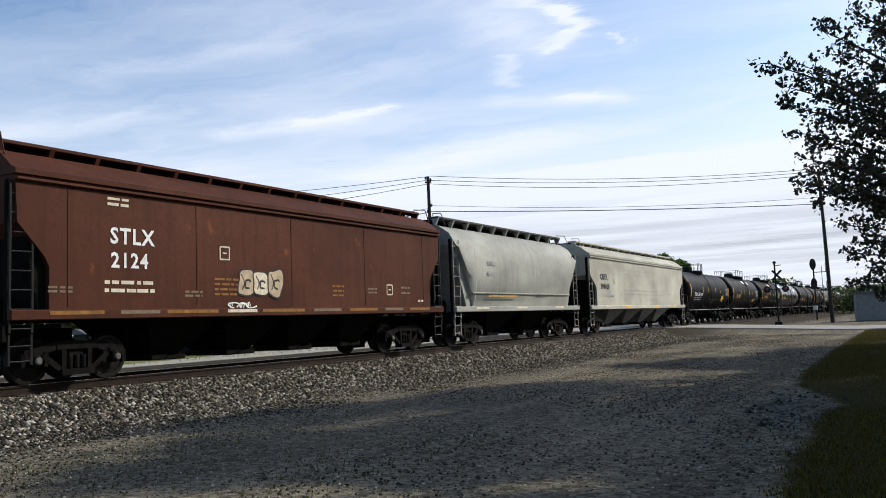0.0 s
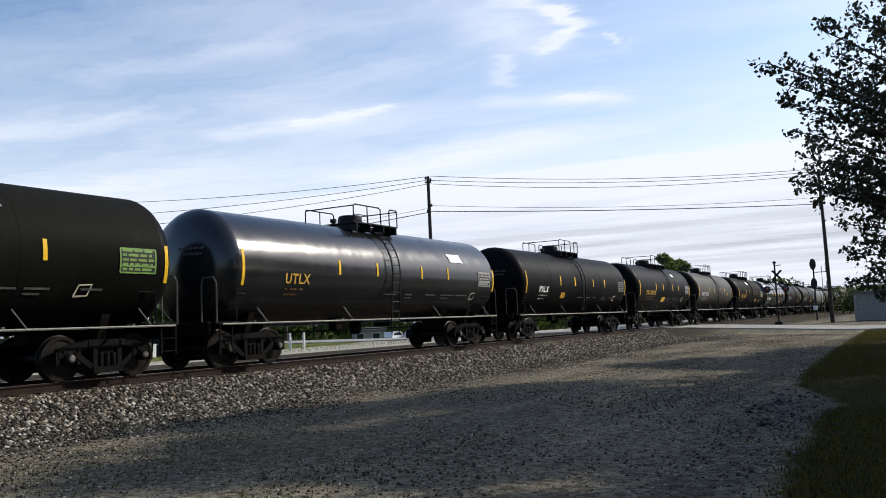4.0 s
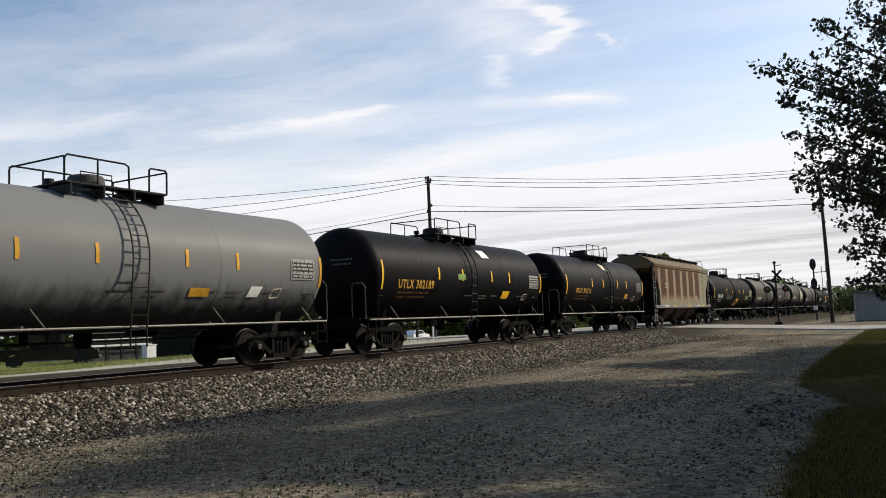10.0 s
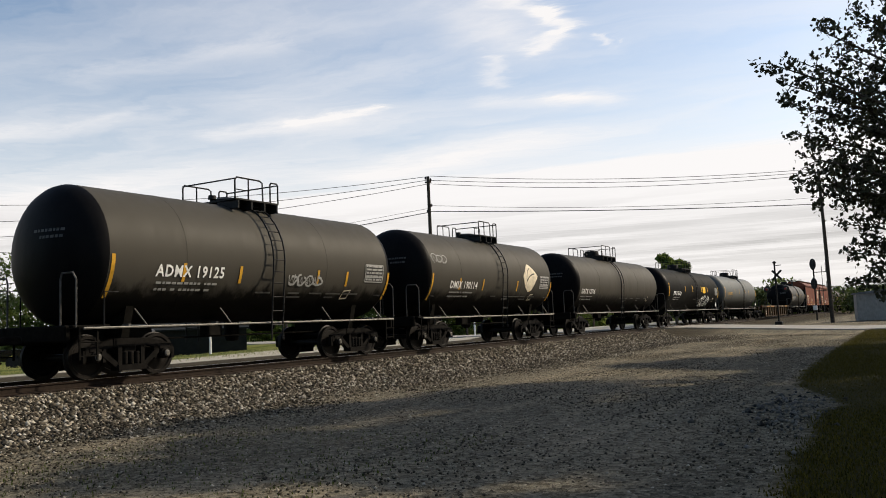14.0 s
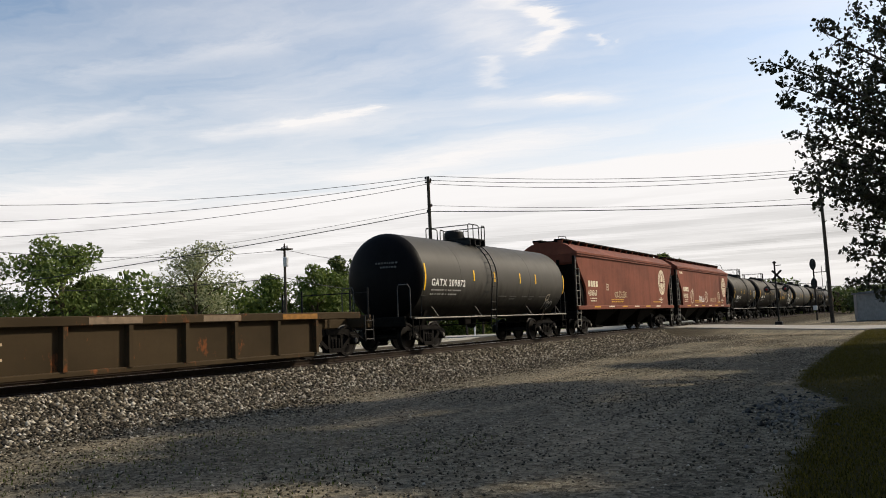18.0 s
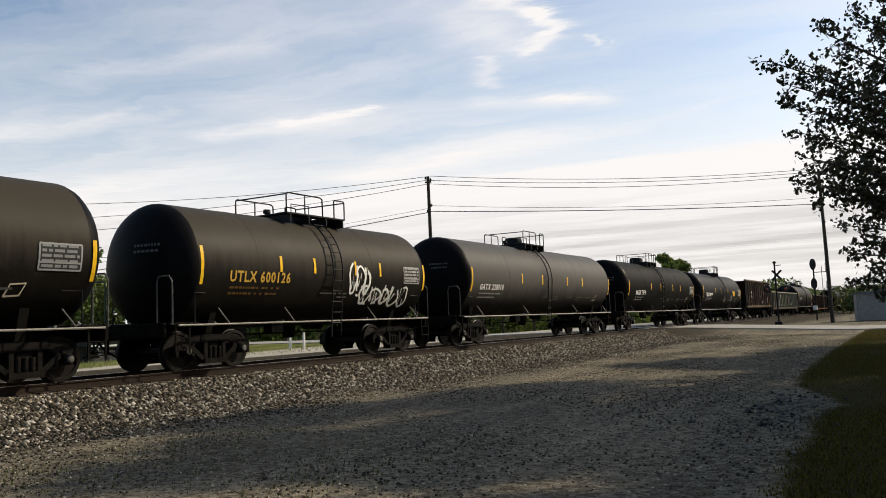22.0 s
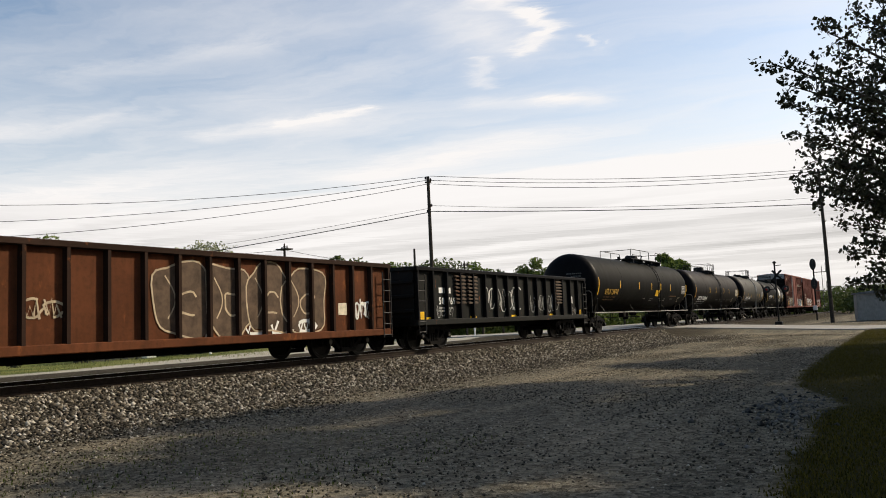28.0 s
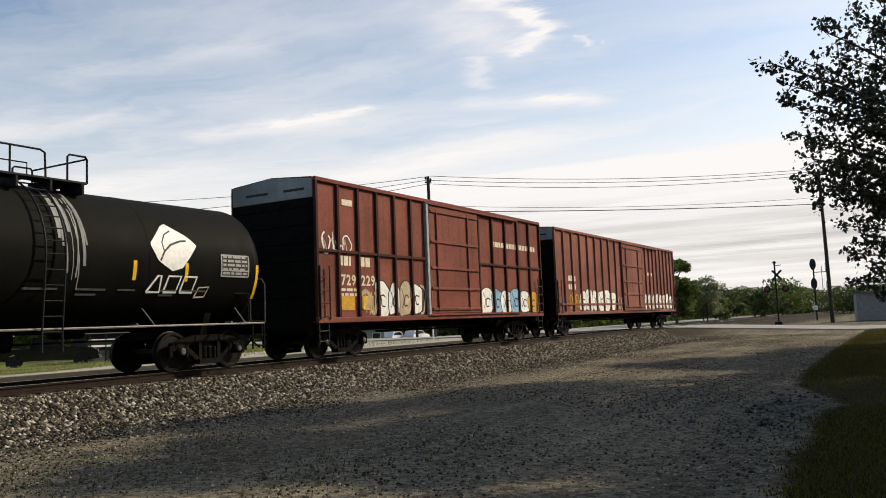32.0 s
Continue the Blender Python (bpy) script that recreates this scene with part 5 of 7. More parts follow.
    for x, y in VERGE[1:-1]:
        el.new((x - VERGE[0][0]) / span).color = (y / 4,) * 3 + (1,)
    l.new(along.outputs[0], reach.inputs[0])
    bw = n.new("ShaderNodeRGBToBW")
    l.new(reach.outputs[0], bw.inputs[0])
    edge = math2("MULTIPLY", bw.outputs[0], 4.0)
    near = math2("SUBTRACT", math2("ADD", sp.outputs["Y"], math2("MULTIPLY", math2("SUBTRACT", mid, 0.5), 0.5)), edge)
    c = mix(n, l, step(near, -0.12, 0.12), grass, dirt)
    c = mix(n, l, step(wob, 8.6, 12.6), c, bal)
    c = mix(n, l, step(wob, 27.9, 28.5), c, pale)
    drive = math2("SUBTRACT", wob, math2("ADD", 29.7, math2("MULTIPLY", 0.29, math2("MAXIMUM", math2("SUBTRACT", sp.outputs["X"], 20.0), 0.0))))
    c = mix(n, l, step(drive, -0.3, 0.4), c, fgrass)
    l.new(c, b.inputs["Base Color"])
    b.inputs["Roughness"].default_value = 0.95
    b.inputs["Specular IOR Level"].default_value = 0.04
    h = math2("ADD", math2("MULTIPLY", stones.outputs["Distance"], 0.6), math2("ADD", fine, mid))
    bump(n, l, b, h, 0.6, 0.05)
    return m


def axis_steps(lo, hi, step, far):
    a = [lo + step * k for k in range(int((hi - lo) / step) + 1)]
    g, v = step, a[-1]
    out = []
    while v < far:
        g *= 1.5
        v += g
        out.append(v)
    g, v = step, a[0]
    pre = []
    while v > -far:
        g *= 1.5
        v -= g
        pre.append(v)
    return pre[::-1] + a + out


def bank(x, y):
    """Low gravel bank that carries the road over the track."""
    z = 0.06 if y < 4 else 0.06 + 0.40 * min(1, (y - 4) / 10.0) if y < 15.9 else max(0.10, 0.46 - 0.36 * max(0, (y - 17.2)) / 20)
    return max(rise(y), z - 0.05 - 0.055 * max(0, 53.6 - x, x - 62.6) if not 14.2 < y < 17.6 or 52 < x < 64 else 0)


GX = axis_steps(-6, 72, 1.5, 4000)
GY = axis_steps(-8, 30, 0.5, 4000)
nx = len(GX)
gv = [(x, y, bank(x, y) + (0.025 * noise.noise(Vector((x * 0.4, y * 0.4, 0))) if -6 < y < 12 else 0)) for y in GY for x in GX]
gf = [(j * nx + i, j * nx + i + 1, (j + 1) * nx + i + 1, (j + 1) * nx + i) for j in range(len(GY) - 1) for i in range(nx - 1)]
gm = bpy.data.meshes.new("ground")
gm.from_pydata(gv, [], gf)
gm.shade_smooth()
MAT["ground"] = zone_material()
gm.materials.append(MAT["ground"])
tagged(new("ground", gm), "gravel lot, stony track bed and grass reaching to the horizon", "ground", kind="structure")


def loose(name, label, cat, pts, sizes, mat, rng):
    """Many small angular stones in one mesh."""
    n = len(pts)
    base = np.array([(1, 0, 0), (-1, 0, 0), (0, 1, 0), (0, -1, 0), (0, 0, 1), (0, 0, -1)], float)
    tri = np.array([(0, 2, 4), (2, 1, 4), (1, 3, 4), (3, 0, 4), (2, 0, 5), (1, 2, 5), (3, 1, 5), (0, 3, 5)])
    jig = base[None] * rng.uniform(0.65, 1.25, (n, 6, 1)) + rng.uniform(-0.28, 0.28, (n, 6, 3))
    a = rng.uniform(0, 6.283, n)
    ca, sa = np.cos(a)[:, None], np.sin(a)[:, None]
    x, y = jig[:, :, 0] * ca - jig[:, :, 1] * sa, jig[:, :, 0] * sa + jig[:, :, 1] * ca
    v = np.stack([x, y, jig[:, :, 2] * 0.75], -1) * sizes[:, None, None] + pts[:, None, :]
    f = (tri[None] + 6 * np.arange(n)[:, None, None]).reshape(-1, 3)
    me = bpy.data.meshes.new(name)
    me.vertices.add(6 * n)
    me.vertices.foreach_set("co", v.astype(np.float32).ravel())
    me.loops.add(24 * n)
    me.loops.foreach_set("vertex_index", f.astype(np.int32).ravel())
    me.polygons.add(8 * n)
    me.polygons.foreach_set("loop_start", np.arange(0, 24 * n, 3, dtype=np.int32))
    me.update(calc_edges=True)
    me.materials.append(MAT[mat])
    return tagged(new(name, me), label, cat, kind="stuff")


rg = np.random.default_rng(3)
risev = np.vectorize(rise)
N = 150000
bx = -6 + 80 * rg.random(N) ** 1.65
by = 7.0 + 7.65 * rg.random(N) ** 0.55
keep = rg.random(N) < np.clip((by - 6.6) / 4.2, 0.03, 1)
bx, by = bx[keep], by[keep]
near_track = np.clip((by - 6.2) / 6.4, 0.34, 1)
loose("ballast_stones", "grey and tan crushed-stone ballast heaped along the track", "ballast", np.stack([bx, by, risev(by) + 0.010 * near_track], -1), (0.020 + 0.050 * rg.random(len(bx)) ** 1.7) * near_track, "stone", rg)
N = 9000
bx = 4 + 50 * rg.random(N) ** 1.7
by = rg.uniform(16.75, 18.6, N)
loose("far_ballast_stones", "crushed-stone ballast beyond the rails", "ballast", np.stack([bx, by, risev(by) + 0.01], -1), rg.uniform(0.025, 0.05, N), "stone", rg)
N = 112000
bx = -6 + 54 * rg.random(N) ** 1.45
by = -0.5 + 12.3 * rg.random(N)
keep = by > np.vectorize(verge)(bx) + 0.1
bx, by = bx[keep], by[keep]
loose("lot_pebbles", "fine loose gravel scattered over the packed lot", "gravel", np.stack([bx, by, 0.002 + 0 * bx], -1), 0.006 + 0.019 * rg.random(len(bx)) ** 2.4, "pebble", rg)
N = 240
loose("rubble", "small heap of dark broken stones at the edge of the grass", "rubble", np.stack([rg.normal(12.6, 1.3, N), rg.normal(1.75, 0.28, N), 0 * np.arange(N) + 0.012], -1), rg.uniform(0.015, 0.05, N), "rubble", rg)


def blades(name, label, x0, x1, y0, y1, n, h, mat, rng, thin=1.8, ground_z=0.0, edge=None):
    """Grass: narrow bent blades in one mesh."""
    x = x0 + (x1 - x0) * rng.random(n) ** thin
    y = rng.uniform(y0, y1, n)
    if edge:
        k = y < np.array([edge(a, b) for a, b in zip(x, rng.random(n))])
        x, y = x[k], y[k]
        n = len(x)
    a = rng.uniform(0, 6.283, n)
    hh = h * rng.uniform(0.4, 1.2, n)
    w = 0.006 + 0.1 * hh * 0.3
    dx, dy = np.cos(a), np.sin(a)
    lean = hh * rng.uniform(0.1, 0.7, n)
    z = risev(y) if ground_z is None else np.zeros(n) + ground_z
    v = np.stack([np.stack([x - dy * w, y + dx * w, z], -1), np.stack([x + dy * w, y - dx * w, z], -1),
                  np.stack([x + dx * lean * 0.4 + dy * w * 0.7, y + dy * lean * 0.4 - dx * w * 0.7, z + hh * 0.6], -1), np.stack([x + dx * lean, y + dy * lean, z + hh], -1)], 1)
    me = bpy.data.meshes.new(name)
    k = 4 * np.arange(n)[:, None]
    f = np.concatenate([k + [0, 1, 2], k + [0, 2, 3]], 1).reshape(-1, 3)
    me.from_pydata(v.reshape(-1, 3).tolist(), [], f.tolist())
    me.materials.append(MAT[mat])
    return tagged(new(name, me), label, "grass", kind="stuff")


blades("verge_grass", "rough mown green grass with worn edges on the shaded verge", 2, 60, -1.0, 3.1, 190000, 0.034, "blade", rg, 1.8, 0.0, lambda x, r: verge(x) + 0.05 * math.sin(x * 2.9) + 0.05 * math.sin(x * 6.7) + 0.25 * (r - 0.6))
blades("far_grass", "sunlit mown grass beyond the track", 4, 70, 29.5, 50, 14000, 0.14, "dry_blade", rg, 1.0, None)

blades("weeds", "sparse low weeds growing through the gravel", 4.2, 9, 4.5, 9, 1500, 0.035, "weed", rg, 1.0, 0.0)

# ---- road over the track ----
MAT["asphalt_pale"] = plain("worn_pale_asphalt", (0.27, 0.255, 0.23), 0.9, 0, 0.2, 3.0, 0.3)
rv = []
for y in [-400, -60, -20, 0, 4, 8, 11, 13, 14.6, 17.2, 19, 22, 28, 40, 80, 400]:
    z = 0.06 if y < 4 else 0.06 + 0.40 * min(1, (y - 4) / 10.0) if y < 15.9 else max(0.10, 0.46 - 0.36 * max(0, (y - 17.2)) / 20)
    rv += [(53.4, y, -1.6), (53.7, y, z), (62.5, y, z), (62.8, y, -1.6)]
k = len(rv) // 4
road = Geo().add(rv, [(4 * i + j, 4 * i + j + 1, 4 * i + j + 5, 4 * i + j + 4) for i in range(k - 1) for j in range(3)])
tagged(solid("road", road, "asphalt_pale", "pale worn road that crosses the track on a low hump", "road"), kind="structure")

# ---- track ----
track = tagged(thing("railway_track", "straight railway track with rusty rails on dark ties", "track"), kind="structure")
prof = [(-0.07, -0.17), (0.07, -0.17), (0.07, -0.155), (0.012, -0.135), (0.010, -0.045), (0.036, -0.035), (0.036, -0.004), (0.028, 0.0), (-0.028, 0.0), (-0.036, -0.004), (-0.036, -0.035), (-0.010, -0.045), (-0.012, -0.135), (-0.07, -0.155)]
for s in (-1, 1):
    part("rail", Geo().prism([(TRACK + s * 0.753 + y, RAIL + z) for y, z in prof], 0, -300, 1200), "railside", track)
    part("rail_head", Geo().prism([(TRACK + s * 0.753 - 0.026, RAIL - 0.001), (TRACK + s * 0.753 + 0.026, RAIL - 0.001), (TRACK + s * 0.753 + 0.026, RAIL + 0.002), (TRACK + s * 0.753 - 0.026, RAIL + 0.002)], 0, -300, 1200), "railtop", track)

# ---- clouds: one drifting sheet, far off ----
def cloud_material():
    """Thin white veil that thickens towards the horizon, with streaks and a few brighter wisps."""
    m = bpy.data.materials.new("thin_cloud")
    m.use_nodes = True
    n, l = m.node_tree.nodes, m.node_tree.links
    n.clear()
    tc = n.new("ShaderNodeTexCoord")
    def calc(op, *args):
        q = n.new("ShaderNodeMath")
        q.operation = op
        for i, v in enumerate(args):
            if hasattr(v, "is_output"):
                l.new(v, q.inputs[i])
            else:
                q.inputs[i].default_value = v
        return q.outputs[0]
    def mapped(rot, scale, vec):
        mp = n.new("ShaderNodeMapping")
        mp.vector_type = "POINT"
        mp.inputs["Rotation"].default_value, mp.inputs["Scale"].default_value = (0, 0, rot), scale
        l.new(vec, mp.inputs["Vector"])
        return mp.outputs[0]
    warp = noise_tex(n, l, mapped(0, (0.004, 0.004, 1), tc.outputs["Object"]), 1.0, 5, 0.6)
    sp = n.new("ShaderNodeSeparateXYZ")
    l.new(tc.outputs["Object"], sp.inputs[0])
    wx = calc("ADD", sp.outputs["X"], calc("MULTIPLY", calc("SUBTRACT", warp, 0.5), 260.0))
    wy = calc("ADD", sp.outputs["Y"], calc("MULTIPLY", calc("SUBTRACT", warp, 0.5), -180.0))
    cb = n.new("ShaderNodeCombineXYZ")
    l.new(wx, cb.inputs[0])
    l.new(wy, cb.inputs[1])
    streak = noise_tex(n, l, mapped(radians(33), (0.0048, 0.0012, 1), cb.outputs[0]), 1.0, 7, 0.58)
    fine = noise_tex(n, l, mapped(radians(30), (0.02, 0.006, 1), cb.outputs[0]), 1.0, 6, 0.6)
    r = calc("SQRT", calc("ADD", calc("MULTIPLY", sp.outputs["X"], sp.outputs["X"]), calc("MULTIPLY", sp.outputs["Y"], sp.outputs["Y"])))
    veil = n.new("ShaderNodeMapRange")
    veil.interpolation_type = "SMOOTHSTEP"
    for i, v in ((1, 700), (2, 2300), (3, 0.13), (4, 0.95)):
        veil.inputs[i].default_value = v
    l.new(r, veil.inputs[0])
    a = calc("ADD", veil.outputs[0], calc("MULTIPLY", calc("SUBTRACT", streak, 0.47), 1.15))
    a = calc("ADD", a, calc("MULTIPLY", calc("SUBTRACT", fine, 0.5), 0.22))
    # wisps: soft strokes from one place to another, with frayed edges
    fray = noise_tex(n, l, mapped(radians(25), (0.016, 0.009, 1), tc.outputs["Object"]), 1.0, 6, 0.65)
    px_ = calc("ADD", sp.outputs["X"], calc("MULTIPLY", calc("SUBTRACT", fray, 0.5), 95.0))
    py_ = calc("ADD", sp.outputs["Y"], calc("MULTIPLY", calc("SUBTRACT", fine, 0.5), 95.0))
    for x0, y0, x1, y1, wide, gain in ((672, 312, 734, 283, 15, 0.5), (734, 283, 775, 292, 15, 0.6), (775, 292, 832, 351, 12, 0.48), (690, 345, 790, 345, 48, 0.42), (826, 263, 862, 256, 7, 0.4), (839, 401, 928, 433, 14, 0.32), (1040, 390, 1080, 350, 30, 0.42), (1000, 480, 1045, 385, 26, 0.25),
                                       (922, 618, 918, 760, 13, 0.42), (930, 720, 905, 900, 40, 0.30), (640, 560, 600, 820, 30, 0.22), (1240, 560, 1330, 900, 110, 0.35), (760, 900, 700, 1150, 50, 0.25), (640, 500, 850, 720, 140, 0.2)):
        ex, ey = x1 - x0, y1 - y0
        q = 1.0 / (ex * ex + ey * ey)
        dx, dy = calc("SUBTRACT", px_, x0), calc("SUBTRACT", py_, y0)
        h = calc("MINIMUM", calc("MAXIMUM", calc("ADD", calc("MULTIPLY", dx, ex * q), calc("MULTIPLY", dy, ey * q)), 0.0), 1.0)
        u, v = calc("SUBTRACT", dx, calc("MULTIPLY", h, ex)), calc("SUBTRACT", dy, calc("MULTIPLY", h, ey))
        d2 = calc("MULTIPLY", calc("ADD", calc("MULTIPLY", u, u), calc("MULTIPLY", v, v)), -1.0 / (wide * wide))
        a = calc("ADD", a, calc("MULTIPLY", calc("POWER", 2.718, d2), calc("MULTIPLY", calc("ADD", fray, 0.45), gain)))
    # the far bank of cloud, with a clear edge
    bank_edge = n.new("ShaderNodeMapRange")
    bank_edge.interpolation_type = "SMOOTHSTEP"
    bank_edge.inputs[1].default_value, bank_edge.inputs[2].default_value, bank_edge.inputs[4].default_value = 1480, 1560, 0.42
    l.new(calc("ADD", px_, calc("MULTIPLY", calc("SUBTRACT", sp.outputs["Y"], 450.0), 0.1)), bank_edge.inputs[0])
    a = calc("ADD", a, bank_edge.outputs[0])
    # thinner, greyer bars low over the horizon
    bars = noise_tex(n, l, mapped(radians(28), (0.0042, 0.0006, 1), cb.outputs[0]), 1.0, 5, 0.6)
    low = n.new("ShaderNodeMapRange")
    low.inputs[1].default_value, low.inputs[2].default_value, low.inputs[4].default_value = 1800, 2700, 1.1
    l.new(r, low.inputs[0])
    dim = calc("MULTIPLY", low.outputs[0], calc("MAXIMUM", calc("SUBTRACT", bars, 0.40), 0.0))
    al = calc("MINIMUM", calc("MAXIMUM", a, 0.0), 0.96)
    em, tr, mx, out = n.new("ShaderNodeEmission"), n.new("ShaderNodeBsdfTransparent"), n.new("ShaderNodeMixShader"), n.new("ShaderNodeOutputMaterial")
    em.inputs["Color"].default_value, em.inputs["Strength"].default_value = (0.95, 0.955, 1.0, 1), 0.88
    l.new(calc("SUBTRACT", 0.88, dim), em.inputs["Strength"])
    l.new(al, mx.inputs[0])
    l.new(tr.outputs[0], mx.inputs[1])
    l.new(em.outputs[0], mx.inputs[2])
    l.new(mx.outputs[0], out.inputs[0])
    return m


MAT["cloud"] = cloud_material()
cl = Geo()
rings = []
for r, z in ((560, 300), (750, 300), (1000, 300), (1500, 298), (2200, 292), (3000, 270), (3800, 215), (4400, 135), (4750, 55), (4850, -20)):
    rings.append([(r * math.sin(a), r * math.cos(a), z) for a in [radians(-15 + 150 * k / 40) for k in range(41)]])
cl.loft(rings, False, False)
CLOUDS = solid("cloud_backdrop", cl, "cloud", "thin white streaks of high cloud in a pale blue sky", "sky", kind="structure", smooth=True)

# ---- poles, wires, signals ----
def pole(name, label, x, y, h, r0, r1, dx=0.0, dy=0.0):
    p = thing(name, label, "utility pole", "poles along the road", pose(x, y, 0))
    g = Geo().tube([(0, 0, -1.8), (dx * 0.5, dy * 0.5, h * 0.5), (dx, dy, h)], [r0, (r0 + r1) / 2, r1], 10)
    part("shaft", g, "pole", p, smooth=40)
    return p


def insulators(p, spots):
    for x, y, z in spots:
        part("insulator", Geo().lathe([(0.02, 0), (0.09, 0.02), (0.05, 0.08), (0.11, 0.10), (0.06, 0.17), (0.10, 0.19), (0.03, 0.27)], (x, y, z), 2, 10), "insulator", p)


pc = pole("utility_pole", "tall plain wooden utility pole behind the track", 60.0, 36.3, 13.95, 0.19, 0.13, -0.5, -0.2)
insulators(pc, [(-0.5, -0.45, 13.5), (-0.5, 0.05, 13.7), (-0.42, -0.4, 11.3), (-0.42, 0.0, 10.8)])
part("crossarm", Geo().box((-0.5, -0.2, 13.45), (0.3, 0.5, 0.12), 0.02), "pole", pc)
pr = pole("utility_pole", "leaning wooden utility pole beside the road crossing", 79.8, 7.1, 13.6, 0.18, 0.12, -1.2, 0.1)
insulators(pr, [(-1.2, -0.3, 13.4), (-1.2, 0.4, 13.4), (-0.95, 0.1, 10.5), (-0.95, 0.1, 11.0)])
part("crossarm", Geo().box((-1.2, 0.1, 13.3), (0.3, 1.6, 0.12), 0.02), "pole", pr)
pl = pole("utility_pole", "wooden utility pole with bracket arms", 40.6, 69.6, 13.9, 0.19, 0.13)
for z in (12.9, 11.45, 10.1):
    part("bracket", Geo().tube([(0, 0, z), (0.5, -0.75, z + 0.1)], 0.04, 6), "pole", pl)
    insulators(pl, [(0.5, -0.75, z + 0.05)])
for x, y, h, tr in ((64.6, 57.0, 9.9, True), (79.9, 50.7, 10.0, False), (100.5, 55.5, 9.6, False)):
    p = pole("utility_pole", "grey wooden utility pole with a crossarm in front of trees" if not tr else "grey wooden utility pole with a crossarm and a transformer", x, y, h, 0.17, 0.12)
    if tr or x > 90:
        part("crossarm", Geo().box((0, 0, h - 0.35), (0.9, 1.6, 0.12), 0.02), "pole", p)
        insulators(p, [(-0.4, -0.7, h - 0.3), (0, 0, h), (0.4, 0.7, h - 0.3)])
    if tr:
        part("transformer", Geo().lathe([(0.02, 0), (0.26, 0.02), (0.28, 0.9), (0.2, 1.0), (0.02, 1.02)], (-0.3, -0.4, h - 2.2), 2, 14), "galv", p)
    if x == 79.9:
        part("lamp_arm", Geo().tube([(0, 0, h - 4.6), (-0.8, -0.8, h - 4.2)], 0.04, 6).box((-0.9, -0.9, h - 4.25), (0.5, 0.5, 0.14), 0.04), "galv", p)


def wire(a, b, sag, r=0.022):
    a, b = Vector(a), Vector(b)
    pts = [a.lerp(b, k / 16) - Vector((0, 0, sag * 4 * (k / 16) * (1 - k / 16))) for k in range(17)]
    solid("overhead_wire", Geo().tube(pts, r, 4), "wire", "thin dark overhead wire between poles", "wire", "overhead wires")


for z0, z1, sg in ((13.95, 13.0, 0.62), (13.64, 11.55, 0.6), (13.3, 10.2, 0.62)):
    wire((59.5, 36.2, z0), (41.1, 68.85, z1), sg)
wire((59.6, 36.1, 11.2), (30.0, 88.0, 5.6), 0.9, 0.014)
wire((59.6, 36.1, 10.85), (34.0, 81.0, 4.6), 0.4, 0.034)
for y0, z0, z1, sg in ((35.9, 13.97, 13.65, 0.56), (36.2, 13.64, 13.39, 0.55), (36.0, 13.3, 13.14, 0.68)):
    wire((59.5, y0, z0), (78.6, 7.3, z1), sg)
wire((59.6, 36.0, 11.42), (78.85, 7.2, 11.11), 0.47, 0.016)
wire((59.6, 36.0, 10.91), (78.85, 7.2, 10.51), 0.2, 0.034)
wire((64.6, 57.0, 9.5), (100.5, 55.5, 9.2), 0.8)
wire((64.6, 57.0, 9.5), (40.6, 69.6, 9.0), 0.7)
wire((64.6, 57.0, 6.6), (100.5, 55.5, 6.6), 1.3, 0.03)
wire((64.6, 57.0, 6.6), (30.0, 80.0, 6.4), 0.9, 0.03)

xb = thing("crossing_signal", "dark railway crossing mast with crossbuck boards seen from behind", "crossing signal", at=pose(75.2, 10.9, 0))
part("mast", Geo().tube([(0, 0, 0), (-0.25, 0, 5.35)], 0.07, 8), "dark_rail", xb)
part("footing", Geo().box((0, 0, 0.12), (0.6, 0.6, 0.4), 0.05), "dark_rail", xb)
for s in (-1, 1):
    q = Geo()
    q.box((0, 0, 0), (0.03, 1.10, 0.17), 0.01)
    part("crossbuck_board", q, "dark_back", xb, "dark unpainted back", at=pose(-0.32 - 0.02 * s, -0.15, 4.3, 48 * s))
part("lamp_arm", Geo().tube([(-0.14, -0.75, 3.1), (-0.14, 0.75, 3.1)], 0.04, 6), "dark_rail", xb)
for s in (-1, 1):
    lp = part("lamp_hood", Geo().lathe([(0.02, 0.08), (0.29, 0.08), (0.29, 0.05), (0.15, 0.04), (0.13, -0.2), (0.02, -0.2)], (-0.2, s * 0.75, 3.1), 0, 18), "black_stencil", xb)
    part("lens", Geo().lathe([(0.01, -0.24), (0.10, -0.23), (0.10, -0.2), (0.01, -0.2)], (-0.2, s * 0.75, 3.1), 0, 14), "red_lens", lp)
part("bell", Geo().lathe([(0.02, 0), (0.14, 0.02), (0.16, 0.12), (0.02, 0.2)], (-0.25, 0, 5.3), 2, 12), "dark_rail", xb)
part("top_bracket", Geo().tube([(-0.24, 0, 5.1), (-0.24, -0.55, 5.15)], 0.035, 6), "dark_rail", xb)

sg = thing("railway_signal", "railway block signal with two dark heads and a ladder", "signal", at=pose(96.5, 10.1, 0))
part("mast", Geo().tube([(0, 0, 0), (-0.1, 0, 6.3)], 0.08, 8), "dark_back", sg)
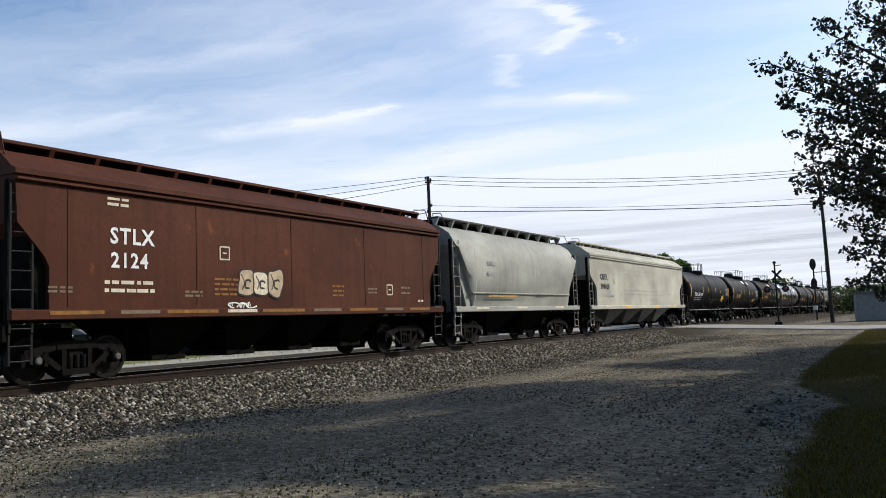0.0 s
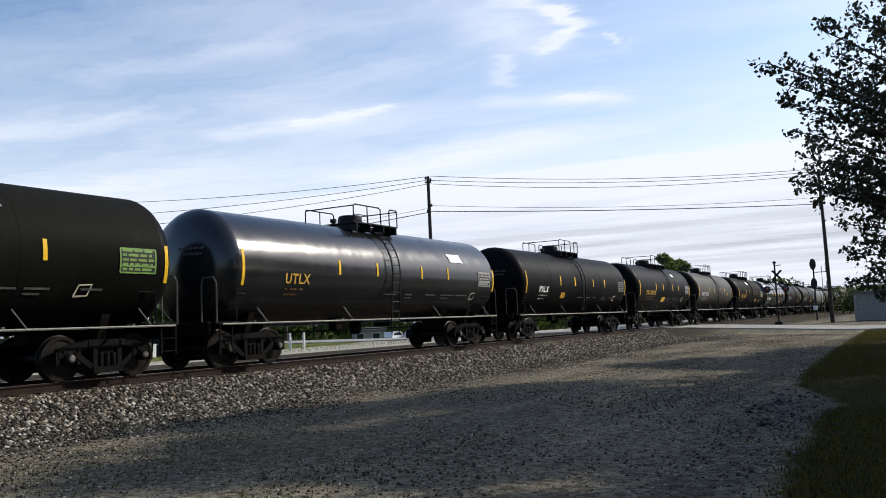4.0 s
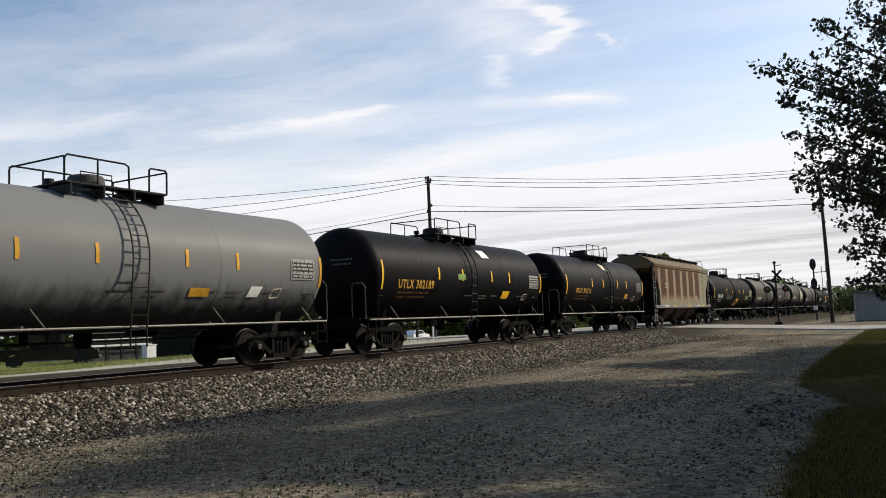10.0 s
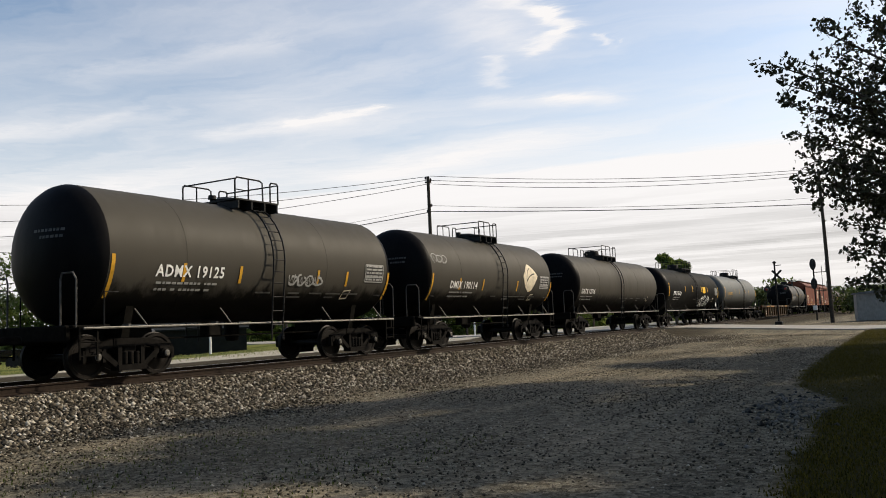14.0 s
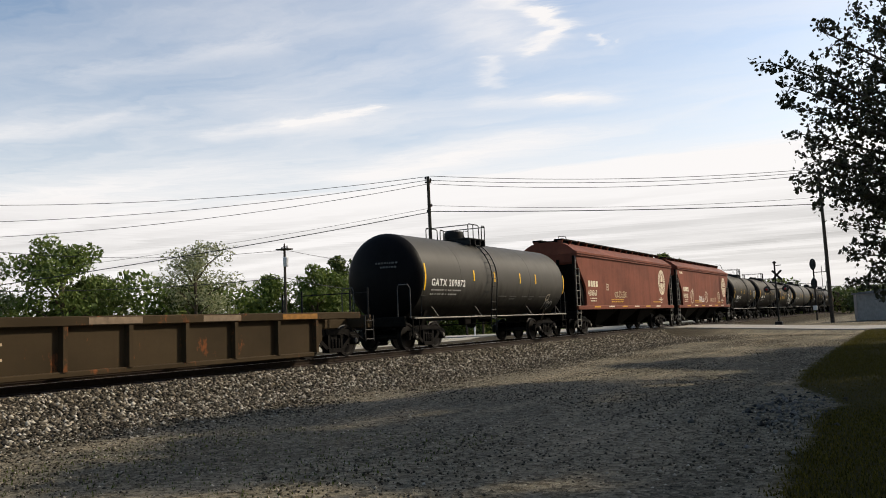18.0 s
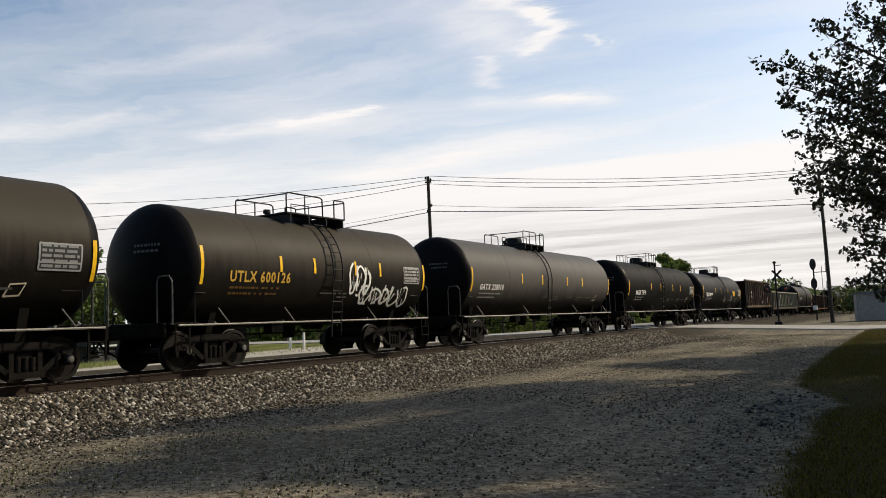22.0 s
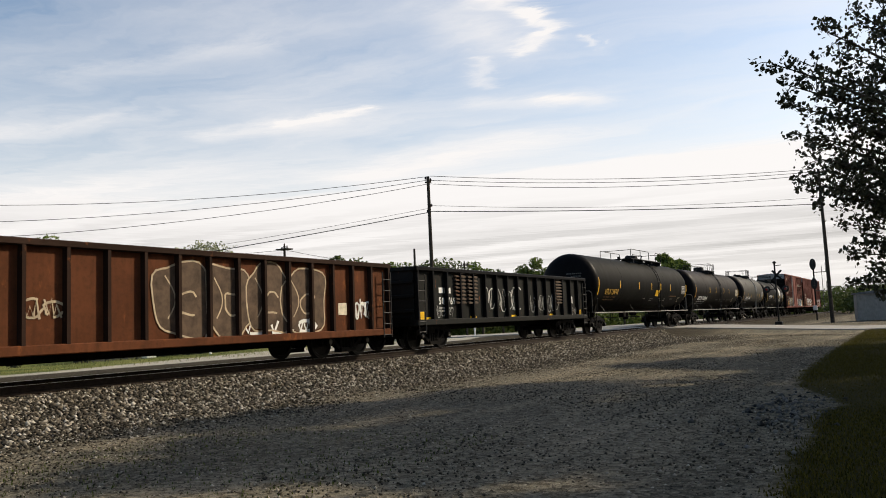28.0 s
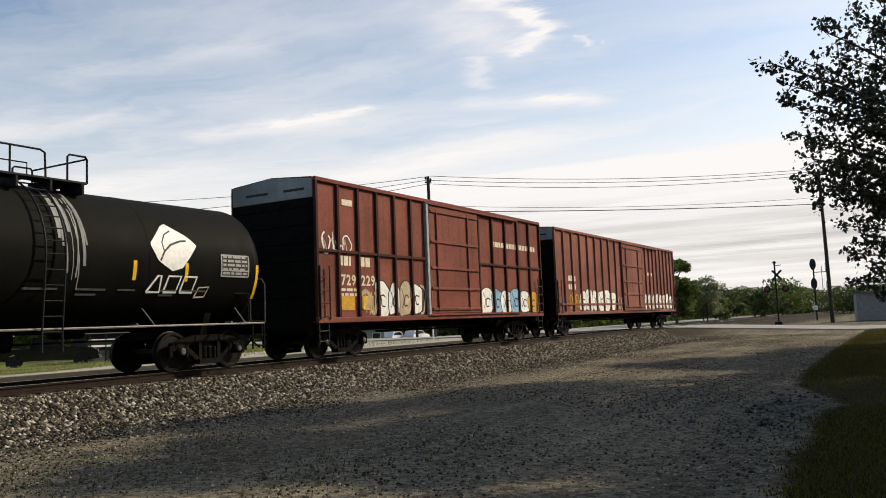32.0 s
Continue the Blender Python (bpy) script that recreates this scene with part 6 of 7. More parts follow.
for z in (6.05, 3.95):
    hd_ = part("signal_head", Geo().prism([(-0.32 * math.cos(2 * math.pi * k / 16), z + (0.62 if k < 9 else 0.62) * math.sin(2 * math.pi * k / 16)) for k in range(16)], 0, -0.45, -0.38), "black_stencil", sg)
    part("lamp_housing", Geo().box((-0.25, 0, z), (0.26, 0.36, 0.9), 0.05), "black_stencil", sg)
    for k in (-0.3, 0.0, 0.3):
        part("visor", Geo().tube([(-0.45, 0, z + k), (-0.68, 0, z + k - 0.02)], 0.11, 10), "black_stencil", hd_)
ladder("ladder", sg, 0.45, -0.75, 0.3, 5.9, 0.4, "worn_rail", 0.35)
for z in (5.2, 3.2):
    part("work_platform", Geo().box((0.2, -0.6, z), (0.8, 1.2, 0.06), 0.01), "worn_rail", sg)
    part("platform_rail", Geo().tube([(0.5, -1.2, z), (0.5, -1.2, z + 1.0), (-0.2, -1.2, z + 1.0), (-0.2, -1.2, z)], 0.025, 6), "worn_rail", sg)
part("control_box", Geo().box((-0.1, 0.1, 1.35), (0.4, 0.4, 0.5), 0.04), "siding_white", sg)

cb_ = thing("equipment_cabin", "grey ribbed metal equipment cabin beside the road", "cabin", at=pose(84.6, 3.0, 0, 0, 0, 8))
for s, w in ((-1, "front"), (1, "back")):
    part("wall_panel", Geo().box((s * 1.6, 0, 1.25), (0.06, 5.0, 2.4), 0.01), "bungalow", cb_)
    part("wall_panel", Geo().box((0, s * 2.5, 1.25), (3.2, 0.06, 2.4), 0.01), "bungalow", cb_)
for k in range(17):
    part("wall_rib", shared("cabin_rib", lambda: Geo().box((0, 0, 1.25), (0.05, 0.06, 2.36), 0.01).mesh("wall_rib", "bungalow")), "bungalow", cb_, at=pose(-1.645, -2.4 + 0.3 * k, 0))
part("roof", Geo().prism([(-2.7, 2.45), (2.7, 2.45), (2.7, 2.55), (0, 2.85), (-2.7, 2.55)], 0, -1.8, 1.8), "roof_grey", cb_)
part("door", Geo().box((-1.66, -1.6, 1.15), (0.05, 0.9, 2.0), 0.01), "galv", cb_)

# ---- vehicles and small buildings beyond the track ----
def wheelset(car, x, y, r, w=0.24):
    t = part("wheel", Geo().lathe([(r * 0.55, -w / 2), (r * 0.94, -w / 2), (r, -w / 3), (r, w / 3), (r * 0.94, w / 2), (r * 0.55, w / 2)], (x, y, r), 1, 20), "tyre", car, smooth=40)
    part("rim", Geo().lathe([(0.02, -w / 2 + 0.03), (r * 0.3, -w / 2 + 0.02), (r * 0.58, -w / 2 + 0.005), (r * 0.58, w / 2 - 0.02), (0.02, w / 2 - 0.02)], (x, y, r), 1, 16), "chrome", t)


def pickup(x, y, turn, mat, label):
    c = thing("pickup_truck", label, "truck", at=pose(x, y, rise(y), 0, 0, turn))
    side = [(-2.85, 0.55), (-2.85, 1.15), (-0.85, 1.18), (-0.80, 1.20), (0.95, 1.22), (2.55, 1.12), (2.8, 0.95), (2.85, 0.45), (2.3, 0.42), (2.2, 0.75), (1.9, 0.88), (1.6, 0.75), (1.5, 0.42), (-1.35, 0.42), (-1.45, 0.75), (-1.75, 0.88), (-2.05, 0.75), (-2.15, 0.48)]
    part("body", Geo().prism(side, 1, -0.97, 0.97), mat, c)
    part("cab", Geo().prism([(-0.85, 1.18), (-0.75, 1.82), (0.35, 1.86), (1.05, 1.20)], 1, -0.82, 0.82), mat, c)
    for s in (-1, 1):
        part("side_window", Geo().prism([(-0.62, 1.26), (-0.58, 1.74), (0.28, 1.76), (0.80, 1.26)], 1, s * 0.825, s * 0.835), "glass_dark", c)
        part("headlight", Geo().box((2.82, s * 0.72, 0.90), (0.1, 0.36, 0.18), 0.03), "chrome", c)
        part("running_board", Geo().box((0.0, s * 1.0, 0.42), (2.4, 0.16, 0.06), 0.02), "chrome", c)
        for q in (1.9, -1.75):
            wheelset(c, q, s * 0.84, 0.40)
    part("windscreen", Geo().prism([(0.42, 1.80), (0.46, 1.82), (1.04, 1.24), (1.00, 1.22)], 1, -0.72, 0.72), "glass_dark", c)
    part("bumper", Geo().box((2.92, 0, 0.56), (0.18, 1.9, 0.22), 0.05), "chrome", c)
    part("grille", Geo().box((2.86, 0, 0.86), (0.06, 1.0, 0.26), 0.02), "dark_rail", c)
    return c


def sedan(x, y, turn, mat, label, van=False):
    c = thing("parked_van" if van else "parked_car", label, "van" if van else "car", at=pose(x, y, rise(y), 0, 0, turn))
    low = [(-2.2, 0.35), (-2.25, 0.85), (-1.5, 0.95), (1.0, 0.95), (2.1, 0.80), (2.2, 0.35)]
    up = [(-1.9, 0.92), (-1.45, 1.42), (0.35, 1.45), (1.15, 0.95)] if not van else [(-2.2, 0.9), (-2.15, 1.85), (0.9, 1.9), (1.6, 1.0)]
    part("body", Geo().prism(low, 1, -0.9, 0.9), mat, c)
    part("cabin", Geo().prism(up, 1, -0.78, 0.78), mat, c)
    for s in (-1, 1):
        part("side_window", Geo().prism([(u * 0.86 - 0.05, 0.98 + (w - 0.95) * 0.8) for u, w in up], 1, s * 0.785, s * 0.795), "glass_dark", c)
        for q in (1.4, -1.35):
            wheelset(c, q, s * 0.78, 0.32, 0.2)
    return c


pickup(30.4, 45.7, -36, "car_black", "black pickup truck parked on the grass beyond the track")
sedan(92.8, 62.6, 6, "car_white", "white car parked far beyond the track")
sedan(95.2, 60.6, 2, "car_white", "white car parked beside another car")
ut = thing("utility_cabinet", "small white utility cabinet standing in the grass", "cabinet", at=pose(30.6, 36.9, 0.04, 0, 0, -8))
part("case", Geo().box((0, 0, 0.35), (0.6, 0.5, 0.7), 0.03), "siding_white", ut)
part("lid", Geo().box((0, 0, 0.72), (0.66, 0.56, 0.06), 0.02), "siding_white", ut)


def shed(name, label, x, y, turn, lx, ly, h, wall, roof, doors=0):
    c = thing(name, label, "building", at=pose(x, y, rise(y) - 0.05, 0, 0, turn))
    for s in (-1, 1):
        part("wall", Geo().box((0, s * ly / 2, h / 2), (lx, 0.15, h)), wall, c)
        part("wall", Geo().box((s * (lx / 2 - 0.08), 0, h / 2), (0.15, ly - 0.16, h)), wall, c)
    part("roof", Geo().prism([(-ly / 2 - 0.4, h), (ly / 2 + 0.4, h), (ly / 2 + 0.4, h + 0.12), (0, h + ly * 0.18), (-ly / 2 - 0.4, h + 0.12)], 0, -lx / 2 - 0.3, lx / 2 + 0.3), roof, c)
    for k in range(doors):
        xx = -lx / 2 + lx * (k + 0.5) / doors
        w = part("window", Geo().box((xx, -ly / 2 - 0.08, h * 0.55), (1.0, 0.04, 1.0), 0.01), "siding_white", c)
        part("pane", Geo().box((xx, -ly / 2 - 0.105, h * 0.55), (0.84, 0.02, 0.84)), "glass_dark", w)
    return c


# near-black shed stands in for shaded growth and buildings seen under the cars
shed("low_shed", "long low dark shed with a dark roof behind the grass", 45.5, 52.5, -44, 12, 4, 2.3, "siding_dark", "siding_dark", 0)
wb = shed("low_building", "low dark building with a grey base and white porch rails", 37.6, 49.2, -14, 4.4, 2.0, 2.15, "siding_dark", "roof_grey", 0)
part("base_cladding", Geo().box((0, -1.12, 0.5), (4.4, 0.06, 1.0), 0.01), "under_clad", wb)
for z in (1.32, 1.72):
    part("porch_rail", Geo().box((0, -1.5, z), (4.4, 0.06, 0.13), 0.01), "siding_white", wb)
for k in range(5):
    part("porch_post", Geo().box((-2.1 + 1.05 * k, -1.5, 1.0), (0.09, 0.09, 2.1), 0.01), "siding_dark", wb)
shed("trailer", "grey trailer parked far beyond the track", 79.6, 57.4, -56, 3.8, 2.0, 1.7, "bungalow", "roof_grey", 2)
for x, y, h in ((36.4, 38.3, 1.3), (39.1, 34.2, 1.1), (39.7, 33.6, 1.1), (53.0, 32.2, 1.4), (56.3, 30.4, 1.3)):
    solid("marker_post", Geo().tube([(x, y, rise(y) - 0.1), (x, y, rise(y) + h)], 0.075, 8), "siding_white", "short white post beyond the track", "post")


# ---- trees ----
def foliage(pts, size, rng, mat, name, wide=0.45):
    """Leaf clumps: bent four-cornered leaves round given points."""
    n = len(pts)
    a = rng.normal(size=(n, 3))
    a /= np.linalg.norm(a, axis=1)[:, None]
    b = np.cross(a, rng.normal(size=(n, 3)))
    b /= np.linalg.norm(b, axis=1)[:, None]
    c = np.cross(a, b)
    s = (size * rng.uniform(0.6, 1.3, n))[:, None]
    v = np.stack([pts - a * s, pts + b * s * wide + c * s * 0.15, pts + a * s, pts - b * s * wide + c * s * 0.15], 1)
    me = bpy.data.meshes.new(name)
    k = 4 * np.arange(n)[:, None]
    me.from_pydata(v.reshape(-1, 3).tolist(), [], np.concatenate([k + [0, 1, 2], k + [0, 2, 3]], 1).reshape(-1, 3).tolist())
    me.materials.append(MAT[mat])
    return me


def tree(x, y, h, w, mat, seed, label, n=1500, leaf=0.28, low=0.18, name="tree", turn=0.0):
    rng = np.random.default_rng(seed)
    t = thing(name, label, "tree", "trees" if name == "tree" else "", pose(x, y, 0, 0, 0, turn))
    g = Geo()
    g.tube([(0, 0, -1.7), (0.05 * h * 0.1, 0, h * 0.25), (rng.uniform(-0.3, 0.3), rng.uniform(-0.3, 0.3), h * 0.7)], [0.035 * h * 0.6, 0.026 * h * 0.6, 0.008 * h], 8)
    clumps = []
    for k in range(11):
        a = 2.4 * k + rng.uniform(-0.4, 0.4)
        z0 = h * (low + 0.5 * k / 11)
        out = w / 2 * rng.uniform(0.45, 0.95) * (1 - 0.35 * abs(k / 11 - 0.45))
        e = (out * math.cos(a), out * math.sin(a), z0 + h * rng.uniform(0.12, 0.3))
        g.tube([(0, 0, z0), (e[0] * 0.5, e[1] * 0.5, z0 + (e[2] - z0) * 0.65), e], [0.012 * h, 0.008 * h, 0.003 * h], 5)
        clumps += [(*e, w * rng.uniform(0.13, 0.22)), (e[0] * 0.6, e[1] * 0.6, e[2] + h * 0.04, w * rng.uniform(0.12, 0.2))]
    for k in range(5):
        clumps.append((rng.uniform(-0.2, 0.2) * w, rng.uniform(-0.2, 0.2) * w, h * rng.uniform(0.72, 0.93), w * rng.uniform(0.10, 0.18)))
    part("trunk", g, "bark", t, smooth=50)
    c = np.array(clumps)
    i = rng.integers(0, len(c), n)
    d = rng.normal(size=(n, 3))
    d /= np.linalg.norm(d, axis=1)[:, None]
    p = c[i, :3] + d * (c[i, 3] * rng.random(n) ** 0.4)[:, None] * np.array([1, 1, 0.75])
    p[:, 2] = np.clip(p[:, 2], 0.05 * h, h)
    ob = new("crown", foliage(p, leaf, rng, mat, "crown"))
    ob.parent = t
    return t


FAR = [(59.0, 85.9, 13.2, 13, "leaf_green"), (52, 92, 11.5, 11, "leaf_pale"), (70.4, 76.5, 12.4, 10.5, "leaf_pale"), (64, 88, 8.5, 9, "leaf_dark"), (76, 84, 8.0, 9, "leaf_dark"), (90.1, 83.2, 9.3, 9, "leaf_green"), (92.9, 76, 10.2, 10, "leaf_green"), (103.8, 79.0, 13, 10, "leaf_dark"),
       (107.3, 73.3, 11.5, 10, "leaf_green"), (111.1, 66.7, 12, 11, "leaf_dark"), (114.9, 60.5, 10.6, 9, "leaf_green"), (121, 60, 9.6, 9, "leaf_dark"), (128.1, 57.6, 11.9, 8, "leaf_green"), (131, 53, 8.6, 8, "leaf_green"), (133.4, 48.9, 10.0, 8, "leaf_green"), (145.8, 47.5, 10.6, 9, "leaf_green"), (150, 43, 8.8, 9, "leaf_dark"),
       (95.4, 24.9, 8.7, 5.6, "leaf_green"), (98.5, 27.5, 6.4, 6, "leaf_green"), (107.9, 24.2, 6.2, 5, "leaf_pale"), (104, 27, 5.0, 6, "leaf_green"), (118, 27, 5.2, 7, "leaf_green"), (126, 26, 4.6, 7, "leaf_dark"), (161.3, 22.6, 6.9, 12, "leaf_green"), (150, 25.5, 5.2, 9, "leaf_dark"), (176, 24, 5.6, 12, "leaf_dark"), (187.9, 35.8, 6.8, 12, "leaf_green"), (168, 9.5, 5.0, 12, "leaf_dark"), (178, 4.0, 6.0, 13, "leaf_green"), (150, -1, 6.5, 12, "leaf_green"), (205, 15, 6.0, 14, "leaf_dark"), (46, 98, 9.5, 10, "leaf_green"), (38, 100, 11, 11, "leaf_green")]
for k, (x, y, h, w, mt) in enumerate(FAR):
    tree(x, y, h, w, mt, 20 + k, {"leaf_green": "leafy green tree beyond the track", "leaf_pale": "pale olive tree with thin foliage", "leaf_dark": "dark green tree in the far tree line"}[mt], 4600 if h > 7 else 2600, 0.32 if mt != "leaf_pale" else 0.20, 0.06 if x > 90 else 0.14)
# undergrowth that closes the tree line
rng_w = np.random.default_rng(77)
N = 52000
u = rng_w.random(N)
wx, wy = 30 + 190 * u, 104 - 72 * u + rng_w.normal(0, 2.5, N)
wz = rng_w.random(N) ** 1.3 * (7.0 + 1.6 * np.sin(wx * 0.19) + 1.2 * np.sin(wx * 0.47)) * np.clip(1.2 - 0.75 * u, 0.45, 1)
tagged(new("undergrowth", foliage(np.stack([wx, wy, wz * 1.15 - 1.2], -1), 0.46, rng_w, "leaf_green", "undergrowth")), "dense dark hedge and brush along the far tree line", "woods", kind="stuff")
N = 12000
u = rng_w.random(N)
wx, wy = 215 + rng_w.normal(0, 4, N), -30 + 75 * u
wz = rng_w.random(N) ** 1.2 * (4.8 + 1.2 * np.sin(wy * 0.31))
tagged(new("far_woods", foliage(np.stack([wx, wy, wz + 0.1], -1), 0.55, rng_w, "leaf_green", "far_woods")), "low green woods far along the line", "woods", kind="stuff")

# ---- the near tree: trunk outside the view, boughs that reach over the verge ----
BOUGHS = []


def near_tree(x, y, label, seed, tips, inner, h=9.0, leaf=0.047, per=330, trunk_r=0.22):
    """Boughs arch out from the trunk to their tips; twigs along the outer part carry the leaves."""
    rng = np.random.default_rng(seed)
    t = thing("shade_tree", label, "tree", "trees by the lot", pose(x, y, 0))
    part("trunk", Geo().tube([(0, 0, -0.2), (0.05, 0.05, 1.2), (-0.05, 0.0, h * 0.45), (0.1, 0, h * 0.8)], [trunk_r * 1.25, trunk_r, trunk_r * 0.7, trunk_r * 0.25], 12), "bark", t, smooth=50)
    for count, (ex, ey, ez) in enumerate(tips + inner):
        z0 = 0.62 * ez
        g = Geo()
        e = Vector((ex, ey, ez - z0))
        mid_ = e * 0.5 + Vector((0, 0, 0.30))
        line = [(Vector((0, 0, 0)).lerp(mid_, q)).lerp(mid_.lerp(e, q), q) for q in (0, 0.2, 0.4, 0.6, 0.8, 1.0)]
        g.tube([tuple(v) for v in line], [0.055, 0.046, 0.036, 0.026, 0.016, 0.006], 6)
        twigs = []
        for k in range(20):
            q = 0.42 + 0.58 * (k + 1) / 20
            i = min(int(q * 5), 4)
            base = line[i].lerp(line[i + 1], q * 5 - i)
            d = (Vector(rng.normal(0, 1, 3)).normalized() + e.normalized() * 0.9).normalized()
            ln = rng.uniform(0.14, 0.52) * (1.2 - 0.6 * q)
            tip = base + d * ln
            g.tube([tuple(base), tuple(base.lerp(tip, 0.6) + Vector((0, 0, 0.03))), tuple(tip)], [0.010, 0.007, 0.003], 4)
            twigs += [(base.lerp(tip, f)) for f in (0.35, 0.7, 1.0)]
        b = part("bough", g, "bark", t, at=pose(0, 0, z0))
        c = np.array([tuple(v) for v in twigs])
        many = per if count < len(tips) else per // 2
        p = c[rng.integers(0, len(c), many)] + rng.normal(0, 0.060, (many, 3))
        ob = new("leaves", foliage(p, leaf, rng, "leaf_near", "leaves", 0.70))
        ob.parent = b
        BOUGHS.append(b)
    return t
# ---- the train, front to back: kind, front end and rear end along the train, what sets the car apart ----
TRAIN = []


def add(make, s0, s1, **d):
    d["half"] = (s1 - s0) / 2
    TRAIN.append((make(d), (s0 + s1) / 2))


def tank(s0, s1, col, label, **d):
    add(tank_car, s0, s1, col=col, label=label, **d)


YS = dict(mark_col="yellow_stencil", small_col="yellow_dull")
LU, LT = "yellow_dull", "cream_stencil"

add(covered_hopper, 8.75, 24.38, col="hopper_brown", label="dusty red-brown covered hopper car with spray paint low on its side", bays=4, ribs=5, bay_in=3.2, cut=0.85, drop=0.95,
    writing=[("STLX", -5.62, 2.80, 0.33, "white"), ("2124", -5.60, 2.30, 0.31, "white")],
    bars=[(-5.75, 1.95, 0.75, 0.075, "cream_stencil"), (-5.75, 1.78, 0.75, 0.075, "cream_stencil"), (-4.95, 1.95, 0.45, 0.075, "cream_stencil"), (-4.95, 1.78, 0.45, 0.075, "cream_stencil"), (-5.68, 3.58, 0.50, 0.06, "cream_stencil"), (-5.68, 3.70, 0.50, 0.05, "cream_stencil"), (-7.0, 1.84, 0.5, 0.045, "ghost_stencil"), (-7.0, 1.76, 0.5, 0.045, "ghost_stencil"), (-3.65, 1.70, 0.5, 0.05, "ghost_stencil"), (-3.65, 1.79, 0.5, 0.05, "ghost_stencil"), (-2.75, 1.74, 0.75, 0.05, "ghost_yellow"), (-2.75, 1.86, 0.75, 0.05, "ghost_yellow"), (-2.75, 1.98, 0.75, 0.05, "ghost_yellow"), (-2.75, 2.10, 0.75, 0.05, "ghost_yellow"), (3.4, 1.85, 0.45, 0.05, "ghost_stencil"), (3.4, 1.96, 0.45, 0.05, "ghost_stencil"), (5.2, 1.85, 0.5, 0.06, "ghost_stencil"), (5.2, 2.02, 0.5, 0.06, "ghost_stencil"), (1.7, 1.75, 0.5, 0.05, "ghost_yellow"), (1.7, 1.88, 0.5, 0.05, "ghost_yellow"), (1.7, 2.01, 0.5, 0.05, "ghost_yellow"), (6.2, 1.6, 0.3, 0.06, "cream_stencil")],
    boxes_=[(-2.57, 2.60, 0.30, "cream_stencil"), (4.4, 1.82, 0.30, "cream_stencil")], sprays=[(-2.3, 1.42, 0.9, 0.16, "white_spray", 3, 0.05)], bubbles=[(-1.95, 1.70, 1.55, 0.72, ("tan_spray", "cream_stencil"), "black_stencil", 3)],
    sill_tape=[(-7.0, 1.2, "ghost_yellow"), (-5.4, 1.0, "ghost_stencil"), (-4.2, 1.5, "ghost_yellow"), (-2.4, 1.0, LT), (-1.2, 1.6, "ghost_yellow"), (0.8, 1.2, "ghost_stencil"), (2.4, 1.4, "ghost_yellow"), (4.2, 1.0, "ghost_stencil"), (5.6, 1.2, "ghost_yellow")])
add(covered_hopper, 25.17, 37.29, style="round", col="white_hopper", label="off-white rounded covered hopper car with rust streaks", bays=2, bay_in=2.7, post="grey_tank", rail="pale_rail", slope="white_hopper", chute="under", board="grey_tank",
    bars=[(-3.6, 3.0, 0.7, 0.16, "grey_stencil"), (-3.6, 2.6, 0.7, 0.16, "grey_stencil"), (-3.6, 1.8, 2.5, 0.06, "yellow_dull"), (1.2, 1.9, 0.8, 0.1, "grey_stencil")],
    sill_tape=[(-4.5, 1.0, "white"), (-1.0, 1.0, "white"), (3.0, 1.0, "white")])
add(covered_hopper, 38.87, 57.40, col="cream", label="clean cream covered hopper car with black lettering", bays=4, bay_in=3.2, chute="pale_grey_plain", slope="under", post="grey_tank", rail="pale_rail", cut=1.05, drop=1.05,
    writing=[("CBFX", -7.64, 2.78, 0.30, "black_stencil"), ("398428", -7.62, 2.29, 0.29, "black_stencil")], boxes_=[(-5.6, 2.6, 0.24, "grey_stencil")],
    bars=[(-6.9, 1.9, 1.3, 0.12, "grey_stencil"), (-3.65, 3.38, 5.2, 0.03, "grey_stencil"), (-3.65, 3.15, 5.2, 0.03, "grey_stencil"), (-3.65, 2.26, 8.0, 0.03, "grey_stencil"), (-3.65, 2.03, 8.0, 0.03, "grey_stencil"), (-4.0, 1.72, 1.2, 0.07, "grey_stencil"), (1.2, 1.72, 1.0, 0.07, "grey_stencil"), (5.0, 2.1, 0.9, 0.05, "grey_stencil")],
    sill_tape=[(-7.2, 0.9, "white"), (-4.0, 1.0, "yellow"), (-1.0, 1.0, "white"), (2.0, 1.0, "yellow"), (4.6, 0.9, "white"), (6.0, 0.9, "yellow")])
tank(58.86, 72.68, "black", "black tank car with white number and an orange placard", mark=("TILX 201517", -5.23, 2.10, 0.23, 2.60), signs=[(3.8, 1.75, 0.75, 0.42, "yellow", 0.1)], panel_col="silver_plain", px=-0.73, pl=0.73)
tank(73.94, 86.98, "black", "black tank car with yellow number and white sign panels", mark=("UTLX 302779", -4.58, 2.07, 0.26, 2.05), **YS, signs=[(0.1, 3.35, 0.75, 0.26, "white", -0.12), (2.2, 3.32, 0.6, 0.24, "cream_stencil", -0.1), (3.5, 1.72, 0.6, 0.22, "yellow_dull", 0.05)], px=0.29, pl=1.56)
tank(88.88, 101.01, "black_dull", "dull black tank car with yellow number", mark=("UTLX 302905", -4.26, 2.08, 0.26, 2.05), **YS, signs=[(0.2, 3.35, 0.7, 0.26, "cream_stencil", -0.12), (1.6, 3.35, 0.6, 0.26, "grey_stencil", -0.1)], panel_col="green_spray", px=0.70, pl=1.57)
tank(102.44, 116.85, "black_gloss", "black tank car with a shiny weathered shell and yellow number", mark=("UTLX", -5.00, 2.08, 0.26, 1.00), **YS, signs=[(3.8, 3.0, 0.9, 0.3, "white", -0.1)])
tank(119.05, 133.05, "black", "black tank car with white lettering", mark=("PXLX", -5.00, 2.05, 0.25, 1.00), signs=[(-2.5, 1.8, 0.5, 0.25, "yellow_dull", 0)], panel_col="pale_grey_plain")
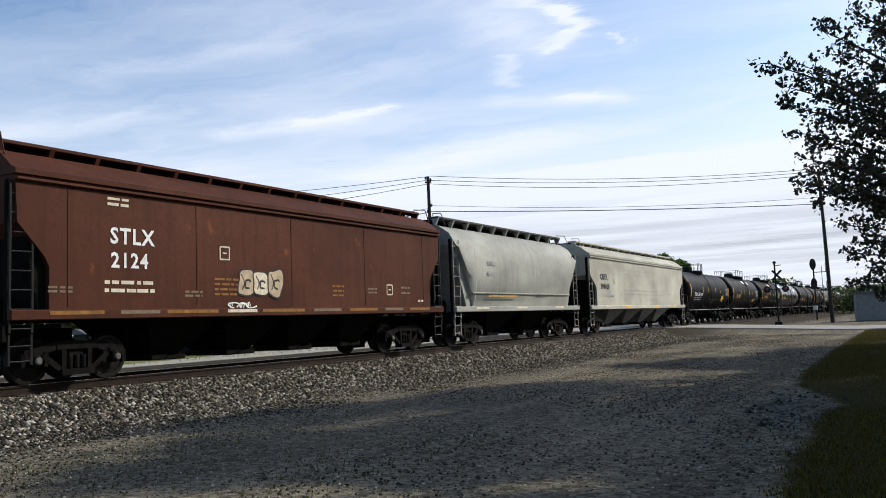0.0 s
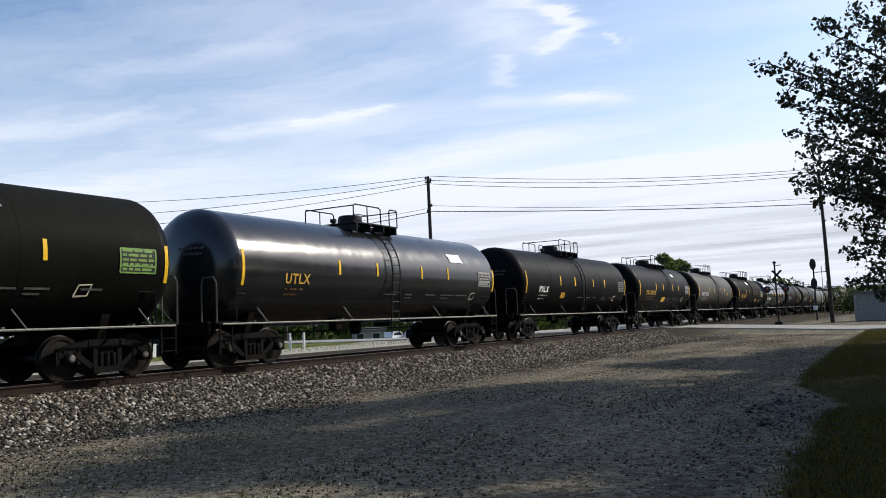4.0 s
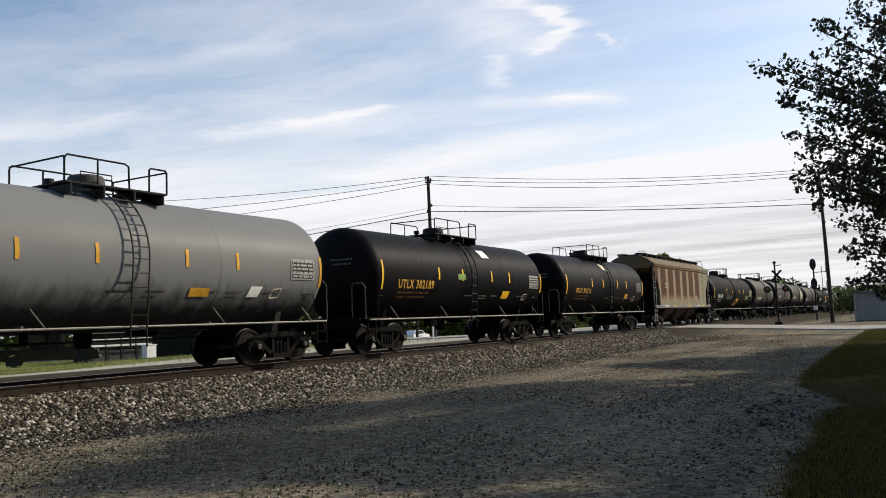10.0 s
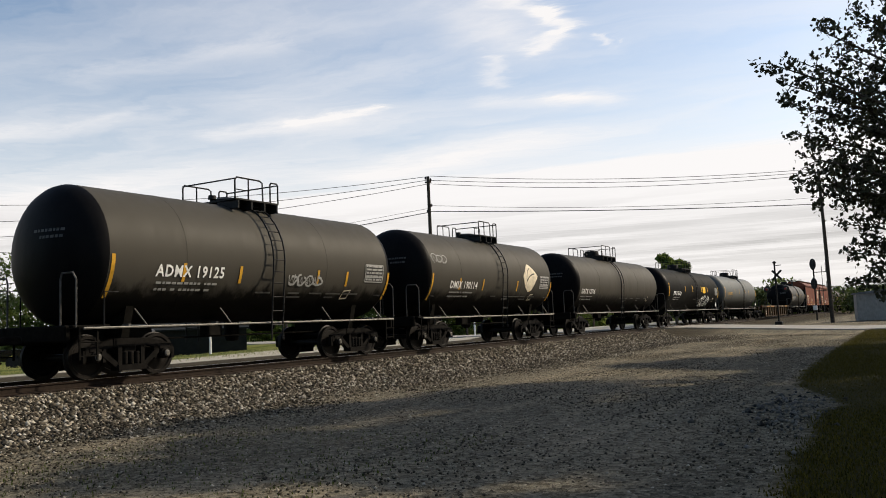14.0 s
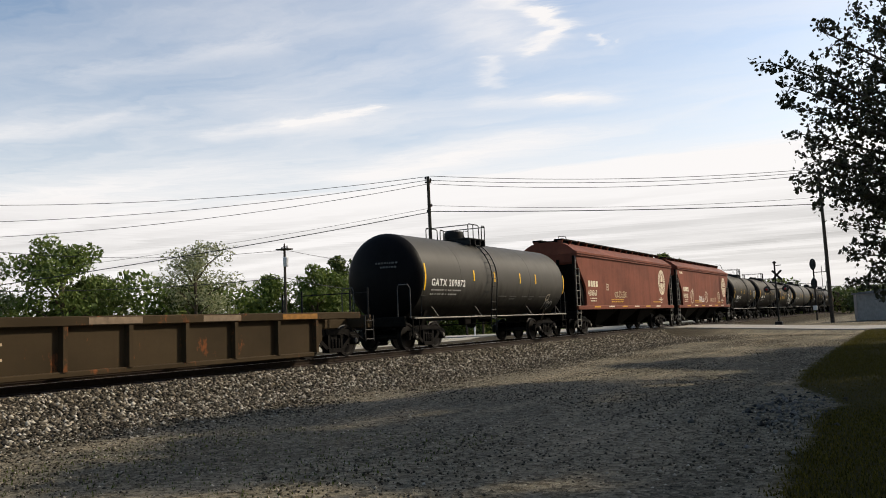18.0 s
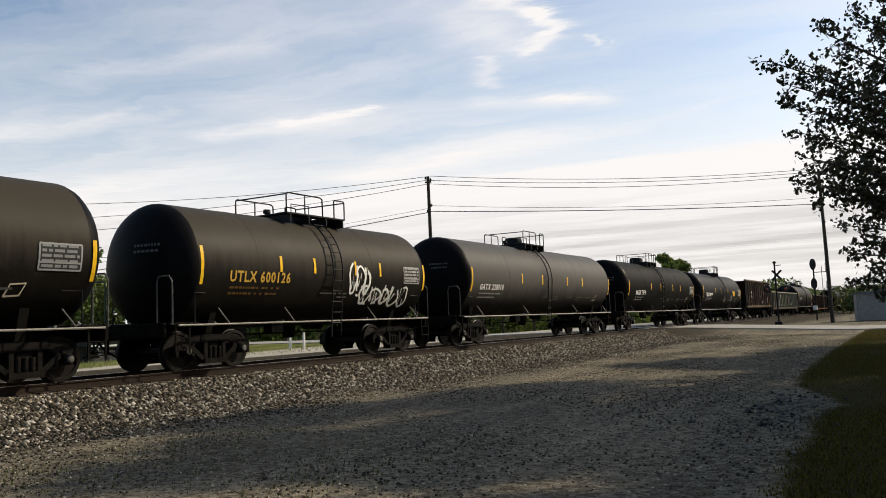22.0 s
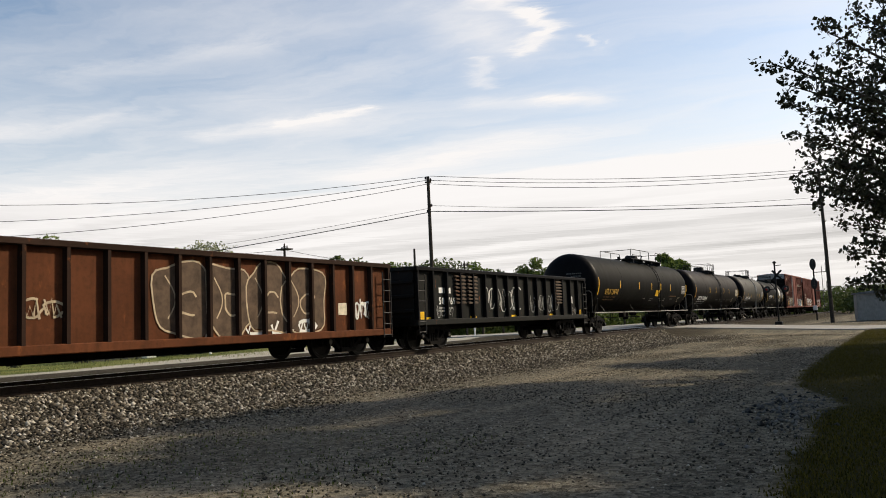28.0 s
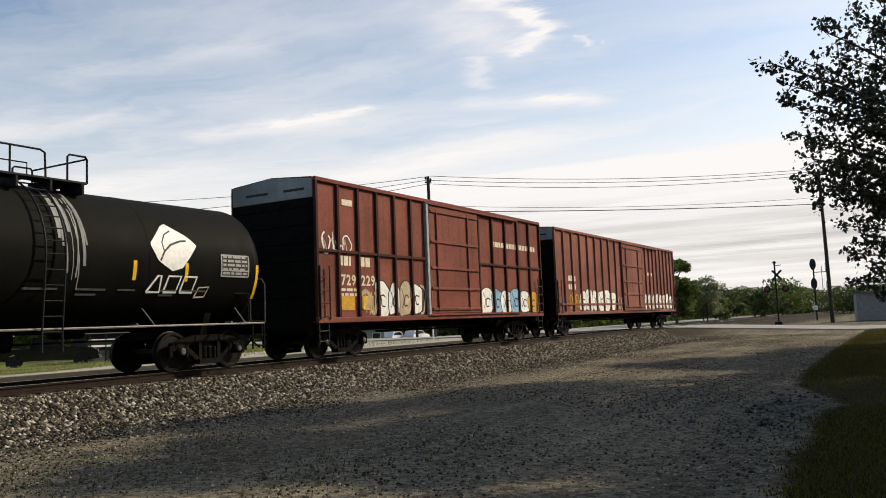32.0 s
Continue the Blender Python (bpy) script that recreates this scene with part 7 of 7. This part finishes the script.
tank(135.02, 147.58, "black", "black tank car with yellow number and yellow placard", mark=("UTLX 302218", -4.50, 2.09, 0.24, 2.10), **YS, signs=[(-0.9, 1.66, 0.7, 0.28, "yellow", 0.1), (2.3, 3.3, 0.5, 0.2, "white", -0.1)], px=0.36, pl=1.57)
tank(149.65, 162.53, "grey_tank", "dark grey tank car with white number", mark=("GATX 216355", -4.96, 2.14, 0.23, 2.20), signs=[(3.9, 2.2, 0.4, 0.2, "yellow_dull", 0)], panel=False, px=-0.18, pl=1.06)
tank(164.85, 177.97, "black_dull", "dull black tank car with yellow number and white sign panel", mark=("UTLX 302519", -4.87, 2.06, 0.28, 2.10), **YS, signs=[(-0.9, 3.3, 0.75, 0.28, "white", -0.12), (2.4, 1.72, 0.55, 0.24, "yellow_dull", 0.05)], px=0.01, pl=1.56)
tank(180.37, 193.50, "black_gloss", "glossy black tank car that mirrors the sky", mark=("SHPX 203688", -5.80, 1.91, 0.22, 2.00), signs=[(2.45, 1.58, 0.72, 0.26, "yellow", 0.1)], panel_col="pale_grey_plain", px=-0.58, pl=1.22)
tank(195.60, 208.40, "black", "black tank car with white number", mark=("TCBX 201201", -4.97, 2.08, 0.28, 2.05), signs=[(2.9, 1.75, 0.5, 0.3, "yellow_dull", 0)], panel_col="silver_plain", px=0.32, pl=0.73)
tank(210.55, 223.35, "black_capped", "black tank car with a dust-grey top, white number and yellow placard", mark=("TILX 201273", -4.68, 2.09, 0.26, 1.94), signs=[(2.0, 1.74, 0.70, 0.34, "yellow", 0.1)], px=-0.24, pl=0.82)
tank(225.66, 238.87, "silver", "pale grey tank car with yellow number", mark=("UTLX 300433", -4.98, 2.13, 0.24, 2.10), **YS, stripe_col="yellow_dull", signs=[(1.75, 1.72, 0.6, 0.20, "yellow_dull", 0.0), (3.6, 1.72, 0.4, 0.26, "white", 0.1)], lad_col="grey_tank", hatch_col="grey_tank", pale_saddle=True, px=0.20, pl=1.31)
tank(240.96, 253.93, "black", "black tank car with yellow number and orange placard", mark=("UTLX 302189", -4.94, 2.05, 0.27, 2.18), **YS, signs=[(-1.1, 2.4, 0.55, 0.2, "green_spray", 0), (2.5, 1.75, 0.6, 0.28, "yellow", 0.1), (1.2, 3.3, 0.6, 0.3, "white", -0.1)], px=-0.08, pl=1.56)
tank(256.07, 268.87, "black", "black tank car with yellow number", mark=("UTLX 302113", -4.59, 2.06, 0.22, 2.06), **YS, signs=[(-0.1, 3.3, 0.7, 0.32, "cream_stencil", -0.15), (2.9, 1.8, 0.5, 0.26, "yellow_dull", 0)], panel_col="pale_grey_plain", px=0.22, pl=1.57)
add(covered_hopper, 271.08, 286.21, col="rusty", label="grey covered hopper car with large rust patches between its posts", bays=3, bay_in=2.9, chute="gon_post", slope="under", post="grey_tank", rail="pale_rail", board="under", bracket="pale_grey_plain", sill="pale_grey_plain",
    boxes_=[(3.0, 1.7, 0.36, "cream_stencil"), (-4.9, 2.55, 0.3, "cream_stencil")], sill_tape=[(-5.5, 1.0, "white"), (-3.5, 1.0, "yellow_dull"), (0.5, 1.0, "yellow_dull"), (3.0, 1.0, "white"), (4.5, 1.0, "yellow")])
tank(287.32, 304.37, "black_dull", "dull black tank car with a yellow sign and spray paint", mark=("WRCX 8403", -6.60, 2.00, 0.27, 2.00), signs=[(0.60, 1.34, 1.22, 0.62, "yellow_dull", 0.18)], sprays=[(-3.2, 1.85, 2.0, 0.5, "grey_stencil", 5, 0.05), (4.95, 1.80, 1.4, 0.5, "green_spray", 7, 0.06), (5.0, 1.86, 1.2, 0.4, "tan_spray", 6, 0.03)], px=-0.56, pl=0.78)
tank(306.17, 317.45, "grey_mid", "grimy grey-black short tank car with white number", mark=("DMIX 191032", -3.99, 1.94, 0.22, 2.10), housing=False, stripe_col="yellow_dull", stripe_z=2.1, px=0.28, pl=0.76, top=4.12)
tank(319.58, 330.55, "grey_mid", "grimy grey-black short tank car with white number", mark=("ADMX 19125", -3.70, 2.16, 0.25, 2.00), housing=False, stripe_col="yellow_dull", stripe_z=2.1, sprays=[(0.6, 2.0, 1.4, 0.35, "grey_stencil", 4, 0.06)], px=0.04, pl=0.80, top=4.19)
tank(332.33, 343.43, "grey_mid", "grimy grey-black short tank car with a worn cream emblem", mark=("DMIX 190114", -3.66, 2.10, 0.25, 2.02), housing=False, stripe_col="yellow_dull", stripe_z=2.1, emblem=(3.05, 2.62, 1.02, True), sprays=[(-4.9, 2.9, 1.0, 0.4, "grey_stencil", 3, 0.04)], px=0.41, pl=0.77, top=4.20)
tank(346.23, 360.24, "grey_mid", "plain dark grey tank car", mark=("GATX 12706", -6.20, 2.04, 0.22, 1.90), stripes=False, panel=False, px=-0.36, pl=1.15, top=4.10)
tank(362.24, 377.73, "black_dull", "dark tank car with a yellow sign and pale spray-painted loops", mark=("PPRX 36021", -6.00, 2.10, 0.25, 2.00), signs=[(2.2, 2.3, 0.85, 0.45, "yellow", 0)], sprays=[(1.9, 1.25, 2.6, 0.9, "white_spray", 6, 0.10)], diamond=6.5)
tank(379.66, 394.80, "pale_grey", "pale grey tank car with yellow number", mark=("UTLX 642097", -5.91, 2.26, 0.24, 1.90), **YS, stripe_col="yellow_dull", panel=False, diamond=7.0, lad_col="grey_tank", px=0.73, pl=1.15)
add(well_car, 397.0, 418.0, label="empty brown well car for containers, low slung", chord_tape=[(-6.5, 1.6, "ghost_yellow"), (-4.2, 2.2, "ghost_yellow"), (0.5, 1.3, "ghost_stencil"), (3.5, 1.2, "ghost_stencil"), (6.2, 1.4, "ghost_yellow")])
tank(420.15, 433.23, "grey_tank", "grey tank car with white number and a dark end", mark=("GATX 209872", -5.49, 2.16, 0.23, 2.37), panel=False, sprays=[(4.6, 1.25, 0.8, 0.5, "grey_stencil", 3, 0.06)], px=-1.02, pl=0.68)
for s0, s1, num, tags in ((434.67, 452.05, "450567", 0), (453.36, 470.20, "450767", 1)):
    h = (s1 - s0) / 2
    add(covered_hopper, s0, s1, col="hopper_red", label="red-brown covered hopper car with cream number and round cream emblem", bays=3, bay_in=3.2,
        blocks=[(-h + 1.58, 2.38, 1.45, 0.30, "cream_stencil")], writing=[(num, -h + 1.52, 1.93, 0.28, "cream_stencil")],
        bars=[(-h + 1.8, 1.76, 0.9, 0.06, "cream_stencil"), (-h + 1.85, 1.64, 0.8, 0.06, "cream_stencil"), (-3.7, 1.6, 2.0, 0.06, "yellow_dull"), (-3.7, 1.72, 2.0, 0.05, "yellow_dull"), (h - 4.6, 1.6, 1.6, 0.06, "yellow_dull"), (h - 3.4, 1.75, 1.0, 0.07, "cream_stencil")] + ([(-h + 0.8, 3.6, 0.7, 0.14, "cream_stencil")] if tags else []),
        boxes_=[(-4.4, 2.25, 0.3, "cream_stencil"), (h - 3.0, 1.58, 0.3, "cream_stencil")], rail="pale_rail", board="under", rounds=[(-4.55, 2.0, 0.44, "cream_stencil"), (-0.1, 2.02, 0.40, "cream_stencil"), (4.3, 2.05, 0.38, "cream_stencil")] if tags else [], discs=[(6.15 if not tags else 6.34, 2.86, 0.76, "cream_stencil")],
        sprays=[(-3.1, 1.80, 2.0, 0.42, "tan_spray", 6, 0.06)] if not tags else [(-2.4, 1.6, 1.5, 0.5, "white_spray", 4, 0.07), (1.2, 1.62, 1.9, 0.35, "tan_spray", 5, 0.05)],
        sill_tape=[(-h + 2.2 + 2.2 * k, 0.9, ("yellow_dull", "white")[k % 2]) for k in range(6)])
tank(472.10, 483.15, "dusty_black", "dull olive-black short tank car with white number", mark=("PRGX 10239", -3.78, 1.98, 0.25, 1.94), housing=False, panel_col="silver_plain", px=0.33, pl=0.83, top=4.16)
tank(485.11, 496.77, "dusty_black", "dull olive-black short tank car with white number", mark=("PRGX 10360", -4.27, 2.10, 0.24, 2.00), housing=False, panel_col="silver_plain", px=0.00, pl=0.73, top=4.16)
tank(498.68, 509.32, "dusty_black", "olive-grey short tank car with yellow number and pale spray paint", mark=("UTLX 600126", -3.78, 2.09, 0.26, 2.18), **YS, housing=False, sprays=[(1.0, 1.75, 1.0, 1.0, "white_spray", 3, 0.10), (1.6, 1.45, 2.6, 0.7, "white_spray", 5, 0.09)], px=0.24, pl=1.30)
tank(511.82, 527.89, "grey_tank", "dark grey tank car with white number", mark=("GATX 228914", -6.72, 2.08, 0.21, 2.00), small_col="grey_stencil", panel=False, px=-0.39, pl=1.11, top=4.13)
tank(530.51, 546.44, "black_dull", "charcoal tank car with white number", mark=("BRGX 7078", -6.00, 2.06, 0.25, 1.90), panel_col="grey_stencil", px=-0.74, pl=1.07, top=4.12)
tank(548.60, 563.86, "black", "black tank car with white number and yellow placard", mark=("TILX 260979", -6.10, 2.10, 0.26, 2.12), signs=[(4.0, 2.15, 0.6, 0.42, "yellow", 0)], sprays=[(0.6, 1.6, 0.6, 0.6, "grey_stencil", 2, 0.05), (3.0, 1.7, 0.7, 0.6, "grey_stencil", 3, 0.05)], px=0.30, pl=0.79)
add(open_car, 566.20, 579.99, name="open_hopper_car", cat="hopper car", label="rusty brown open-top hopper car with sloping ends and posted sides", col="ore_brown", end_col="ore_end", post_col="post_dust", sill_col="ore_sill", taped=(2, 5, 8, 11), z0=1.12, z1=3.76, w=1.56, ribs=13, slope=1.1,
    bars=[(-4.4, 2.45, 0.9, 0.28, "cream_stencil"), (-4.4, 2.0, 1.0, 0.28, "cream_stencil"), (5.4, 1.6, 0.5, 0.6, "cream_stencil")], patches=[(2.75, 2.42, 0.42, 0.36, "pink_spray"), (-0.75, 2.45, 0.42, 0.36, "pink_spray"), (-0.71, 2.67, 0.34, 0.08, "white"), (-0.71, 2.51, 0.30, 0.08, "white"), (2.79, 2.64, 0.34, 0.08, "white"), (2.79, 2.48, 0.30, 0.08, "white"), (1.0, 2.05, 0.48, 0.9, "white"), (1.05, 2.3, 0.38, 0.4, "black_stencil"), (1.02, 2.07, 0.44, 0.2, "blue_spray"), ], sprays=[(2.0, 1.5, 0.5, 0.3, "white_spray", 3, 0.05), (4.3, 1.5, 0.9, 0.3, "white_spray", 3, 0.05)])
add(open_car, 581.29, 601.88, name="gondola_car", cat="gondola", label="long weathered grey-brown gondola car with green and pale spray paint", col="gon_grey", post_col="post_pale", z0=0.85, z1=2.84, ribs=18,
    patches=[(-9.7, 1.15, 0.6, 0.24, "yellow_dull"), (9.3, 1.3, 0.5, 0.6, "green_spray")], bars=[(-7.6, 1.6, 0.8, 0.2, "cream_stencil"), (-7.6, 1.2, 0.8, 0.2, "cream_stencil")], sprays=[(-5.6, 1.05, 2.6, 1.5, "white_spray", 3, 0.12), (-3.0, 1.05, 4.0, 1.2, "green_spray", 5, 0.14), (1.4, 1.1, 4.0, 1.2, "tan_spray", 6, 0.12)])
tank(602.99, 618.60, "black", "black tank car with yellow strips and a white placard", mark=("SHPX 211054", -6.00, 2.06, 0.25, 2.00), diamond=7.0, panel_col="silver_plain")
add(open_car, 620.00, 639.63, name="gondola_car", cat="gondola", label="long orange-brown gondola car with large pale spray-painted loops", col="gon_red", post_col="gon_post", z0=0.58, z1=2.76, ribs=22, rib_w=0.16,
    patches=[(7.25, 1.22, 0.4, 0.34, "cream_stencil")] + [(-9.2 + 2.45 * k, 0.62, 0.34, 0.14, "white") for k in range(8)], sprays=[(-6.4, 1.0, 2.6, 1.3, "yellow_dull", 4, 0.14), (3.4, 0.75, 2.9, 0.4, "white_spray", 3, 0.14), (8.0, 1.0, 0.8, 0.7, "white_spray", 3, 0.10), (-2.3, 1.2, 0.9, 0.5, "tan_spray", 2, 0.07)], bubbles=[(0.9, 0.80, 5.6, 1.75, ("dull_spray",), "tan_spray", 4)])
add(open_car, 641.11, 656.72, name="gondola_car", cat="gondola", label="black gondola car with louvred panels and spray paint", col="gon_black", post_col="black", z0=0.82, z1=2.76, ribs=17, louvres=(-4.75, -3.83, 4.45),
    bars=[(-6.2, 1.9, 0.8, 0.2, "white"), (-6.2, 1.36, 0.9, 0.06, "grey_stencil"), (-6.2, 1.26, 0.7, 0.06, "grey_stencil")], writing=[("500769", -6.22, 1.52, 0.24, "white")], patches=[(-7.62, 0.95, 0.42, 0.34, "yellow"), (-7.1, 0.92, 0.5, 0.16, "yellow"), (-4.0, 0.92, 0.5, 0.16, "yellow"), (-0.5, 0.92, 0.5, 0.16, "yellow"), (3.4, 0.92, 0.5, 0.16, "yellow"), (6.8, 1.0, 0.45, 0.24, "yellow"), (5.75, 1.55, 0.45, 0.32, "white")], sprays=[(-2.9, 1.15, 3.4, 1.1, "white_spray", 7, 0.035), (1.0, 1.1, 3.4, 0.9, "grey_stencil", 8, 0.04), (-6.4, 1.0, 1.2, 0.5, "grey_stencil", 4, 0.03), (6.0, 1.0, 0.9, 0.4, "grey_stencil", 4, 0.03)])
tank(657.98, 676.68, "black_dull", "very long black-brown tank car with yellow number", mark=("UTLX 158748", -7.61, 2.04, 0.27, 2.12), **YS, signs=[(1.7, 2.0, 0.75, 0.36, "yellow", 0), (5.1, 2.0, 1.6, 0.05, "faint_yellow", 0)], r=1.54, top=4.2, stripe_x=(-0.58, -0.2, 0.08, 0.3, 0.55), px=1.97, pl=3.19)
tank(678.76, 695.28, "brown_tank", "brown tank car with smeared white number", mark=("GTCX 735846", -6.64, 1.82, 0.25, 2.90), stripe_col="yellow_dull", panel_col="cream_stencil", px=0.22, pl=1.17, top=4.15)
tank(697.29, 708.68, "grey_mid", "grey short tank car with white spills by the ladder", mark=("ADMX 19467", -3.94, 1.92, 0.25, 2.25), housing=False, stripe_col="yellow_dull", stripe_z=2.1, lad_col="pale_rail", spills=[(0.9, 1.7, "silver_plain")], px=0.33, pl=0.81, top=4.20)
tank(710.45, 722.28, "black_dull", "black short tank car with a white leaf emblem", mark=("ADMX 29653", -4.43, 2.17, 0.25, 2.10), housing=False, emblem=(3.02, 2.80, 0.92, False), spills=[(0.2, 0.8, "silver_plain")], stripe_col="yellow", stripe_z=2.1, px=0.03, pl=1.20)
add(box_car, 724.28, 739.60, col="box_red", label="faded red boxcar with pale graffiti along its lower side", z1=5.09, door=(-1.75, 1.85), left=6, right=5, belt=3.03, pale_post=True,
    post_col="box_post", writing=[("729", -6.52, 2.08, 0.30, "cream_stencil"), ("229", -5.55, 2.08, 0.30, "cream_stencil")], patches=[(-6.4, 4.4, 0.5, 0.18, "cream_stencil"), (-6.7, 1.35, 0.8, 0.42, "yellow_dull"), (-5.5, 1.35, 0.55, 0.42, "yellow")],
    bars=[(-6.6, 2.64, 0.55, 0.28, "cream_stencil"), (-5.6, 2.64, 0.5, 0.28, "cream_stencil"), (-6.6, 1.9, 0.8, 0.08, "cream_stencil"), (-6.6, 1.76, 0.8, 0.08, "cream_stencil"), (3.1, 3.75, 4.0, 0.20, "cream_stencil"), (-1.2, 4.05, 1.4, 0.1, "cream_stencil")],
    sprays=[(-7.4, 2.9, 1.4, 0.7, "white_spray", 3, 0.06), (-5.6, 1.15, 0.9, 0.9, "tan_spray", 2, 0.13), (-2.5, 1.2, 0.6, 1.0, "tan_spray", 1, 0.12), (-1.4, 1.2, 2.8, 0.7, "white_spray", 5, 0.05)], bubbles=[(-4.8, 1.12, 2.6, 1.15, ("white_spray", "white_spray", "tan_spray"), "black_stencil", 4), (2.1, 1.12, 5.0, 1.0, ("white_spray", "blue_spray", "white_spray", "blue_spray", "white_spray", "yellow_dull"), "grey_tank", 6)])
add(box_car, 741.21, 761.6, col="box_red2", label="long faded red boxcar with white graffiti along the bottom", z1=5.05, door=(-0.6, 3.0), left=9, right=9, belt=1.5,
    bars=[(-8.6, 2.6, 0.9, 0.25, "cream_stencil"), (-8.6, 2.2, 0.9, 0.25, "cream_stencil"), (4.0, 3.2, 1.2, 0.2, "cream_stencil")],
    sprays=[(-8.6, 1.2, 1.2, 0.9, "yellow_dull", 3, 0.12), (-1.5, 1.2, 1.0, 0.7, "tan_spray", 2, 0.12)], bubbles=[(-7.2, 1.12, 5.2, 1.1, ("white_spray",), "grey_tank", 6), (3.4, 1.12, 6.2, 1.0, ("white_spray", "white_spray", "cream_stencil"), "grey_tank", 8)])


def motions():
    """The whole train runs at one speed along the straight track; the boughs of the near tree sway a little."""
    for car, s in TRAIN:
        walk(car, [(t, pose(s - SPEED * t, TRACK, RAIL)) for t in (0, 8, 16, 24, 32)])
    walk(CLOUDS, [(0, pose(0, 0, 0)), (16, pose(-7, 16, 0)), (32, pose(-14, 32, 0))])
    rng = random.Random(5)
    for bough in BOUGHS:
        a, f = rng.uniform(0, 6.28), rng.uniform(0.8, 1.25)
        at = bough.matrix_basis.copy()
        walk(bough, [(t, at @ pose(0, 0, 0, 0.35 * math.sin(1.7 * f * t + a), 0.45 * math.sin(1.3 * f * t + 2 * a), 0.3 * math.sin(2.1 * f * t))) for t in range(33)])
# the twelve inner boughs are unseen, added so the crown shades the lot
near_tree(16.08, -1.62, "leafy broad-leaved tree in shadow at the edge of the lot", 4,
          [(-1.90, 3.52, 5.47), (-1.02, 3.43, 5.30), (-1.35, 3.29, 4.84), (-0.42, 3.34, 4.54), (-1.39, 3.12, 3.90), (-0.55, 3.33, 3.60), (-0.99, 2.83, 6.17), (-1.13, 2.25, 6.33), (0.18, 2.01, 6.31), (0.09, 2.60, 5.99), (-0.81, 3.03, 5.60), (0.03, 3.02, 5.35), (-0.93, 2.52, 5.13), (-0.15, 2.10, 5.55), (-0.79, 2.76, 4.62), (0.34, 2.38, 4.85), (-0.57, 2.06, 4.22), (-0.04, 3.11, 4.37), (-0.69, 2.72, 3.84), (0.22, 2.36, 3.84), (0.18, 3.23, 3.89), (-0.56, 2.98, 3.36), (0.49, 2.60, 3.33), (-0.28, 2.17, 3.04), (0.09, 2.77, 2.87), (-0.14, 2.42, 2.48), (0.63, 2.72, 2.39), (0.18, 2.36, 2.01), (0.76, 2.59, 1.86), (0.52, 2.26, 1.59), (0.88, 1.88, 6.97), (-1.17, 2.83, 3.42)],
          [((2.2 + 1.3 * (k % 3)) * math.cos(2.4 * k), (1.6 + 0.8 * (k % 3)) * math.sin(2.4 * k) - 0.6, 7.2 + 0.16 * k) for k in range(12)], h=10.5)
# unseen trees added behind the view, placed to shade the lot and block sky
for k, (x, y, h, w, n_) in enumerate(((24.6, -6.6, 15.3, 8.5, 5200), (30.6, -7.0, 17.3, 9.5, 8000), (39.2, -7.4, 14.6, 9.0, 11000), (21.2, -8.0, 12.6, 7.0, 7000), (43.5, -8.2, 11.2, 9.0, 6000), (52.0, -9.5, 11.0, 9.5, 3000), (17.0, -9.0, 13.0, 9.0, 4200), (25.5, -13.0, 13.5, 11.0, 4000), (8.5, -8.5, 10.5, 9.0, 2500), (1.0, -10.0, 10.5, 9.5, 3000), (-7.0, -9.0, 10.0, 9.0, 3000))):
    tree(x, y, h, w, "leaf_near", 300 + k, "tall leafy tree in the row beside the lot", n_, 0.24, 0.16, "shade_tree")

# ties, the nearer ones singly
tie_me = Geo().box((0, 0, 0), (0.22, 2.59, 0.18), 0.015).mesh("tie", "tie")
for k in range(150):
    part("tie", tie_me, "tie", track, at=pose(2 + 0.53 * k, TRACK + 0.02 * math.sin(7.1 * k), RAIL - 0.255))
far_ties = Geo()
for k in list(range(-100, 0)) + list(range(150, 700)):
    far_ties.box((2 + 0.53 * k, TRACK, RAIL - 0.255), (0.22, 2.59, 0.18))
tagged(part("far_ties", far_ties, "tie", track), kind="stuff")

motions()
